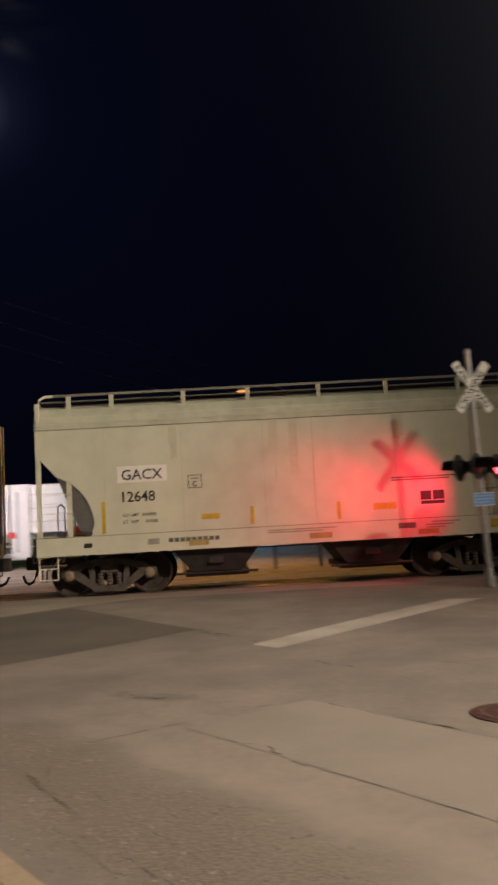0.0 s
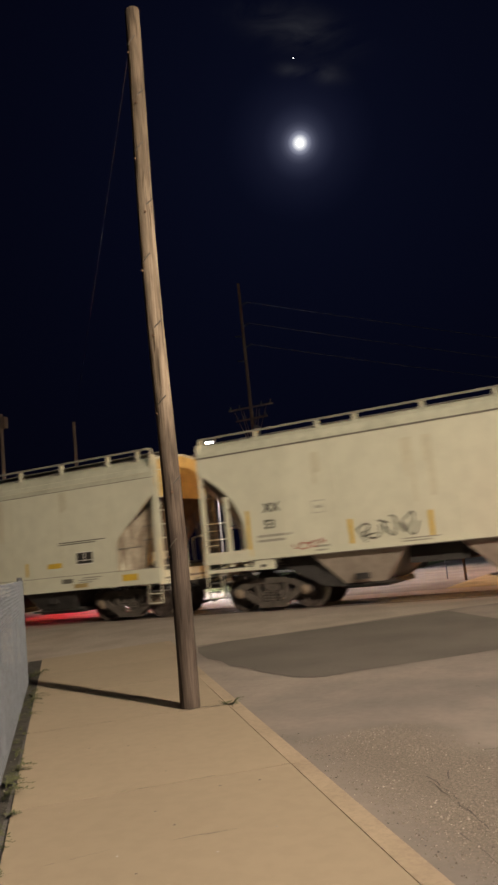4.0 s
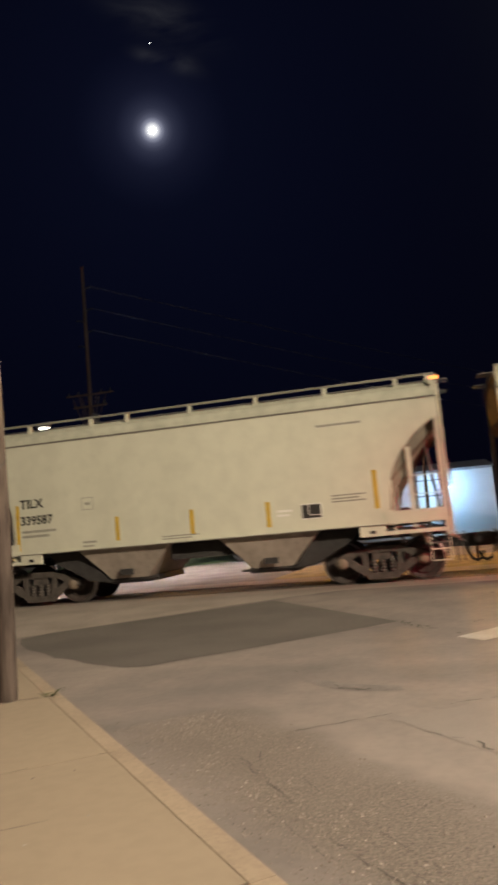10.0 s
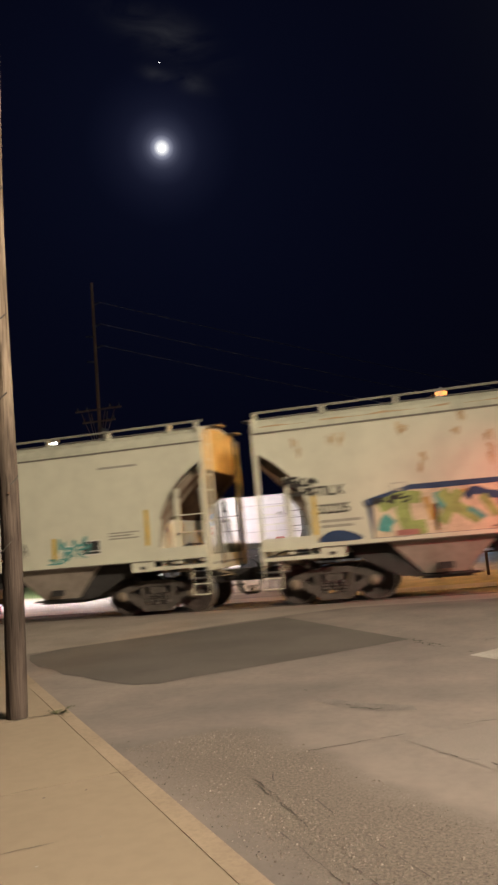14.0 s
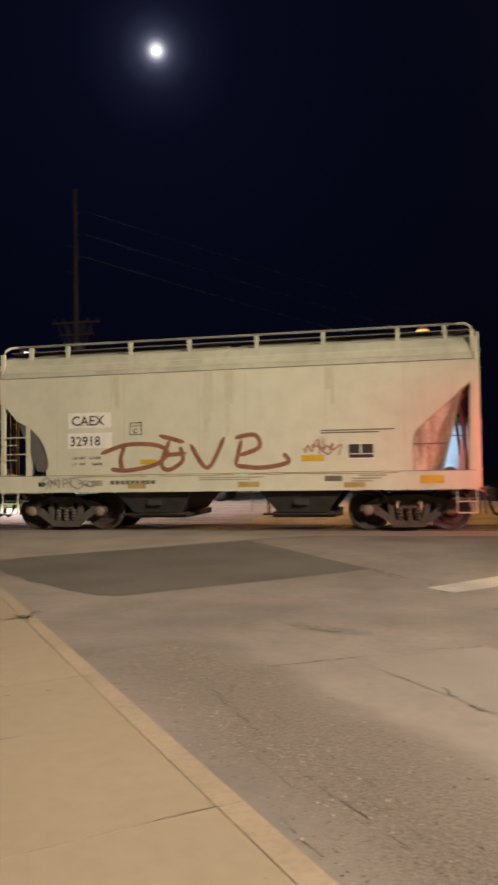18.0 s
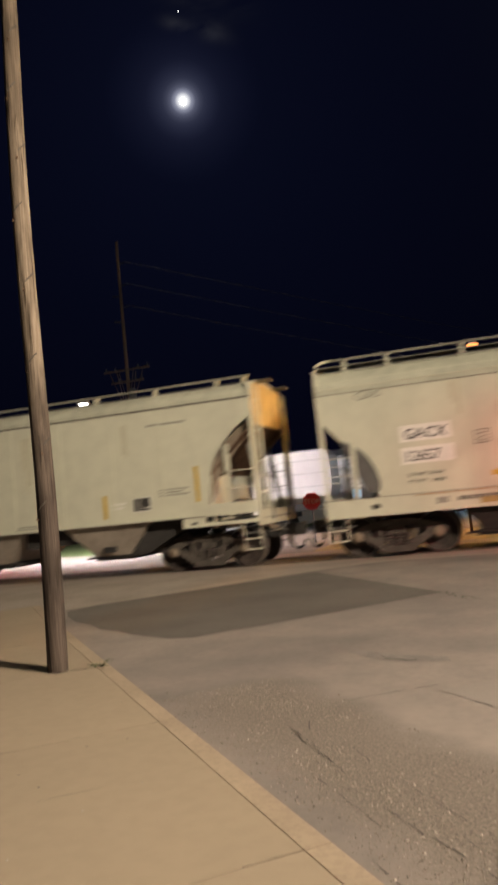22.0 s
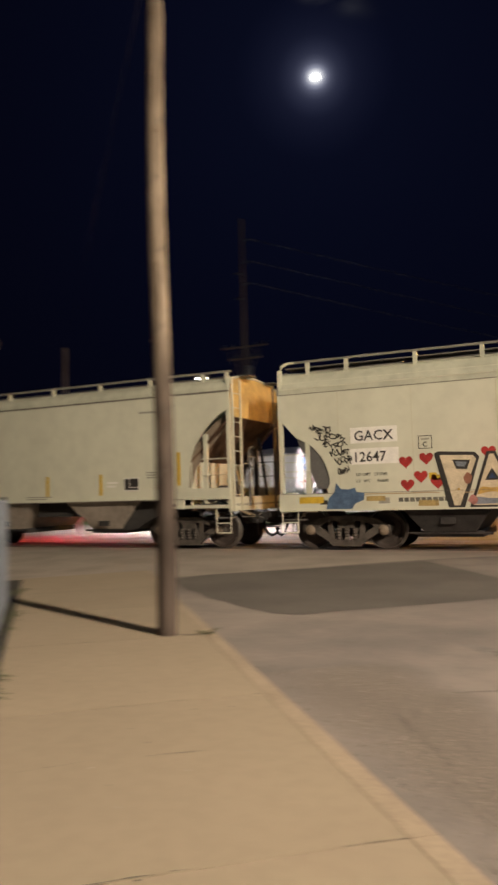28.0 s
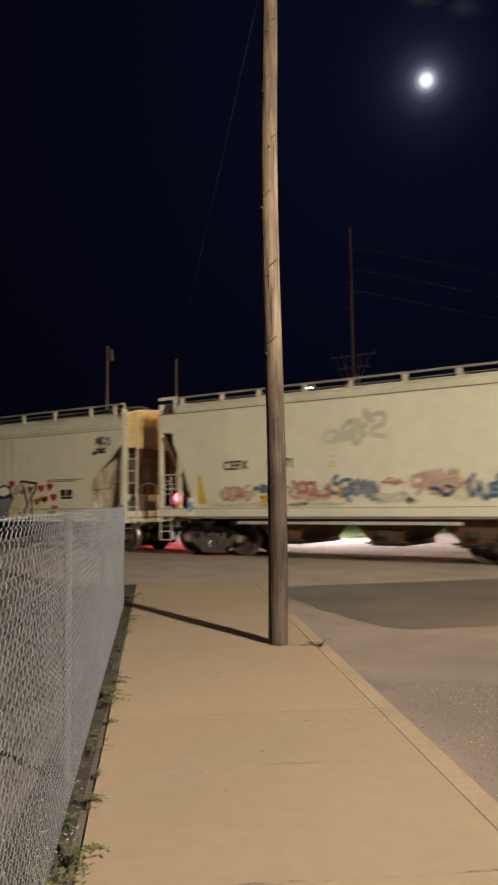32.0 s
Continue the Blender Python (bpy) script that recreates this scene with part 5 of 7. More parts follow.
# dry leaves and crumbs blown against the fence
bm = bmesh.new()
lit = random.Random(17)
for k in range(420):
    d = lit.choice((lit.gauss(2.9, 0.25), lit.uniform(1.5, 8.0), lit.gauss(3.6, 0.6)))
    n = -0.47 - 0.032 * d - abs(lit.gauss(0.0, 0.22)) + 0.02
    x, y, _z = nd(n, d)
    s = lit.uniform(0.004, 0.013)
    t = lit.uniform(0, math.tau)
    e, q = Vector((math.cos(t), math.sin(t), lit.uniform(-0.3, 0.5))) * s, Vector((-math.sin(t), math.cos(t), lit.uniform(-0.3, 0.3))) * s * 0.6
    c = Vector((x, y, rise(y) + 0.02))
    bm.faces.new([bm.verts.new(v) for v in (c - e, c + q, c + e, c - q)])
tagged(part("leaf_litter", bm, M["litter"]), "pale dry leaves and crumbs along the fence foot", "leaf litter", "", "stuff")


# ---------- hopper cars ----------
SY = 1.55          # half width of the car side


def arc_pts(pts, k=4):
    return smooth_line(pts, k)


def mirror(pts):
    return [(-x, z) for x, z in reversed(pts)]


def side_frame_bm():
    bm = bmesh.new()
    y0, y1 = -0.06, 0.06
    prism(bm, [(-1.06, 0.56), (-0.76, 0.70), (-0.34, 0.80), (0.34, 0.80), (0.76, 0.70), (1.06, 0.56), (1.06, 0.42), (0.82, 0.46), (0.44, 0.66), (-0.44, 0.66), (-0.82, 0.46), (-1.06, 0.42)], y0, y1)
    for s in (-1, 1):
        pts = [(-0.86, 0.46), (-0.32, 0.10), (-0.20, 0.20), (-0.66, 0.53)]
        prism(bm, pts if s < 0 else mirror(pts), y0 * 0.9, y1 * 0.9)
        prism(bm, [(s * 0.30, 0.2), (s * 0.42, 0.2), (s * 0.46, 0.67), (s * 0.34, 0.67)], y0 * 0.8, y1 * 0.8)
    prism(bm, [(-0.36, 0.08), (0.36, 0.08), (0.34, 0.22), (-0.34, 0.22)], y0, y1)
    return bm


def bogie(car, x):
    b = part("bogie", boxes((-0.2, -1.04, 0.50, 0.2, 1.04, 0.74), (-0.12, -0.9, 0.30, 0.12, 0.9, 0.46)), M["cast"], car, "dusty cast-steel bogie")
    b.location = (x, 0, 0)
    for s in (-1, 1):
        f = part("side_frame", side_frame_bm(), M["cast"], b)
        f.location.y = s * 1.02
        for k in (-0.2, 0.0, 0.2):
            bm = bmesh.new()
            prof = []
            for q in range(9):
                prof.append((0.22 + q * 0.034, 0.075 if q % 2 else 0.055))
            lathe(bm, prof, "z", 10, (k, s * 1.03, 0))
            part("spring", bm, M["cast"], b)
        for e in (-1, 1):
            bm = bmesh.new()
            lathe(bm, [(-0.09, 0.115), (0.05, 0.12), (0.075, 0.09), (0.09, 0.05)], "y", 14)
            if s < 0:
                bm.transform(pose(0, 0, 0, 0, 0, 180))
            c = part("bearing_cap", bm, M["gusset"], b)
            c.location = (e * 0.89, s * 1.03, 0.457)
    for e in (-1, 1):
        bm = bmesh.new()
        lathe(bm, [(-1.0, 0.075), (1.0, 0.075)], "y", 10)
        for s in (-1, 1):
            prof = [(0.655, 0.10), (0.665, 0.487), (0.69, 0.487), (0.70, 0.460), (0.80, 0.452), (0.815, 0.44), (0.80, 0.38), (0.76, 0.33), (0.745, 0.2), (0.80, 0.14), (0.82, 0.10)]
            lathe(bm, [(s * a, r) for a, r in prof], "y", 30)
            for k in range(5):
                a = k * math.tau / 5
                c, q = math.cos(a) * 0.26, math.sin(a) * 0.26
                box(bm, c - 0.02, min(s * 0.745, s * 0.772), q - 0.02, c + 0.02, max(s * 0.745, s * 0.772), q + 0.02)
        w = part("wheelset", bm, [M["wheel"], M["tread"]], b, "pair of worn steel wheels on an axle")
        for p in w.data.polygons:
            r = math.hypot(p.center.x, p.center.z)
            if r > 0.435:
                p.material_index = 1
        w.location = (e * 0.89, 0, 0.457)


def end_gear(car, e, half, z0, paint, ladder, bare=False):
    """Coupler, platform, posts and ladders of one end. e: -1 or 1."""
    bm = bmesh.new()
    box(bm, min(e * (half - 0.3), e * (half + 0.40)), -0.14, 0.62, max(e * (half - 0.3), e * (half + 0.40)), 0.14, 0.88)
    prism(bm, [(e * (half + 0.36), -0.17), (e * (half + 0.63), -0.15), (e * (half + 0.66), 0.02), (e * (half + 0.50), 0.06), (e * (half + 0.56), 0.17), (e * (half + 0.36), 0.17)], 0.60, 0.90, "xy")
    part("coupler", bm, M["under"], car)
    bm = bmesh.new()
    pts = [(e * (half + 0.30), -0.35, 0.72), (e * (half + 0.34), -0.37, 0.50), (e * (half + 0.42), -0.36, 0.34), (e * (half + 0.52), -0.33, 0.29), (e * (half + 0.62), -0.28, 0.34), (e * (half + 0.68), -0.25, 0.48)]
    tube(bm, pts, 0.034, 8)
    part("air_hose", bm, M["rubber"], car)
    bm = bmesh.new()
    tube(bm, [(e * (half + 0.12), -1.42, 0.98), (e * (half + 0.16), -1.30, 0.80), (e * (half + 0.16), -0.45, 0.78), (e * (half + 0.30), -0.20, 0.95)], 0.016, 6)
    part("uncoupling_lever", bm, M["plate"], car)
    bm = bmesh.new()
    tube(bm, [(e * (half - 1.30), -1.36, z0 + 0.16), (e * (half - 0.50), -1.38, z0 + 0.18), (e * (half - 0.16), -1.36, z0 + 0.06), (e * (half + 0.02), -0.9, z0 - 0.12), (e * (half + 0.28), -0.36, 0.74)], 0.022, 6)
    part("brake_pipe", bm, M["plate"], car)
    for q in (-0.55, 0.55):
        bm = bmesh.new()
        tube(bm, [(e * (half - 0.22), q, z0 + 0.05), (e * (half - 0.22), q, z0 + 1.05), (e * (half - 0.22), q + 0.35, z0 + 1.12), (e * (half - 0.22), q + 0.70, z0 + 1.05), (e * (half - 0.22), q + 0.70, z0 + 0.05)], 0.018, 6)
        part("platform_railing", bm, paint, car)
    part("step_tread", boxes((min(e * (half - 0.55), e * (half - 0.02)), -1.50, z0 - 0.28, max(e * (half - 0.55), e * (half - 0.02)), -1.18, z0 - 0.25)), M["plate"], car)
    part("end_platform", boxes((min(e * (half - 1.35), e * half), -1.45, z0 + 0.02, max(e * (half - 1.35), e * half), 1.45, z0 + 0.08)), M["plate"], car)
    part("end_sill", boxes((min(e * (half - 0.10), e * half), -1.53, z0 - 0.1, max(e * (half - 0.10), e * half), 1.53, z0 + 0.25)), paint, car)
    for k, (xa, za, xb, zb, y, r) in enumerate(((1.25, 0.98, 0.55, 1.16, -1.30, 0.035), (0.95, 1.12, 0.30, 0.86, -1.22, 0.03), (0.62, 1.18, 0.50, 0.80, -1.40, 0.04), (1.05, 1.18, 1.00, 0.84, -1.36, 0.03), (0.20, 1.00, -0.18, 0.84, -0.95, 0.03), (0.25, 0.92, 0.10, 0.60, -1.05, 0.022))):
        bm = bmesh.new()
        bar(bm, (e * (half - xa), y, za), (e * (half - xb), y + 0.05, zb), r, 6)
        part("brake_rod", bm, M["bracepaint"] if k % 2 == 0 else M["plate"], car)
    x0, x1 = sorted((e * (half - 0.86), e * (half - 0.60)))
    part("valve_box", boxes((x0, -1.34, z0 - 0.10, x1, -1.14, z0 + 0.12)), M["bracepaint"], car)
    for q in (0.10, 0.24):
        bm = bmesh.new()
        bar(bm, (e * (half + q), -0.42 + q, 0.72), (e * (half + q + 0.02), -0.42 + q, 0.30), 0.018, 6)
        part("hanger_rod", bm, M["plate"], car)
    near = paint
    for s in (-1, 1):
        # far-side posts and ladders coloured dark so that they read as unlit
        paint = near if s < 0 else M["plate"]
        post = bmesh.new()
        box(post, min(e * (half - 0.10), e * (half - 0.01)), min(s * 1.46, s * 1.56), z0, max(e * (half - 0.10), e * (half - 0.01)), max(s * 1.46, s * 1.56), 4.28)
        part("corner_post", post, paint, car)
        if not bare:
            bm = bmesh.new()
            x = e * (half - 0.72)
            box(bm, x - 0.055, min(s * 1.46, s * 1.54), z0 + 0.1, x + 0.055, max(s * 1.46, s * 1.54), 2.88)
            part("short_post", bm, paint, car)
        for z in () if bare else (2.25, 1.85):
            bm = bmesh.new()
            bar(bm, (e * (half - 0.06), s * 1.575, z), (e * (half - 0.80), s * 1.575, z), 0.014, 6)
            part("handrail", bm, paint, car)
        # corner ladder and stirrup
        for k in range(8 if ladder else 3):
            z = 1.35 + k * 0.36
            if z > 4.0:
                break
            bm = bmesh.new()
            if ladder:
                bar(bm, (e * (half + 0.05), s * 1.5, z), (e * (half + 0.05), s * 1.05, z), 0.012, 6)
            else:
                bar(bm, (e * (half - 0.05), s * 1.585, z), (e * (half - 0.45), s * 1.585, z), 0.012, 6)
            part("rung", bm, paint, car)
        if ladder:
            for q in (1.5, 1.05):
                bm = bmesh.new()
                box(bm, min(e * (half + 0.03), e * (half + 0.07)), s * q - 0.03, 0.95, max(e * (half + 0.03), e * (half + 0.07)), s * q + 0.03, 4.25)
                part("ladder_rail", bm, paint, car)
        bm = bmesh.new()
        for x in (e * (half - 0.04), e * (half - 0.44)):
            bar(bm, (x, s * 1.54, z0), (x, s * 1.54, 0.42), 0.016, 6)
        for z in (0.42, 0.66):
            bar(bm, (e * (half - 0.04), s * 1.54, z), (e * (half - 0.44), s * 1.54, z), 0.016, 6)
        part("stirrup_step", bm, paint, car)


def roof_gear(car, half, z, inset, paint, posts, bent=False):
    """Roof walkway with its outer rails and the hatch covers."""
    for s in (-1, 1):
        y = s * inset
        bm = bmesh.new()
        g = 0.34 if bent else 0.02
        box(bm, -half + g, min(y, y - s * 0.05), z - 0.05, half - g, max(y, y - s * 0.05), z)
        part("roof_rail", bm, M["roofrail"], car)
        for e in (-1, 1) if bent else ():
            bm = bmesh.new()
            tube(bm, [(e * (half - 0.055), s * 1.51, z - 0.55), (e * (half - 0.055), s * 1.50, z - 0.28), (e * (half - 0.09), s * 1.46, z - 0.12), (e * (half - 0.19), s * 1.39, z - 0.04), (e * (half - 0.36), y - s * 0.025, z - 0.025)], 0.032, 8)
            part("corner_bend", bm, paint, car)
        for x in posts:
            bm = bmesh.new()
            box(bm, x - 0.045, min(y + s * 0.01, y - s * 0.07), z - 0.36, x + 0.045, max(y + s * 0.01, y - s * 0.07), z - 0.05)
            part("rail_bracket", bm, M["roof"], car)
        bm = bmesh.new()
        box(bm, -half - (0.0 if bent else 0.30), s * 0.79 - 0.23, z - 0.12, half + (0.05 if bent else 0.30), s * 0.79 + 0.23, z - 0.09)
        part("running_board", bm, M["plate"], car)
    for k in range(4):
        x = -half * 0.72 + k * half * 0.48
        bm = bmesh.new()
        box(bm, x - half * 0.21, -0.34, z - 0.16, x + half * 0.21, 0.34, z - 0.04)
        part("hatch_cover", bm, M["plate"], car)


def hopper_shell(car, half, side, top, sill_lo, sill_hi, paint, slope_top, slope_foot, roof_in=0.02, crest=0.46, clear=0.0):
    for s in (-1, 1):
        bm = bmesh.new()
        prism(bm, side, s * SY - 0.012, s * SY + 0.012)
        part("side_panel", bm, paint, car)
        bm = bmesh.new()
        box(bm, -half, min(s * 1.50, s * 1.60), sill_lo, half, max(s * 1.50, s * 1.60), sill_hi)
        part("side_sill", bm, paint, car)
    prof = [(y, top + crest * k) for y, k in ((-SY - 0.012, 0.0), (-1.56, 0.23), (-1.50, 0.47), (-1.36, 0.72), (-1.0, 0.88), (0, 1.0))]
    prof = prof + [(-y, z) for y, z in prof[-2::-1]]
    bm = bmesh.new()
    prism(bm, prof, -half + roof_in, half - roof_in, "yz")
    part("roof", bm, M["roof"], car)
    for e in (-1, 1):
        bm = bmesh.new()
        a, b = slope_top, slope_foot
        prism(bm, [(e * (half - 0.05), a + 0.02), (e * (half - 0.02), a), (e * b[0], b[1]), (e * (b[0] - 0.04), b[1])], -SY + 0.02 + (clear if e > 0 else 0.0), SY - 0.02)
        part("end_slope", bm, M["slope"], car, "rust-brown sloped end sheet of the hopper")
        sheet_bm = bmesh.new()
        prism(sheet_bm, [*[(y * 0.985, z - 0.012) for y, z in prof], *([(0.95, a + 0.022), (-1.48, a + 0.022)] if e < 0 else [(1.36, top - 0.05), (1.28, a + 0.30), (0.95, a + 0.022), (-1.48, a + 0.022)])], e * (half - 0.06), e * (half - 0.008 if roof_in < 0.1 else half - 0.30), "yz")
        part("end_sheet", sheet_bm, M["endplate" if e > 0 else "endrust"], car, "upright end sheet tinted with lamp orange" if e > 0 else "dark rust-brown upright end sheet")
        bm = bmesh.new()
        rim_x = e * (half - 0.012 if roof_in < 0.1 else half - roof_in)
        tube(bm, [(rim_x, y, z) for y, z in prof], 0.032, 6)
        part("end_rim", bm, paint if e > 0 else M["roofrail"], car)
        part("bulkhead", boxes((min(e * b[0], e * (b[0] - 0.04)), -SY + 0.03, 1.06, max(e * b[0], e * (b[0] - 0.04)), SY - 0.03, b[1])), paint, car)
    bm = bmesh.new()
    prism(bm, [(-0.3, 0.93), (0.3, 0.93), (0.3, 1.06), (-0.3, 1.06)], -half + 0.1, half - 0.1, "yz")
    part("centre_sill", bm, M["under"], car)


def outlet(car, x, top_w, bot_w, z1, z0, paint, gate_w):
    bm = bmesh.new()
    v = []
    for z, w, d in ((z0, bot_w, 1.20), (z1, top_w, 1.47)):
        v.append([bm.verts.new(p) for p in ((x - w, -d, z), (x + w, -d, z), (x + w, d, z), (x - w, d, z))])
    bm.faces.new(v[0][::-1])
    bm.faces.new(v[1])
    for k in range(4):
        bm.faces.new((v[0][k], v[0][(k + 1) % 4], v[1][(k + 1) % 4], v[1][k]))
    o = part("hopper_outlet", bm, paint, car)
    part("gate", boxes((x - gate_w, -1.1, z0 - 0.12, x + gate_w, 1.1, z0 + 0.01)), M["under"], o)
    bm = bmesh.new()
    bar(bm, (x - gate_w * 1.3, -1.15, z0 - 0.04), (x + gate_w * 1.3, -1.15, z0 - 0.04), 0.03, 6)
    part("gate_shaft", bm, M["under"], o)
    part("hazard_plate", boxes((x - 0.16, -1.37, 0.60, x + 0.16, -1.30, 0.74)), M["under"], o)


def brake_gear(car, e, half, z0):
    bm = bmesh.new()
    lathe(bm, [(0, 0.14), (0.45, 0.14), (0.5, 0.06)], "y", 12, (e * (half - 0.55), -1.2, z0 + 0.28))
    part("brake_cylinder", bm, M["plate"], car)
    bm = bmesh.new()
    lathe(bm, [(-0.55, 0.2), (0.55, 0.2)], "y", 14, (e * (half - 0.95), 0.3, z0 + 0.36))
    part("air_tank", bm, M["plate"], car)
    bm = bmesh.new()
    tube(bm, [(e * (half + 0.14), -0.6 + 0.27 * math.cos(k * math.tau / 14), 2.3 + 0.27 * math.sin(k * math.tau / 14)) for k in range(15)], 0.014, 5)
    rim = part("brake_wheel", bm, M["plate"], car)
    for k in range(4):
        bm = bmesh.new()
        bar(bm, (e * (half + 0.14), -0.6, 2.3), (e * (half + 0.14), -0.6 + 0.27 * math.cos(k * 1.571), 2.3 + 0.27 * math.sin(k * 1.571)), 0.012, 5)
        part("spoke", bm, M["plate"], rim)
    bm = bmesh.new()
    bar(bm, (e * (half + 0.05), -0.6, z0), (e * (half + 0.05), -0.6, 2.5), 0.03, 6)
    part("brake_shaft", bm, M["plate"], car)
    for y in (-0.9, 0.9):
        bm = bmesh.new()
        bar(bm, (e * (half - 0.1), y, z0 + 0.05), (e * (half - 0.35), y, 2.9), 0.04, 6)
        part("end_brace", bm, M["plate"], car)


# short car: deep side sill, dark lens-shaped gussets, two dark outlets
GH = 5.55
G_EDGE = arc_pts([(-5.10, 2.64), (-4.76, 2.46), (-4.48, 2.16), (-4.33, 1.80), (-4.30, 1.57), (-4.35, 1.43)])
G_RIGHT = arc_pts([(4.20, 1.33), (4.20, 1.60), (4.22, 2.05), (4.36, 2.26), (4.61, 2.48), (4.86, 2.69), (5.18, 2.98), (5.42, 3.20)])
TH = 5.725
T_EDGE = arc_pts([(-5.62, 3.46), (-5.20, 3.16), (-4.80, 2.72), (-4.58, 2.22), (-4.52, 1.54)])


def short_car():
    c = thing("hopper_car", pose(0, 60, 0), "short beige covered hopper car", "freight car", "freight train")
    p = M["paint"]
    side = [(-GH, 3.15), *G_EDGE, (-4.35, 1.30), (4.20, 1.30), *G_RIGHT, (GH, 3.24), (GH, 3.67), (-GH, 3.67)]
    hopper_shell(c, GH, side, 3.67, 0.92, 1.32, p, 3.12, (4.32, 1.75), 0.02, 0.69, 0.55)
    for s in (-1, 1):
        bm = bmesh.new()
        prism(bm, [*G_EDGE, (-4.60, 1.43)], s * 1.52 - 0.012, s * 1.52 + 0.012)
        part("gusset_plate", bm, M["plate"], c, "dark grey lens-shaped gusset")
        if s < 0:
            bm = bmesh.new()
            prism(bm, [*G_RIGHT, (5.22, 2.96), (5.02, 2.24), (4.80, 1.33)], s * 1.54 - 0.010, s * 1.54 + 0.010)
            for v in bm.verts:
                v.co.y -= s * 0.80 * max(0.0, v.co.x - 4.20 - 0.62 * max(0.0, v.co.z - 1.95))
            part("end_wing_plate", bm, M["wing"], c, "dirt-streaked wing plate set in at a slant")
            bm = bmesh.new()
            prism(bm, [(4.78, 1.33), (4.86, 1.33), (5.08, 2.24), (5.30, 2.98), (5.22, 2.98), (5.01, 2.26)], s * 1.10 - 0.06, s * 1.10 + 0.06)
            part("wing_rib", bm, M["bracepaint"], c)
            bm = bmesh.new()
            tube(bm, [(x, s * 1.545, z) for x, z in G_RIGHT], 0.020, 5)
            part("wing_edge", bm, M["bracepaint"], c)
            bm = bmesh.new()
            prism(bm, [(5.36, 1.33), (5.54, 1.33), (5.54, 3.24), (5.42, 3.20)], s * 1.53 - 0.012, s * 1.53 + 0.012)
            part("end_post_plate", bm, p, c)
            bm = bmesh.new()
            bar(bm, (4.22, s * 1.56, 1.90), (4.96, s * 1.56, 1.90), 0.011, 5)
            bar(bm, (5.02, s * 1.50, 2.06), (5.37, s * 1.50, 2.06), 0.011, 5)
            bar(bm, (5.06, s * 1.50, 2.42), (5.39, s * 1.50, 2.42), 0.011, 5)
            part("grab_bar", bm, M["plate"], c)
        part("roof_seam", boxes((-GH + 0.02, s * 1.565 - 0.008, 3.672, GH - 0.02, s * 1.565 + 0.008, 3.686)), M["seam"], c)
        for z, y in ((3.80, 1.553), (3.94, 1.497)):
            part("roof_bead", boxes((-GH + 0.02, s * y - 0.02, z, GH - 0.02, s * y + 0.02, z + 0.02)), p, c)
        part("sill_seam", boxes((-GH + 0.05, s * 1.601 - 0.004, 1.315, GH - 0.05, s * 1.601 + 0.004, 1.327)), M["seam"], c)
        for x in (-4.05, -2.35, -0.55, 0.55, 2.35, 4.05):
            part("panel_seam", boxes((x - 0.008, s * 1.563 - 0.004, 1.33, x + 0.008, s * 1.563 + 0.004, 3.66)), M["paint_dirty"], c)
    outlet(c, -1.7, 0.95, 0.55, 0.93, 0.42, M["under"], 0.7)
    outlet(c, 1.75, 0.95, 0.55, 0.93, 0.42, M["under"], 0.7)
    roof_gear(c, GH, 4.50, 1.36, p, [-4.84, -3.88, -2.27, -0.82, 0.78, 2.30, 3.94, 4.94], True)
    end_gear(c, -1, GH, 0.98, p, False)
    end_gear(c, 1, GH, 0.98, p, True, True)
    brake_gear(c, 1, GH, 0.98)
    for x in (-4.1, 4.1):
        bogie(c, x)
    return c


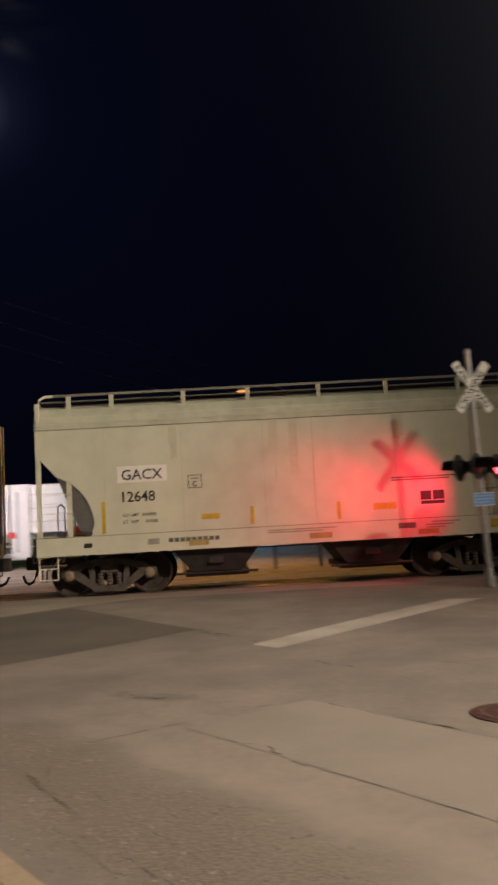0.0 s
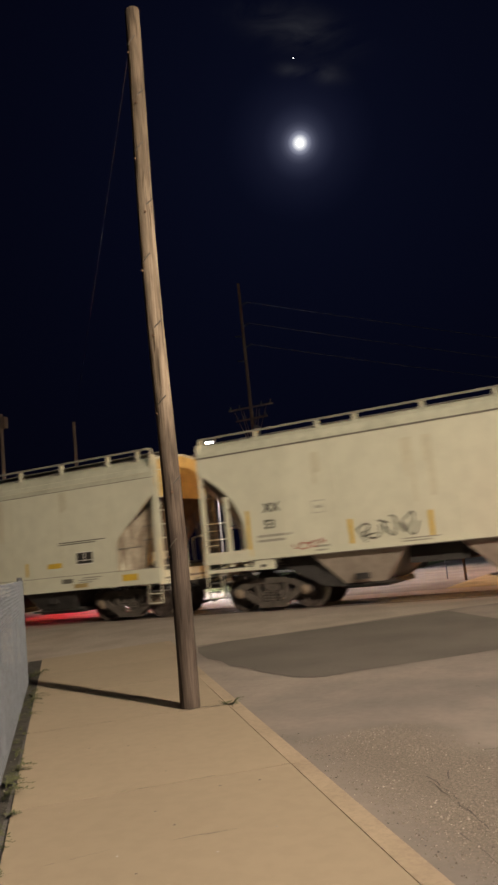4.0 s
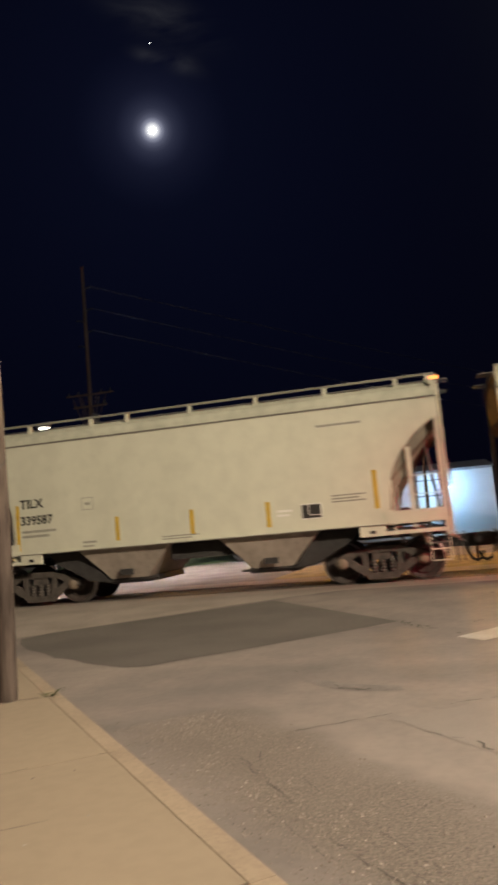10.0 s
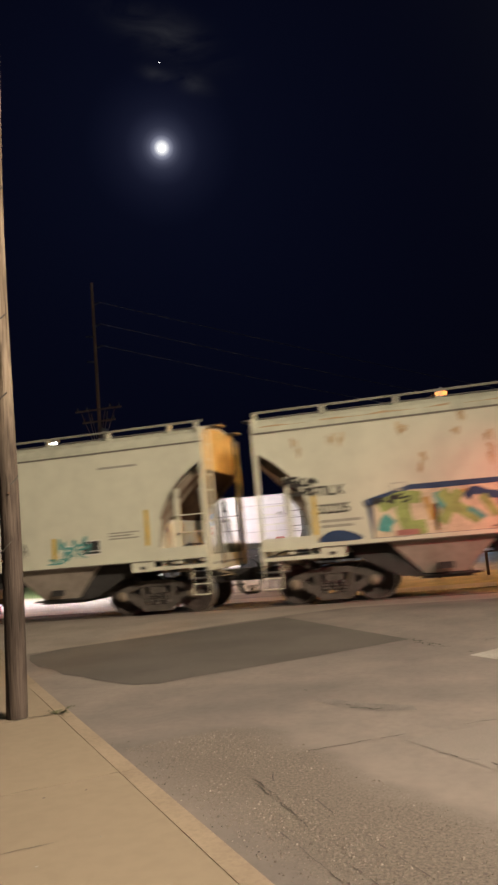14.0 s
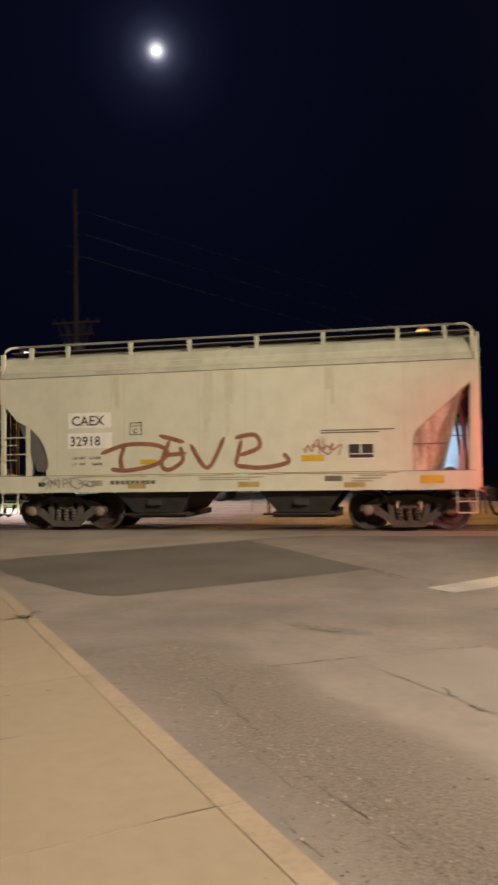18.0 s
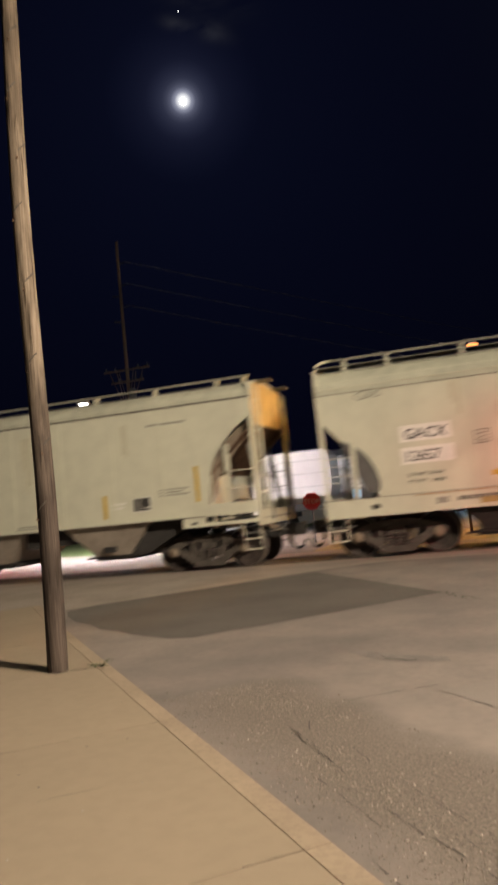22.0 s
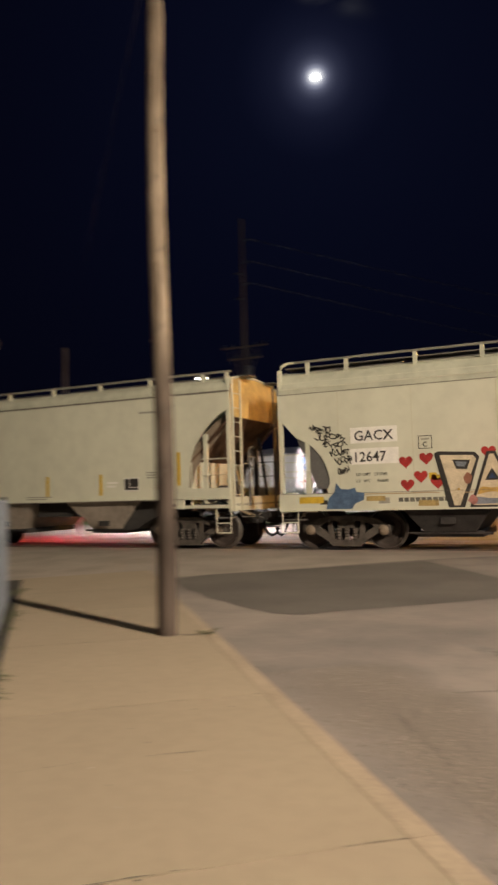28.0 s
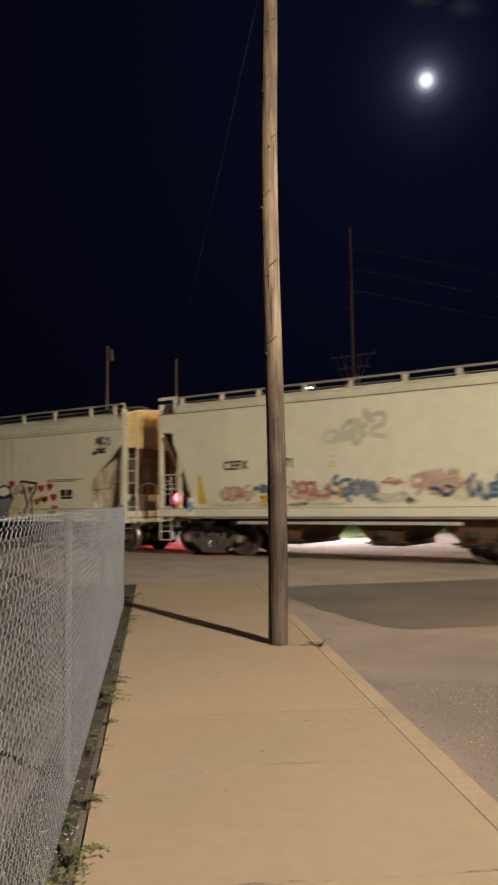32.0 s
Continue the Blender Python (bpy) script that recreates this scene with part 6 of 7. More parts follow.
def long_car(paint, seams, name_label):
    c = thing("hopper_car", pose(0, 70, 0), name_label, "freight car", "freight train")
    side = [(-TH, 3.48), *T_EDGE, (-4.52, 1.27), (4.52, 1.27), *mirror(T_EDGE), (TH, 3.48), (TH, 3.93), (-TH, 3.93)]
    hopper_shell(c, TH, side, 3.93, 1.25, 1.33, paint, 3.28, (4.60, 2.20))
    for s in (-1, 1):
        for e in (-1, 1):
            x0, x1 = sorted((e * 4.40, e * (TH - 0.02)))
            part("end_side_plate", boxes((x0, s * 1.56 - 0.03, 1.31, x1, s * 1.56 + 0.03, 1.53)), paint, c)
            x0, x1 = sorted((e * 4.36, e * (TH - 0.02)))
            part("lower_side_bar", boxes((x0, s * 1.54 - 0.03, 1.03, x1, s * 1.54 + 0.03, 1.11)), paint, c)
            x0, x1 = sorted((e * 3.82, e * 4.38))
            tab = boxes((x0, s * 1.55 - 0.035, 1.02, x1, s * 1.55 + 0.035, 1.249))
            part("jacking_pad", tab, paint, c)
            part("pad_slot", boxes(((x0 + x1) / 2 - 0.06, s * 1.588 - 0.004, 1.08, (x0 + x1) / 2 + 0.06, s * 1.588 + 0.004, 1.15)), M["under"], c)
        part("roof_seam", boxes((-TH + 0.02, s * 1.565 - 0.012, 3.905, TH - 0.02, s * 1.565 + 0.012, 3.945)), M["seam"], c)
        part("bottom_edge", boxes((-4.4, s * 1.603 - 0.004, 1.25, 4.4, s * 1.603 + 0.004, 1.268)), M["seam"], c)
        for x in seams:
            part("panel_rib", boxes((x - 0.03, s * 1.562 - 0.012, 1.35, x + 0.03, s * 1.562 + 0.012, 3.89)), paint, c)
    for s in (-1, 1):
        for e in (-1, 1) if s < 0 else (1,):
            bm = bmesh.new()
            edge = [(-x, z) for x, z in T_EDGE] + [(4.60, 1.62), (4.70, 2.02), (4.90, 2.32), (5.12, 2.62), (5.44, 2.98), (5.68, 3.18), (5.68, 3.44)]
            prism(bm, [(e * x, z) for x, z in edge], s * 1.52 - 0.012, s * 1.52 + 0.012)
            for v in bm.verts:
                v.co.y -= s * 0.25 * max(0.0, abs(v.co.x) - 4.52)
            part("gusset_plate", bm, M["gusset"], c, "brown curved gusset beside the end slope")
    for x in (-1.75, 1.75):
        outlet(c, x, 1.15, 0.46, 1.25, 0.52, M["outlet"], 0.56)
    part("bay_divider", boxes((-0.66, -1.2, 0.86, 0.66, 1.2, 1.24)), M["under"], c)
    for e in (-1, 1):
        # end hopper slope; the dark of its shadow side is put into the colour
        bm = bmesh.new()
        prism(bm, [(e * 2.88, 1.24), (e * 3.84, 1.24), (e * 3.62, 0.98), (e * 2.72, 0.50), (e * 2.24, 0.46)], -1.25, 1.25)
        part("bolster_web", bm, M["under"], c)
    roof_gear(c, TH, 4.46, 1.42, paint, [-5.65, -4.06, -2.41, -1.47, 0.12, 1.72, 3.32, 4.90, 5.58])
    end_gear(c, -1, TH, 1.05, paint, False)
    end_gear(c, 1, TH, 1.05, paint, True)
    brake_gear(c, 1, TH, 1.05)
    for x in (-4.2, 4.2):
        bogie(c, x)
    return c


L_EDGE = [(-5.22, 3.42), (-5.20, 3.12), (-5.02, 2.83), (-4.57, 1.66), (-4.57, 1.28)]


def tail_car():
    """Older hopper: straight slanted end openings, flanged sill, three rusty outlets."""
    c = thing("hopper_car", pose(0, 80, 0), "weathered beige hopper car with faded coloured tags", "freight car", "freight train")
    p = M["paint"]
    side = [(-TH, 3.50), *L_EDGE, (4.57, 1.28), *mirror(L_EDGE)[1:], (TH, 3.50), (TH, 3.98), (-TH, 3.98)]
    hopper_shell(c, TH, side, 3.98, 1.08, 1.30, p, 3.40, (4.59, 1.66), 0.62, 0.40)
    for s in (-1, 1):
        part("roof_seam", boxes((-TH + 0.02, s * 1.565 - 0.010, 3.965, TH - 0.02, s * 1.565 + 0.010, 3.99)), M["seam"], c)
        part("sill_flange", boxes((-4.6, min(s * 1.50, s * 1.66), 1.02, 4.6, max(s * 1.50, s * 1.66), 1.075)), M["seam"], c)
        part("lower_rail", boxes((-3.0, min(s * 1.50, s * 1.56), 0.88, 3.0, max(s * 1.50, s * 1.56), 0.96)), M["paint_grey"], c)
        part("sill_edge", boxes((-TH + 0.05, s * 1.603 - 0.004, 1.285, TH - 0.05, s * 1.603 + 0.004, 1.298)), M["seam"], c)
        for e in (-1, 1):
            x0, x1 = sorted((e * (TH - 0.60), e * TH))
            part("end_frame", boxes((x0, min(s * 1.50, s * 1.56), 4.40, x1, max(s * 1.50, s * 1.56), 4.48), (x0 if e > 0 else x1 - 0.06, min(s * 1.50, s * 1.56), 4.0, x0 + 0.06 if e > 0 else x1, max(s * 1.50, s * 1.56), 4.39)), p, c)
            bm = bmesh.new()
            bar(bm, (e * (TH - 0.15), s * 1.50, 1.3), (e * (TH - 0.15), s * 1.50, 2.2), 0.016, 6)
            bar(bm, (e * (TH - 0.40), s * 1.50, 1.3), (e * (TH - 0.40), s * 1.50, 2.2), 0.016, 6)
            part("grab_rail", bm, p, c)
    for x in (-1.75, 1.04, 3.2):
        outlet(c, x, 0.82, 0.34, 1.02, 0.48, M["slope"], 0.42)
    roof_gear(c, TH, 4.48, 1.42, p, [-5.0, -3.6, -2.4, -1.0, 0.3, 1.7, 3.0, 4.3, 5.4])
    end_gear(c, -1, TH, 1.05, p, False)
    end_gear(c, 1, TH, 1.05, p, True)
    brake_gear(c, 1, TH, 1.05)
    for x in (-4.2, 4.2):
        bogie(c, x)
    return c


# ---------- writing and paint on the sides ----------
W = -SY - 0.0175     # plane of the painted marks


def text_on(car, body, x, z, size, material, label="", bold=0.004, wide=1.0, y=W):
    return letters("lettering", body, size, pose(x, y, z, 90), material, car, label, bold, "LEFT", wide)


def slabmark(car, name, x0, z0, x1, z1, material, y=W, label=""):
    return part(name, boxes((x0, y, z0, x1, y + 0.005, z1)), material, car, label)


def small_print(car, x, z, rows, w, h, material=None, y=W):
    for k in range(rows):
        slabmark(car, "text_bar", x, z - k * h * 1.9, x + w * (1.0 if k % 2 == 0 else 0.8), z - k * h * 1.9 + h, material or M["greyink"], y)


def short_marks(car, code, number, panels, limits):
    L = -GH
    if panels:
        slabmark(car, "stencil_panel", L + 1.78, 2.44, L + 2.86, 2.80, M["whitepanel"], W + 0.002)
        if panels > 1:
            slabmark(car, "stencil_panel", L + 1.76, 1.96, L + 2.88, 2.32, M["whitepanel"], W + 0.002)
    text_on(car, code, L + 1.86, 2.50, 0.32, M["black"], "black reporting letters", 0.004)
    text_on(car, number, L + 1.82, 2.02, 0.32, M["black"], "black car number", 0.004, 0.97)
    text_on(car, limits[0], L + 1.88, 1.70, 0.095, M["black"], "small black load figures", 0.001, 1.1)
    text_on(car, limits[1], L + 1.88, 1.55, 0.095, M["black"], "small black load figures", 0.001, 1.1)
    for a in ((3.32, 2.52, 3.62, 2.535), (3.32, 2.245, 3.62, 2.26), (3.32, 2.26, 3.335, 2.52), (3.605, 2.26, 3.62, 2.52)):
        slabmark(car, "plate_frame", L + a[0], a[1], L + a[2], a[3], M["black"])
    text_on(car, "C", L + 3.41, 2.29, 0.15, M["black"])
    slabmark(car, "text_bar", L + 3.38, 2.44, L + 3.56, 2.475, M["greyink"])
    slabmark(car, "yellow_plate", L + 3.58, 1.56, L + 3.98, 1.67, M["yellow"])
    slabmark(car, "yellow_plate", L + 7.35, 1.56, L + 7.85, 1.70, M["yellow"])
    small_print(car, L + 7.78, 2.22, 2, 1.6, 0.028, M["darkink"])
    slabmark(car, "data_panel", L + 8.40, 1.62, L + 8.92, 1.92, M["black"])
    for a in ((8.38, 1.60, 8.94, 1.62), (8.38, 1.92, 8.94, 1.94), (8.64, 1.72, 8.67, 1.92), (8.40, 1.70, 8.92, 1.715)):
        slabmark(car, "data_panel_line", L + a[0], a[1], L + a[2], a[3], M["whitepanel"], W - 0.002)
    # lines of print on the sill; lettering of the maker is left as plain bars
    y = -1.6065
    for k in range(9):
        slabmark(car, "text_bar", L + 2.85 + k * 0.125, 1.10, L + 2.95 + k * 0.125, 1.19, M["darkink"], y)
    slabmark(car, "makers_mark", L + 2.40, 1.07, L + 2.65, 1.20, M["greyink"], y)
    small_print(car, L + 5.0, 1.22, 2, 1.5, 0.025, None, y)
    small_print(car, L + 8.6, 1.22, 2, 0.6, 0.03, None, y)
    slabmark(car, "black_spot", L + 1.02, 1.07, L + 1.11, 1.17, M["black"], y)
    slabmark(car, "yellow_plate", L + 9.9, 1.05, L + 10.4, 1.22, M["yellow"], y)
    for x0, x1, z0, z1 in ((3.29, 3.72, 1.00, 1.13), (5.91, 6.40, 1.01, 1.13), (8.28, 8.74, 0.98, 1.09)):
        slabmark(car, "ochre_plate", L + x0, z0, L + x1, z1, M["ochreplate"], y)
    slabmark(car, "dark_plate", L + 7.86, 1.12, L + 8.24, 1.24, M["darkink"], y)
    small_print(car, L + 8.45, 1.16, 2, 0.55, 0.03, M["greyink"], y)
    if panels > 1:
        rr = random.Random(len(car.name) + panels)
        strokes(car, "rust_line", [[(x0 + q * 0.30, 1.292 + rr.uniform(-0.016, 0.010)) for q in range(7)] for x0 in (-3.6, -1.5, 0.6, 2.1)], 0.022, M["rustfade"], "thin rust line along the sill", y + 0.002)
    slabmark(car, "yellow_strip", L + 1.42, 1.36, L + 1.50, 2.05, M["yellow"]) if panels < 2 else None
    for x in (4.65, 6.55):
        if panels < 2:
            slabmark(car, "yellow_strip", L + x, 1.40, L + x + 0.08, 1.78, M["yellow"])
    bm = bmesh.new()
    lathe(bm, [(y - 0.004, 0.055), (y + 0.004, 0.055)], "y", 12, (L + 1.15, 0, 1.12))
    part("inspection_spot", bm, M["black"], car)


def long_marks(car, code, number, cx=1.38):
    L = -TH
    text_on(car, code, L + cx, 2.38, 0.30, M["black"], "black reporting letters", 0.008)
    text_on(car, number, L + cx, 1.98, 0.30, M["black"], "black car number", 0.008, 0.95)
    small_print(car, L + cx + 0.03, 1.78, 2, 0.9, 0.06)
    for a in ((3.02, 2.49, 3.32, 2.505), (3.02, 2.21, 3.32, 2.225), (3.02, 2.22, 3.035, 2.50), (3.305, 2.22, 3.32, 2.50)):
        slabmark(car, "plate_frame", L + a[0], a[1], L + a[2], a[3], M["greyink"])
    slabmark(car, "text_bar", L + 3.10, 2.32, L + 3.24, 2.39, M["greyink"])
    slabmark(car, "yellow_strip", L + 1.26, 1.36, L + 1.35, 2.46, M["yellow"])
    slabmark(car, "yellow_strip", L + 9.92, 1.62, L + 10.02, 2.46, M["yellow"])
    for x in (3.85, 5.70, 7.50):
        slabmark(car, "yellow_strip", L + x, 1.42, L + x + 0.10, 1.98, M["yellow"])
    small_print(car, L + 5.0, 1.40, 2, 0.9, 0.03)
    small_print(car, L + 3.0, 1.42, 2, 0.35, 0.05)
    small_print(car, L + 7.75, 1.72, 2, 0.35, 0.05, M["whitepanel"])
    slabmark(car, "data_panel", L + 8.32, 1.54, L + 8.74, 1.84, M["black"])
    for a in ((8.30, 1.52, 8.76, 1.54), (8.30, 1.84, 8.76, 1.86), (8.30, 1.54, 8.32, 1.84), (8.74, 1.54, 8.76, 1.84), (8.46, 1.60, 8.48, 1.84), (8.46, 1.60, 8.74, 1.615)):
        slabmark(car, "data_panel_line", L + a[0], a[1], L + a[2], a[3], M["whitepanel"], W - 0.002)
    small_print(car, L + 9.0, 1.96, 3, 0.75, 0.035)
    small_print(car, L + 8.8, 3.52, 1, 1.0, 0.05)


def strokes(car, name, lines, w, material, label="", y=W):
    top = None
    for k, pts in enumerate(lines):
        bm = bmesh.new()
        ribbon(bm, smooth_line(pts, 5), w, y - 0.0004 * (k % 7))
        if top:
            part("stroke", bm, material, top)
        else:
            top = part(name, bm, material, car, label)
    return top


def shape(car, name, pts, material, label="", y=W, smooth=0):
    bm = bmesh.new()
    flat(bm, smooth_line([*pts, pts[0]], smooth)[:-1] if smooth else pts, y)
    ob = part(name, bm, material, car, label)
    return ob


def heart(car, x, z, s):
    pts = []
    for k in range(20):
        a = k * math.tau / 20
        pts.append((x + s * (16 * math.sin(a) ** 3) / 17, z + s * (13 * math.cos(a) - 5 * math.cos(2 * a) - 2 * math.cos(3 * a) - math.cos(4 * a)) / 17))
    return shape(car, "painted_heart", pts, M["red"], "red spray-painted heart")


GLYPHS = [
    [[(0, 0), (0.1, 1), (0.5, 0.3), (0.9, 1), (1, 0)]], [[(0.9, 0.85), (0.4, 1), (0.05, 0.6), (0.2, 0.1), (0.9, 0.15)]],
    [[(0.1, 0), (0.15, 1)], [(0.1, 0.95), (0.8, 0.9), (0.85, 0.55), (0.2, 0.5), (0.95, -0.05)]], [[(0.5, 1), (0.1, 0.5), (0.5, 0), (0.95, 0.5), (0.4, 1.05)]],
    [[(0.05, 1), (0.5, 0), (0.9, 1.1)]], [[(0, 0.9), (1, 1)], [(0.5, 0.95), (0.45, 0)]], [[(0.9, 0.9), (0.2, 0.85), (0.3, 0.55), (0.85, 0.45), (0.8, 0.1), (0, 0.05)]],
    [[(0.1, 1), (0.2, 0.1), (0.9, 0.1), (0.9, 0.9)]], [[(0, 0.6), (0.3, 0.9), (0.4, 0.2), (0.7, 0.9), (0.8, 0.2), (1.1, 0.6)]], [[(0.1, 0.1), (0.5, 1), (0.9, 0)], [(0.1, 0.4), (1, 0.45)]],
]


def scribble(car, x, z, w, h, n, material, width, seed, label):
    """Loose unreadable tag strokes inside a box."""
    r = random.Random(seed)
    lines = []
    last = -1
    for k in range(n):
        g = r.choice([q for q in range(len(GLYPHS)) if q != last])
        last = g
        gw, gh, gx, gz = w / n * r.uniform(1.1, 1.8), h * r.uniform(0.6, 1.1), x + w * (k - 0.2) / n, z + h * r.uniform(-0.05, 0.25)
        tilt, flip = r.uniform(-0.9, 0.9), r.choice((-1, 1))
        for st in GLYPHS[g]:
            lines.append([(gx + gw * (0.5 + flip * (p[0] - 0.5) * math.cos(tilt) - (p[1] - 0.5) * math.sin(tilt) + r.uniform(-0.12, 0.12)), gz + gh * (0.5 + flip * (p[0] - 0.5) * math.sin(tilt) + (p[1] - 0.5) * math.cos(tilt) + r.uniform(-0.1, 0.1))) for p in st])
    return strokes(car, "tag", lines, width, material, label)


short = short_car()
long_a = long_car(M["paint"], (), "beige smooth-sided covered hopper car")
long_b = long_car(M["paint"], (-3.4, -2.1, -0.7, 0.7, 2.1, 3.4), "beige ribbed covered hopper car")
# place on the train at the start, in metres along the track
TRAIN = [
    ("A0", short, -11.55, "short beige covered hopper car leading the others"),
    ("A", short, 1.24, "short beige covered hopper car with white stencil panel"),
    ("B", long_b, 13.83, "ribbed beige covered hopper car with black tags"),
    ("C", long_a, 26.40, "smooth beige covered hopper car with a black tag"),
    ("D", long_a, 39.0, "clean smooth beige covered hopper car"),
    ("E", long_a, 51.70, "smooth beige covered hopper car with green and grey tags"),
    ("F", long_a, 64.35, "rust-stained beige hopper car with a large green and blue mural"),
    ("G", short, 76.94, "short beige hopper car with a rust-red tag"),
    ("H", long_b, 89.48, "ribbed beige covered hopper car"),
    ("I", short, 102.26, "short beige hopper car with two white stencil panels"),
    ("J", long_a, 114.66, "smooth beige covered hopper car"),
    ("K", short, 127.22, "short beige hopper car with painted hearts and a mural"),
    ("L", tail_car(), 139.84, "weathered beige hopper car with faded coloured tags"),
    ("M", long_a, 152.50, "smooth beige covered hopper car at the tail"),
]


def start_pose(x):
    return pose(x, TY, TZ)


CARS = {}
used = set()
for key, proto, x, label in TRAIN:
    if id(proto) in used:
        c = copy_thing(proto, start_pose(x))
    else:
        c = proto
        c.matrix_basis = start_pose(x)
        used.add(id(proto))
    CARS[key] = (c, x)
# marks come after all copies, so that each car has its own
for key, proto, x, label in TRAIN:
    tagged(CARS[key][0], label)


def car(k):
    return CARS[k][0]


short_marks(car("A0"), "GACX", "12651", 1, ("LD LMT  231800", "LT  WT     54200"))
short_marks(car("A"), "GACX", "12648", 1, ("LD LMT  231800", "LT  WT     54200"))
short_marks(car("G"), "CAEX", "32918", 2, ("LD LMT  231600", "LT  WT     54400"))
short_marks(car("I"), "GACX", "12657", 2, ("LD LMT  231700", "LT  WT     54300"))
short_marks(car("K"), "GACX", "12647", 2, ("LD LMT  231700", "LT  WT     54300"))
long_marks(car("B"), "   XX", "   53", 1.5)
long_marks(car("C"), "TILX", "339586")
long_marks(car("D"), "TILX", "339587")
long_marks(car("E"), "SOXX", "32584")
long_marks(car("F"), "TILX", "32225")
long_marks(car("H"), "DSIX", "11317")
long_marks(car("J"), "TILX", "33958")
long_marks(car("M"), "TILX", "33958")

# car B: black scrawls
scribble(car("B"), -1.6, 1.45, 1.3, 0.5, 6, M["black"], 0.035, 21, "black spray-paint scrawl")
scribble(car("B"), 1.5, 1.35, 0.7, 0.3, 5, M["black"], 0.03, 22, "small black spray-paint scrawl")
scribble(car("B"), -3.3, 1.42, 0.8, 0.18, 5, M["fadedpink"], 0.03, 23, "small red scrawl")
# car C: wide black tag
scribble(car("C"), -2.35, 1.98, 2.45, 0.52, 7, M["black"], 0.075, 31, "wide black spray-paint tag")
scribble(car("C"), -1.45, 1.72, 1.5, 0.26, 6, M["black"], 0.07, 34, "lower row of the black tag")
scribble(car("C"), 0.10, 2.0, 0.5, 0.26, 3, M["black"], 0.05, 32, "small black spray-paint tag")
scribble(car("C"), 0.80, 1.76, 1.1, 0.22, 6, M["black"], 0.05, 33, "small black spray-paint tag")
strokes(car("C"), "tag_underline", [[(0.9, 1.66), (1.4, 1.69), (2.0, 1.67)]], 0.025, M["black"])
shape(car("C"), "yellow_splash", [(-0.16, 2.0), (-0.02, 1.75), (0.06, 1.62), (-0.02, 1.45), (-0.12, 1.6), (-0.28, 1.7)], M["yellow"], "yellow paint splash", W - 0.004, 3)
# car E: pale tags
scribble(car("E"), -2.2, 1.45, 1.0, 0.42, 6, M["greytag"], 0.05, 41, "grey spray-paint tag")
scribble(car("E"), 0.1, 1.55, 1.0, 0.30, 6, M["greytag"], 0.05, 42, "grey spray-paint tag")
scribble(car("E"), 1.95, 1.50, 0.8, 0.34, 5, M["teal"], 0.045, 43, "green spray-paint tag")
scribble(car("E"), 1.7, 1.36, 0.5, 0.16, 4, M["teal"], 0.035, 44, "green spray-paint tag")


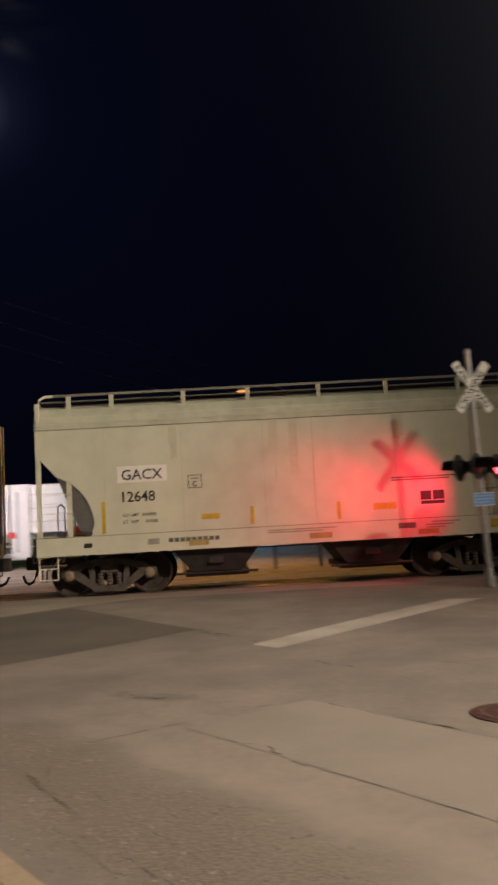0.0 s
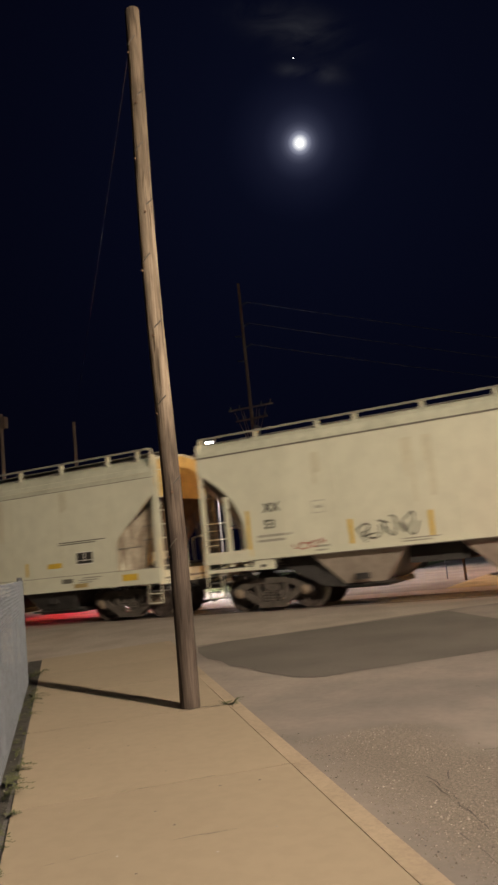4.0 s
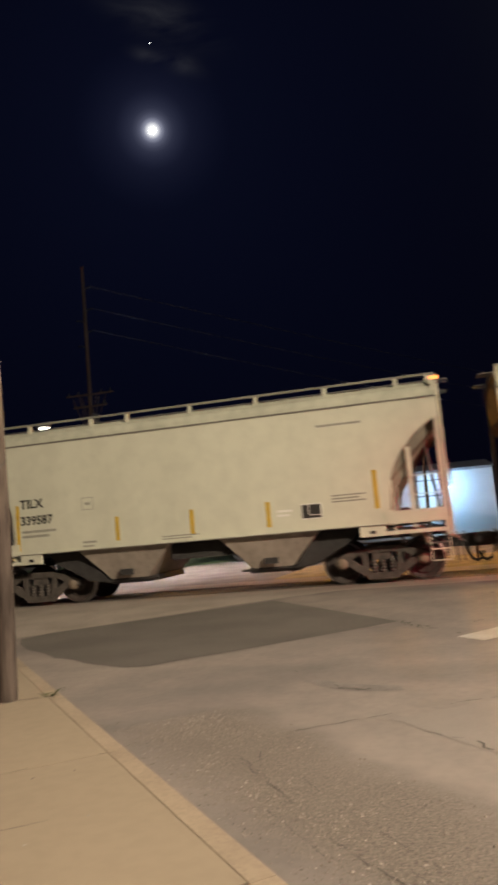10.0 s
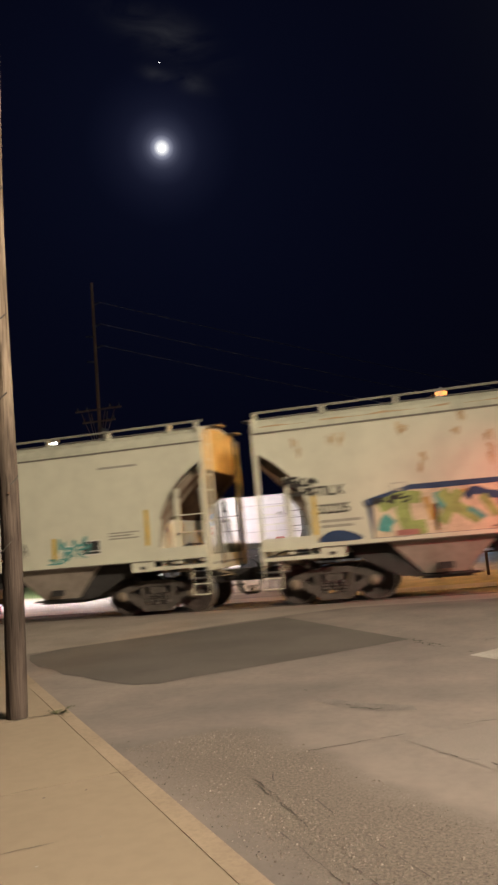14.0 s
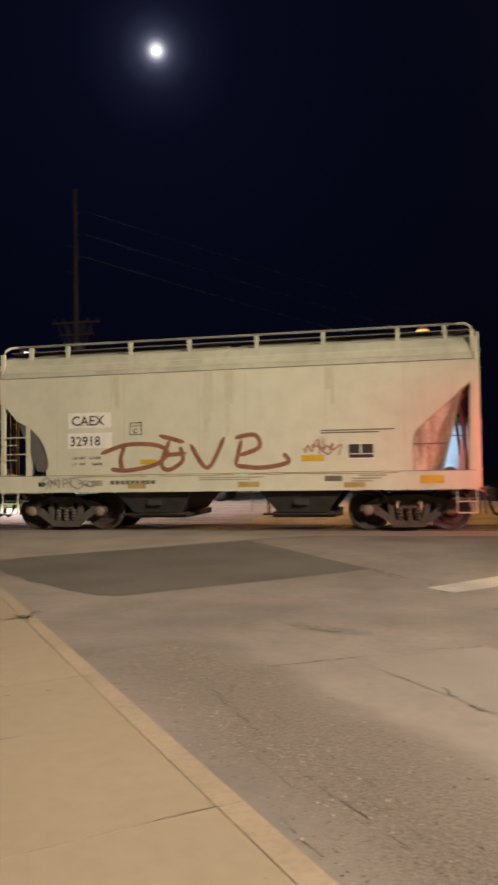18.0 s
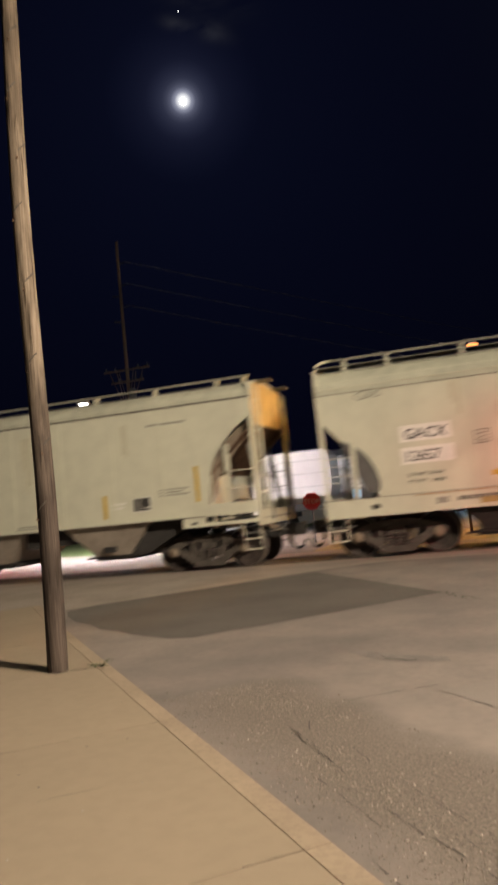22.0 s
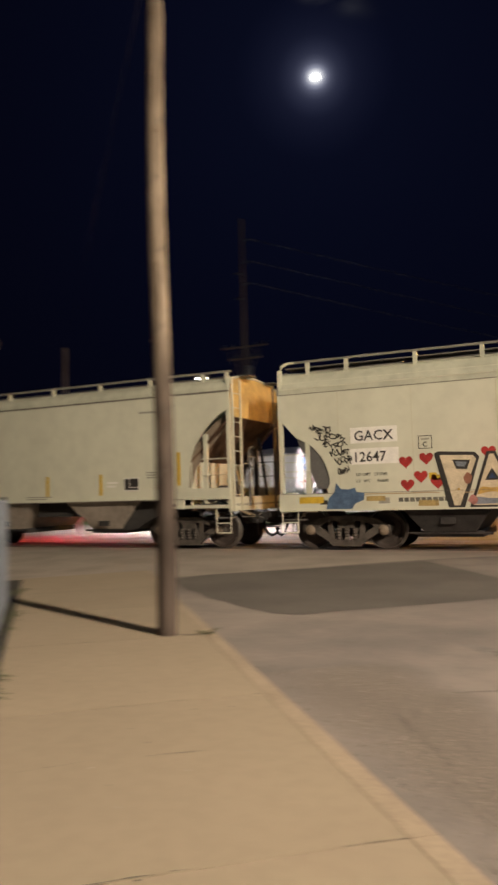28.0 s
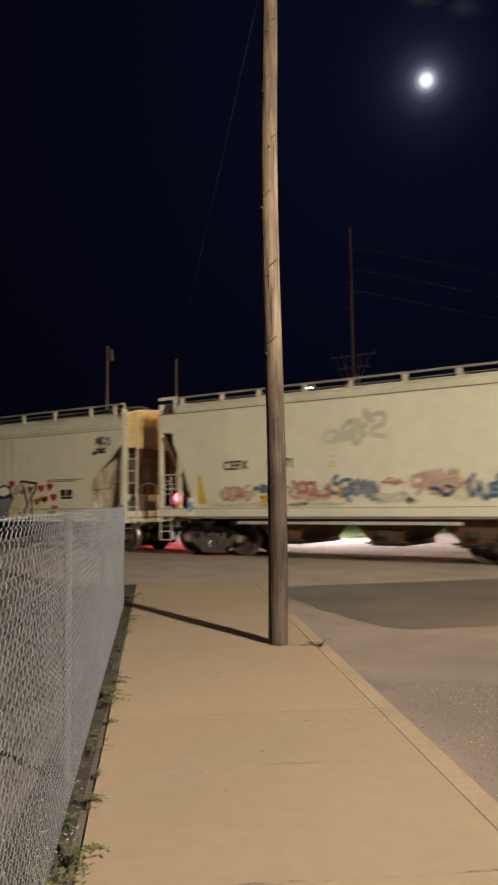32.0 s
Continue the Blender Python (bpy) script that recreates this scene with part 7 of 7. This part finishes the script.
def mural_f():
    c = car("F")
    r = random.Random(77)

    def up(z):
        return 1.36 + (z - 1.16) * 0.83

    shape(c, "mural_shadow", [(-3.20, 1.35), (-3.28, 2.20), (-2.3, 2.44), (-0.5, 2.42), (-0.1, 2.40), (0.55, 2.52), (1.58, 2.48), (1.6, 2.0), (2.55, 1.86), (2.78, 1.36)], M["navy"], "dark navy outline of the mural", W + 0.002)
    shape(c, "mural_ground", [(x, up(z)) for x, z in ((-3.16, 1.16), (-3.14, 2.08), (-2.3, 2.33), (-1.8, 2.30), (-0.5, 2.30), (-0.1, 2.17), (0.55, 2.37), (1.5, 2.33), (1.5, 1.88), (2.4, 1.76), (2.7, 1.3), (2.7, 1.16))], M["cream"], "cream mural background", W)
    LET = (
        ("green", 0.26, [(-3.0, 1.92), (-2.55, 2.14), (-2.1, 2.10)]), ("green", 0.30, [(-2.48, 2.08), (-2.5, 1.7), (-2.38, 1.36), (-2.05, 1.36)]), ("teal", 0.28, [(-2.95, 1.25), (-2.9, 1.5), (-2.78, 1.66)]),
        ("ochre", 0.11, [(-2.02, 2.1), (-1.95, 1.8), (-1.9, 1.5)]), ("teal", 0.16, [(-1.78, 2.2), (-1.7, 1.9), (-1.5, 1.62)]), ("green", 0.24, [(-1.68, 2.22), (-1.45, 1.85), (-0.95, 1.42)]),
        ("green", 0.22, [(-1.3, 2.2), (-1.45, 1.9), (-1.72, 1.40)]), ("teal", 0.12, [(-1.15, 1.72), (-0.95, 1.55), (-0.85, 1.44)]), ("green", 0.18, [(-0.86, 2.02), (-0.72, 1.75), (-0.6, 1.48)]),
        ("ochre", 0.10, [(-1.25, 2.2), (-1.05, 2.1), (-0.85, 2.2)]), ("navy", 0.17, [(-1.18, 1.98), (-1.0, 2.16), (-0.72, 2.04), (-0.45, 1.98)]), ("navy", 0.17, [(-0.55, 1.82), (-0.2, 1.88), (0.02, 1.68), (-0.15, 1.44), (-0.5, 1.42)]),
        ("teal", 0.13, [(-0.42, 1.70), (-0.25, 1.56), (-0.4, 1.46)]), ("blue", 0.24, [(-0.35, 2.22), (0.05, 2.10), (0.58, 2.26), (0.72, 2.0)]), ("navy", 0.14, [(0.12, 1.88), (0.4, 1.82), (0.72, 1.94)]),
        ("blue", 0.26, [(0.12, 1.48), (0.5, 1.64), (0.85, 1.34)]), ("ochre", 0.12, [(0.04, 1.98), (0.06, 1.7), (0.14, 1.46)]), ("teal", 0.28, [(0.98, 2.26), (1.14, 1.98), (1.02, 1.62), (1.28, 1.46), (1.5, 1.70), (1.88, 1.72), (2.2, 1.34)]),
        ("ochre", 0.09, [(1.28, 2.26), (1.46, 2.26)]), ("ochre", 0.09, [(1.28, 2.12), (1.46, 2.12)]), ("ochre", 0.09, [(1.28, 1.97), (1.46, 1.97)]), ("ochre", 0.12, [(1.45, 1.45), (1.62, 1.52), (1.75, 1.42)]), ("ochre", 0.08, [(2.2, 1.7), (2.4, 1.66)]), ("ochre", 0.08, [(2.35, 1.4), (2.6, 1.38)]), ("fadedpink", 0.12, [(-2.7, 1.24), (-2.2, 1.24)]), ("ochre", 0.07, [(-0.1, 1.36), (0.15, 1.4)]),
    )
    for k, (col, w, pts) in enumerate(LET):
        bm = bmesh.new()
        ribbon(bm, smooth_line([(x, max(up(z), 1.36 + w * 0.42)) for x, z in pts], 6), w, W - 0.001 - 0.0005 * (k % 9), 0.002, 0.85)
        part("mural_letter", bm, M[col], c)
    shape(c, "mural_cloud", [(1.56, 1.92), (1.58, 2.2), (1.85, 2.40), (2.3, 2.42), (2.6, 2.25), (2.64, 1.95), (2.3, 1.84)], M["navy"], "navy painted cloud", W - 0.004, 3)
    scribble(c, 1.68, 2.0, 0.75, 0.26, 5, M["greyink"], 0.035, 61, "grey scrawl").location.y = -0.006
    strokes(c, "ochre_drip", [[(1.85, 1.96), (2.08, 1.94)], [(1.97, 2.0), (2.02, 1.64)]], 0.10, M["ochre"], "ochre drip", W - 0.006)
    scribble(c, -5.02, 2.62, 0.62, 0.22, 5, M["black"], 0.06, 62, "black spray-paint tag")
    scribble(c, -4.92, 2.40, 0.55, 0.2, 4, M["black"], 0.055, 66, "black spray-paint tag")
    scribble(c, -3.3, 2.05, 0.9, 0.16, 5, M["black"], 0.045, 63, "black spray-paint tag")
    shape(c, "blue_paint_blot", [(-4.42, 1.36), (-4.3, 1.50), (-4.0, 1.60), (-3.6, 1.52), (-3.45, 1.36)], M["navy"], "navy paint blot", W, 3)
    scribble(c, 2.75, 1.75, 0.9, 0.35, 4, M["fadedpink"], 0.05, 64, "faint red scrawl")
    scribble(c, 2.7, 1.42, 1.2, 0.26, 5, M["greyink"], 0.06, 65, "grey scrawl")
    # rust bleeding through the paint in short runs
    for x, z in ((-4.75, 3.6), (-4.65, 3.4), (-3.95, 3.62), (-3.75, 3.58), (-2.42, 3.69), (-2.30, 3.66), (-1.97, 2.98), (-2.05, 2.80), (-1.12, 3.78), (-1.28, 3.51), (-0.61, 3.35), (-0.63, 3.10), (-0.65, 2.86), (0.22, 3.72), (0.28, 3.62), (0.24, 3.46), (1.3, 3.62), (2.6, 3.5), (3.4, 3.6)):
        for q in range(4):
            x1, z1 = x + r.uniform(-0.07, 0.07), z + r.uniform(-0.06, 0.06)
            w, h = r.uniform(0.03, 0.10), r.uniform(0.08, 0.26)
            shape(c, "rust_run", [(x1, z1), (x1 + w * 0.5, z1 - h * 0.6), (x1 + w, z1 + 0.02), (x1 + w * 0.8, z1 + h * 0.4), (x1 + w * 0.2, z1 + h * 0.4)], M["rustfade"] if q else M["rustpale"], "", W + 0.001 * q, 3)
    bm = bmesh.new()
    pts = [(-5.5 + k * 0.35, 4.06 + 0.02 * math.sin(k * 1.7) + r.uniform(-0.012, 0.012)) for k in range(30)]
    for k in range(29):
        if r.random() < 0.85:
            ribbon(bm, smooth_line(pts[k:k + 2], 2), r.uniform(0.02, 0.05), -1.548, 0.0, 1.0)
    tagged(part("rust_line", bm, M["rustfade"], c), "rust line along the roof seam", kind="stuff")


mural_f()

# car G: rust-red looping tag
strokes(car("G"), "tag", [
    [(-2.95, 1.82), (-2.3, 2.02), (-1.6, 2.0), (-1.3, 1.82), (-1.6, 1.55), (-2.3, 1.42), (-2.7, 1.46)], [(-2.35, 2.0), (-2.45, 1.7), (-2.4, 1.42)],
    [(-1.5, 2.22), (-0.9, 2.05)], [(-1.25, 2.1), (-1.45, 1.6), (-1.3, 1.42), (-0.95, 1.62), (-1.0, 1.95)], [(-1.45, 1.75), (-0.85, 1.8)],
    [(-0.75, 2.0), (-0.35, 1.45), (0.05, 2.15)], [(0.45, 2.08), (0.3, 1.5)], [(0.3, 2.12), (0.75, 2.18), (0.85, 1.9), (0.4, 1.72)], [(0.3, 1.5), (0.9, 1.44), (1.5, 1.55), (1.4, 1.75)]], 0.10, M["rustspray"], "rust-red looping spray-paint tag")
scribble(car("G"), 1.9, 1.7, 0.7, 0.28, 5, M["fadedpink"], 0.03, 81, "faint pink scrawl")
scribble(car("G"), -4.4, 1.02, 1.3, 0.22, 8, M["greyink"], 0.025, 82, "small grey scrawl along the sill").location.y = -0.05
scribble(car("I"), -4.6, 3.5, 0.5, 0.2, 4, M["greyink"], 0.03, 83, "faint grey scrawl")
# car L: faded overlapping colours
LC = car("L")
text_on(LC, "CEFX", -3.46, 2.32, 0.34, M["black"], "black reporting letters", 0.010, 1.0)
text_on(LC, "95271", -2.05, 2.32, 0.34, M["black"], "black car number", 0.010, 0.95)
for a in ((-0.30, 2.55, -0.06, 2.565), (-0.30, 2.30, -0.06, 2.315), (-0.26, 2.42, -0.10, 2.435), (-0.24, 2.36, -0.12, 2.375)):
    slabmark(LC, "plate_mark", *a, M["greyink"])
for k, (x, z, w, h, n, col, wd) in enumerate((
        (0.1, 2.9, 1.1, 0.75, 4, "greyfade", 0.16), (-0.3, 2.85, 0.7, 0.35, 3, "greyfade", 0.14), (-3.5, 1.55, 1.0, 0.42, 5, "pinkfade", 0.10), (-3.45, 1.5, 0.8, 0.5, 4, "fadedpink", 0.07), (-2.4, 1.78, 0.85, 0.32, 2, "blue", 0.11),
        (-2.2, 1.42, 0.6, 0.3, 2, "yellow", 0.10), (-1.42, 1.58, 1.05, 0.5, 4, "fadedpink", 0.12), (-1.3, 1.5, 1.0, 0.4, 4, "pinkfade", 0.12), (-0.32, 1.60, 0.62, 0.62, 3, "blue", 0.12), (0.2, 1.52, 0.8, 0.6, 4, "bluefade", 0.14),
        (0.9, 1.42, 1.0, 0.25, 4, "greyfade", 0.12), (1.15, 1.95, 0.5, 0.25, 2, "fadedpink", 0.06), (1.9, 1.6, 1.0, 0.75, 4, "pinkfade", 0.14), (2.2, 1.75, 0.9, 0.6, 3, "fadedpink", 0.08), (2.6, 1.55, 0.6, 0.6, 2, "cream", 0.14), (2.35, 1.62, 0.35, 0.3, 2, "navy", 0.10), (3.2, 1.5, 0.9, 0.6, 4, "blue", 0.12), (-3.9, 1.34, 4.0, 0.10, 14, "greyfade", 0.06))):
    scribble(LC, x, 1.36 + (z - 1.36) * 0.72 if z < 2.5 else z, w, h * 0.72, n, M[col], wd * 0.8, 90 + k, "faded coloured spray paint").location.y = -0.0005 * k
shape(LC, "yellow_smear", [(-4.32, 2.2), (-4.22, 2.25), (-4.1, 1.8), (-4.0, 1.42), (-4.28, 1.42)], M["yellow"], "yellow paint smear", W - 0.004)
slabmark(LC, "white_tag_board", -4.62, 1.10, -4.42, 1.60, M["whitepanel"], -1.612, "white and blue tag")
scribble(LC, -4.60, 1.2, 0.14, 0.34, 2, M["sign_blue"], 0.05, 111, "blue scrawl").location.y = -0.05
slabmark(LC, "orange_strip", -0.02, 1.50, 0.08, 1.86, M["ochre"], W - 0.012)


def mural_k():
    c = car("K")
    for x, z in ((-2.52, 1.98), (-2.07, 2.04), (-2.2, 1.65), (-2.5, 1.47), (-1.84, 1.51), (-1.84, 1.19), (-0.76, 2.12), (0.5, 2.14), (1.75, 1.55), (2.10, 1.62), (2.53, 1.68), (2.35, 2.02), (1.95, 1.98), (2.58, 1.32)):
        heart(c, x, z, 0.165)

    def cut(pts, edge, sign):
        """The piece of an outline above (1) or below (-1) a level."""
        res = []
        for (x0, z0), (x1, z1) in zip(pts, [*pts[1:], pts[0]]):
            a, b = (z0 - edge) * sign, (z1 - edge) * sign
            if a >= 0:
                res.append((x0, z0))
            if (a >= 0) != (b >= 0):
                k = a / (a - b)
                res.append((x0 + (x1 - x0) * k, edge))
        return res

    def painted(name, pts, fill, label, y):
        up, low = cut(pts, 1.325, 1), cut(pts, 1.319, -1)
        if len(up) > 2:
            shape(c, name, up, fill, label, W - y)
        if len(low) > 2:
            shape(c, name + "_foot", low, fill, "", -1.6045 - y)

    def big(name, outer, inner, fill, label, y=0.0):
        painted(name + "_outline", outer, M["black"], "black outline of a mural letter", 0.003 + y)
        painted(name, inner, fill, label, 0.006 + y)

    def blot(name, pts, fill, y, smooth=4):
        painted(name, [(p[0], p[1]) for p in smooth_line([*pts, pts[0]], smooth)[:-1]], M[fill], "", y)

    big("mural_letter", [(-1.90, 2.12), (-1.82, 2.17), (-1.04, 2.13), (-0.95, 2.02), (-1.28, 0.96), (-1.62, 0.96)], [(-1.78, 2.09), (-1.08, 2.06), (-1.02, 1.98), (-1.38, 1.00), (-1.50, 1.00)], M["cream"], "cream mural letter with black outline")
    big("mural_counter", [(-1.52, 1.98), (-1.14, 1.96), (-1.22, 1.76), (-1.44, 1.78)], [(-1.46, 1.94), (-1.21, 1.92), (-1.26, 1.82), (-1.41, 1.83)], M["bluefade"], "grey-blue centre of the letter", 0.004)
    blot("orange_blot", [(-1.30, 1.58), (-1.22, 1.70), (-1.12, 1.62), (-1.16, 1.48), (-1.25, 1.46)], "rustspray", 0.008)
    big("mural_letter", [(-1.18, 0.96), (-0.80, 2.13), (-0.62, 2.13), (-0.13, 0.96)], [(-1.11, 1.00), (-0.75, 2.07), (-0.66, 2.07), (-0.21, 1.00)], M["cream"], "cream mural letter with black outline", 0.002)
    big("mural_counter", [(-0.86, 1.52), (-0.71, 1.78), (-0.54, 1.52)], [(-0.78, 1.56), (-0.71, 1.68), (-0.63, 1.56)], M["navy"], "dark centre of the letter", 0.008)
    blot("ochre_shade", [(-1.02, 1.22), (-0.7, 1.28), (-0.34, 1.22), (-0.38, 1.40), (-0.7, 1.36), (-0.94, 1.38)], "ochre", 0.010)
    blot("grey_shade", [(-1.08, 1.02), (-0.65, 1.03), (-0.24, 1.02), (-0.30, 1.17), (-0.7, 1.14), (-1.02, 1.17)], "bluefade", 0.011)
    big("mural_letter", [(-0.34, 1.82), (-0.2, 2.04), (0.1, 2.14), (0.42, 2.06), (0.50, 1.86), (0.62, 1.70), (0.30, 0.96), (0.0, 0.96), (-0.12, 1.40), (-0.28, 1.66)], [(-0.26, 1.84), (-0.14, 2.0), (0.1, 2.07), (0.36, 2.0), (0.42, 1.84), (0.1, 1.74)], M["whitepanel"], "white and grey mural letter", 0.001)
    blot("grey_letter_foot", [(-0.22, 1.62), (0.1, 1.66), (0.52, 1.66), (0.38, 1.35), (0.26, 1.08), (0.05, 1.08), (-0.02, 1.35)], "bluefade", 0.009)
    blot("cream_arm", [(0.42, 1.34), (0.60, 1.66), (0.82, 1.78), (1.02, 1.60), (0.92, 1.28), (0.72, 1.08), (0.52, 1.12)], "cream", 0.010)
    blot("pink_shade", [(0.56, 1.80), (0.66, 2.06), (0.86, 2.12), (0.92, 1.90), (0.74, 1.76)], "pinkfade", 0.008)
    big("mural_letter", [(0.90, 2.22), (0.98, 2.27), (1.78, 2.18), (1.74, 1.95), (1.52, 1.68), (1.66, 0.97), (1.10, 0.97), (1.24, 1.5), (1.10, 1.9)], [(0.99, 2.19), (1.69, 2.11), (1.65, 1.97), (1.42, 1.68), (1.55, 1.02), (1.22, 1.02), (1.34, 1.5), (1.20, 1.93)], M["cream"], "cream mural letter with black outline", 0.003)
    big("mural_counter", [(1.28, 2.05), (1.58, 2.01), (1.42, 1.80)], [(1.35, 2.0), (1.50, 1.98), (1.42, 1.88)], M["navy"], "dark centre of the letter", 0.009)
    for x, z in ((0.36, 1.14), (0.98, 1.12), (-1.12, 1.10), (1.0, 1.86)):
        blot("magenta_blot", [(x - 0.10, z), (x, z + 0.13), (x + 0.11, z + 0.02), (x + 0.03, z - 0.09)], "fadedpink", 0.012)
    for x in (-1.5, 1.3):
        scribble(c, x, 1.12, 0.25, 0.22, 3, M["ochre"], 0.06, int(x * 10) + 200, "ochre shading strokes").location.y = -0.014
    slabmark(c, "yellow_plate", -5.04, 1.10, -4.44, 1.25, M["yellow"], -1.6105)
    slabmark(c, "ochre_plate", -3.43, 1.13, -3.0, 1.24, M["ochreplate"], -1.6105)
    slabmark(c, "yellow_plate", -2.02, 1.58, -1.86, 1.72, M["yellow"])
    shape(c, "blue_animal_head", [(x + 0.33, z) for x, z in ((-4.72, 0.96), (-4.66, 1.2), (-4.5, 1.36), (-4.46, 1.56), (-4.36, 1.42), (-4.18, 1.40), (-4.02, 1.44), (-3.98, 1.34), (-3.80, 1.32), (-3.82, 1.16), (-4.02, 1.08), (-4.1, 0.96))], M["blue"], "blue painted animal head shape", -1.609)
    for k, (x, z, w) in enumerate(((-4.72, 2.72, 0.5), (-4.62, 2.54, 0.62), (-4.45, 2.36, 0.6), (-4.25, 2.18, 0.46), (-4.15, 1.98, 0.40), (-4.08, 1.74, 0.24))):
        scribble(c, x, z, w, 0.16, 5, M["black"], 0.028, 120 + k, "black scrawled tag")
    scribble(c, 4.32, 3.2, 0.6, 0.25, 5, M["black"], 0.05, 131, "black scrawled tag")
    scribble(c, 4.28, 2.95, 0.5, 0.18, 4, M["black"], 0.05, 132, "black scrawled tag")
    # soft dirt streaks
    for x, w, z in ((-0.06, 0.05, 2.7), (0.0, 0.10, 2.3), (0.09, 0.05, 2.5), (0.40, 0.06, 2.6), (0.45, 0.11, 2.3), (0.54, 0.05, 2.9)):
        slabmark(c, "dirt_run", x, z, x + w, 3.64, M["paint_dirty"], W + 0.003)


mural_k()
# soft dirt runs below the roof hatches
RUN = random.Random(41)
for k in ("A", "G", "I", "A0", "H", "B"):
    for x in (-2.6, -0.35, 0.1, 2.4):
        for q in range(4):
            x0, w = x + RUN.uniform(-0.09, 0.09), RUN.uniform(0.03, 0.12)
            slabmark(car(k), "dirt_run", x0, 3.64 - RUN.uniform(0.5, 1.5) * (1.0 if abs(x) < 1 else 0.6), x0 + w, 3.64, M["paint_dirty"], W + 0.0035 + 0.0004 * q)


# ---------- the train rolls to the left, gaining speed a little ----------
def rolled(t):
    return 4.35 * t + 0.0087 * t * t


def motions():
    for key, (c, x) in CARS.items():
        walk(c, [(k * 0.5, pose(x - rolled(k * 0.5), TY, TZ)) for k in range(65)])
        for b in c.children:
            if b.name.split(".")[0] != "bogie":
                continue
            for w in b.children:
                if w.name.split(".")[0] == "wheelset":
                    e = w.location.x
                    rows = []
                    for i in range(241):
                        t = 32.0 * i / 240
                        rows.append((t, pose(e, 0, 0.457, 0, -math.degrees(rolled(t) / 0.457), 0)))
                    walk(w, rows)


motions()
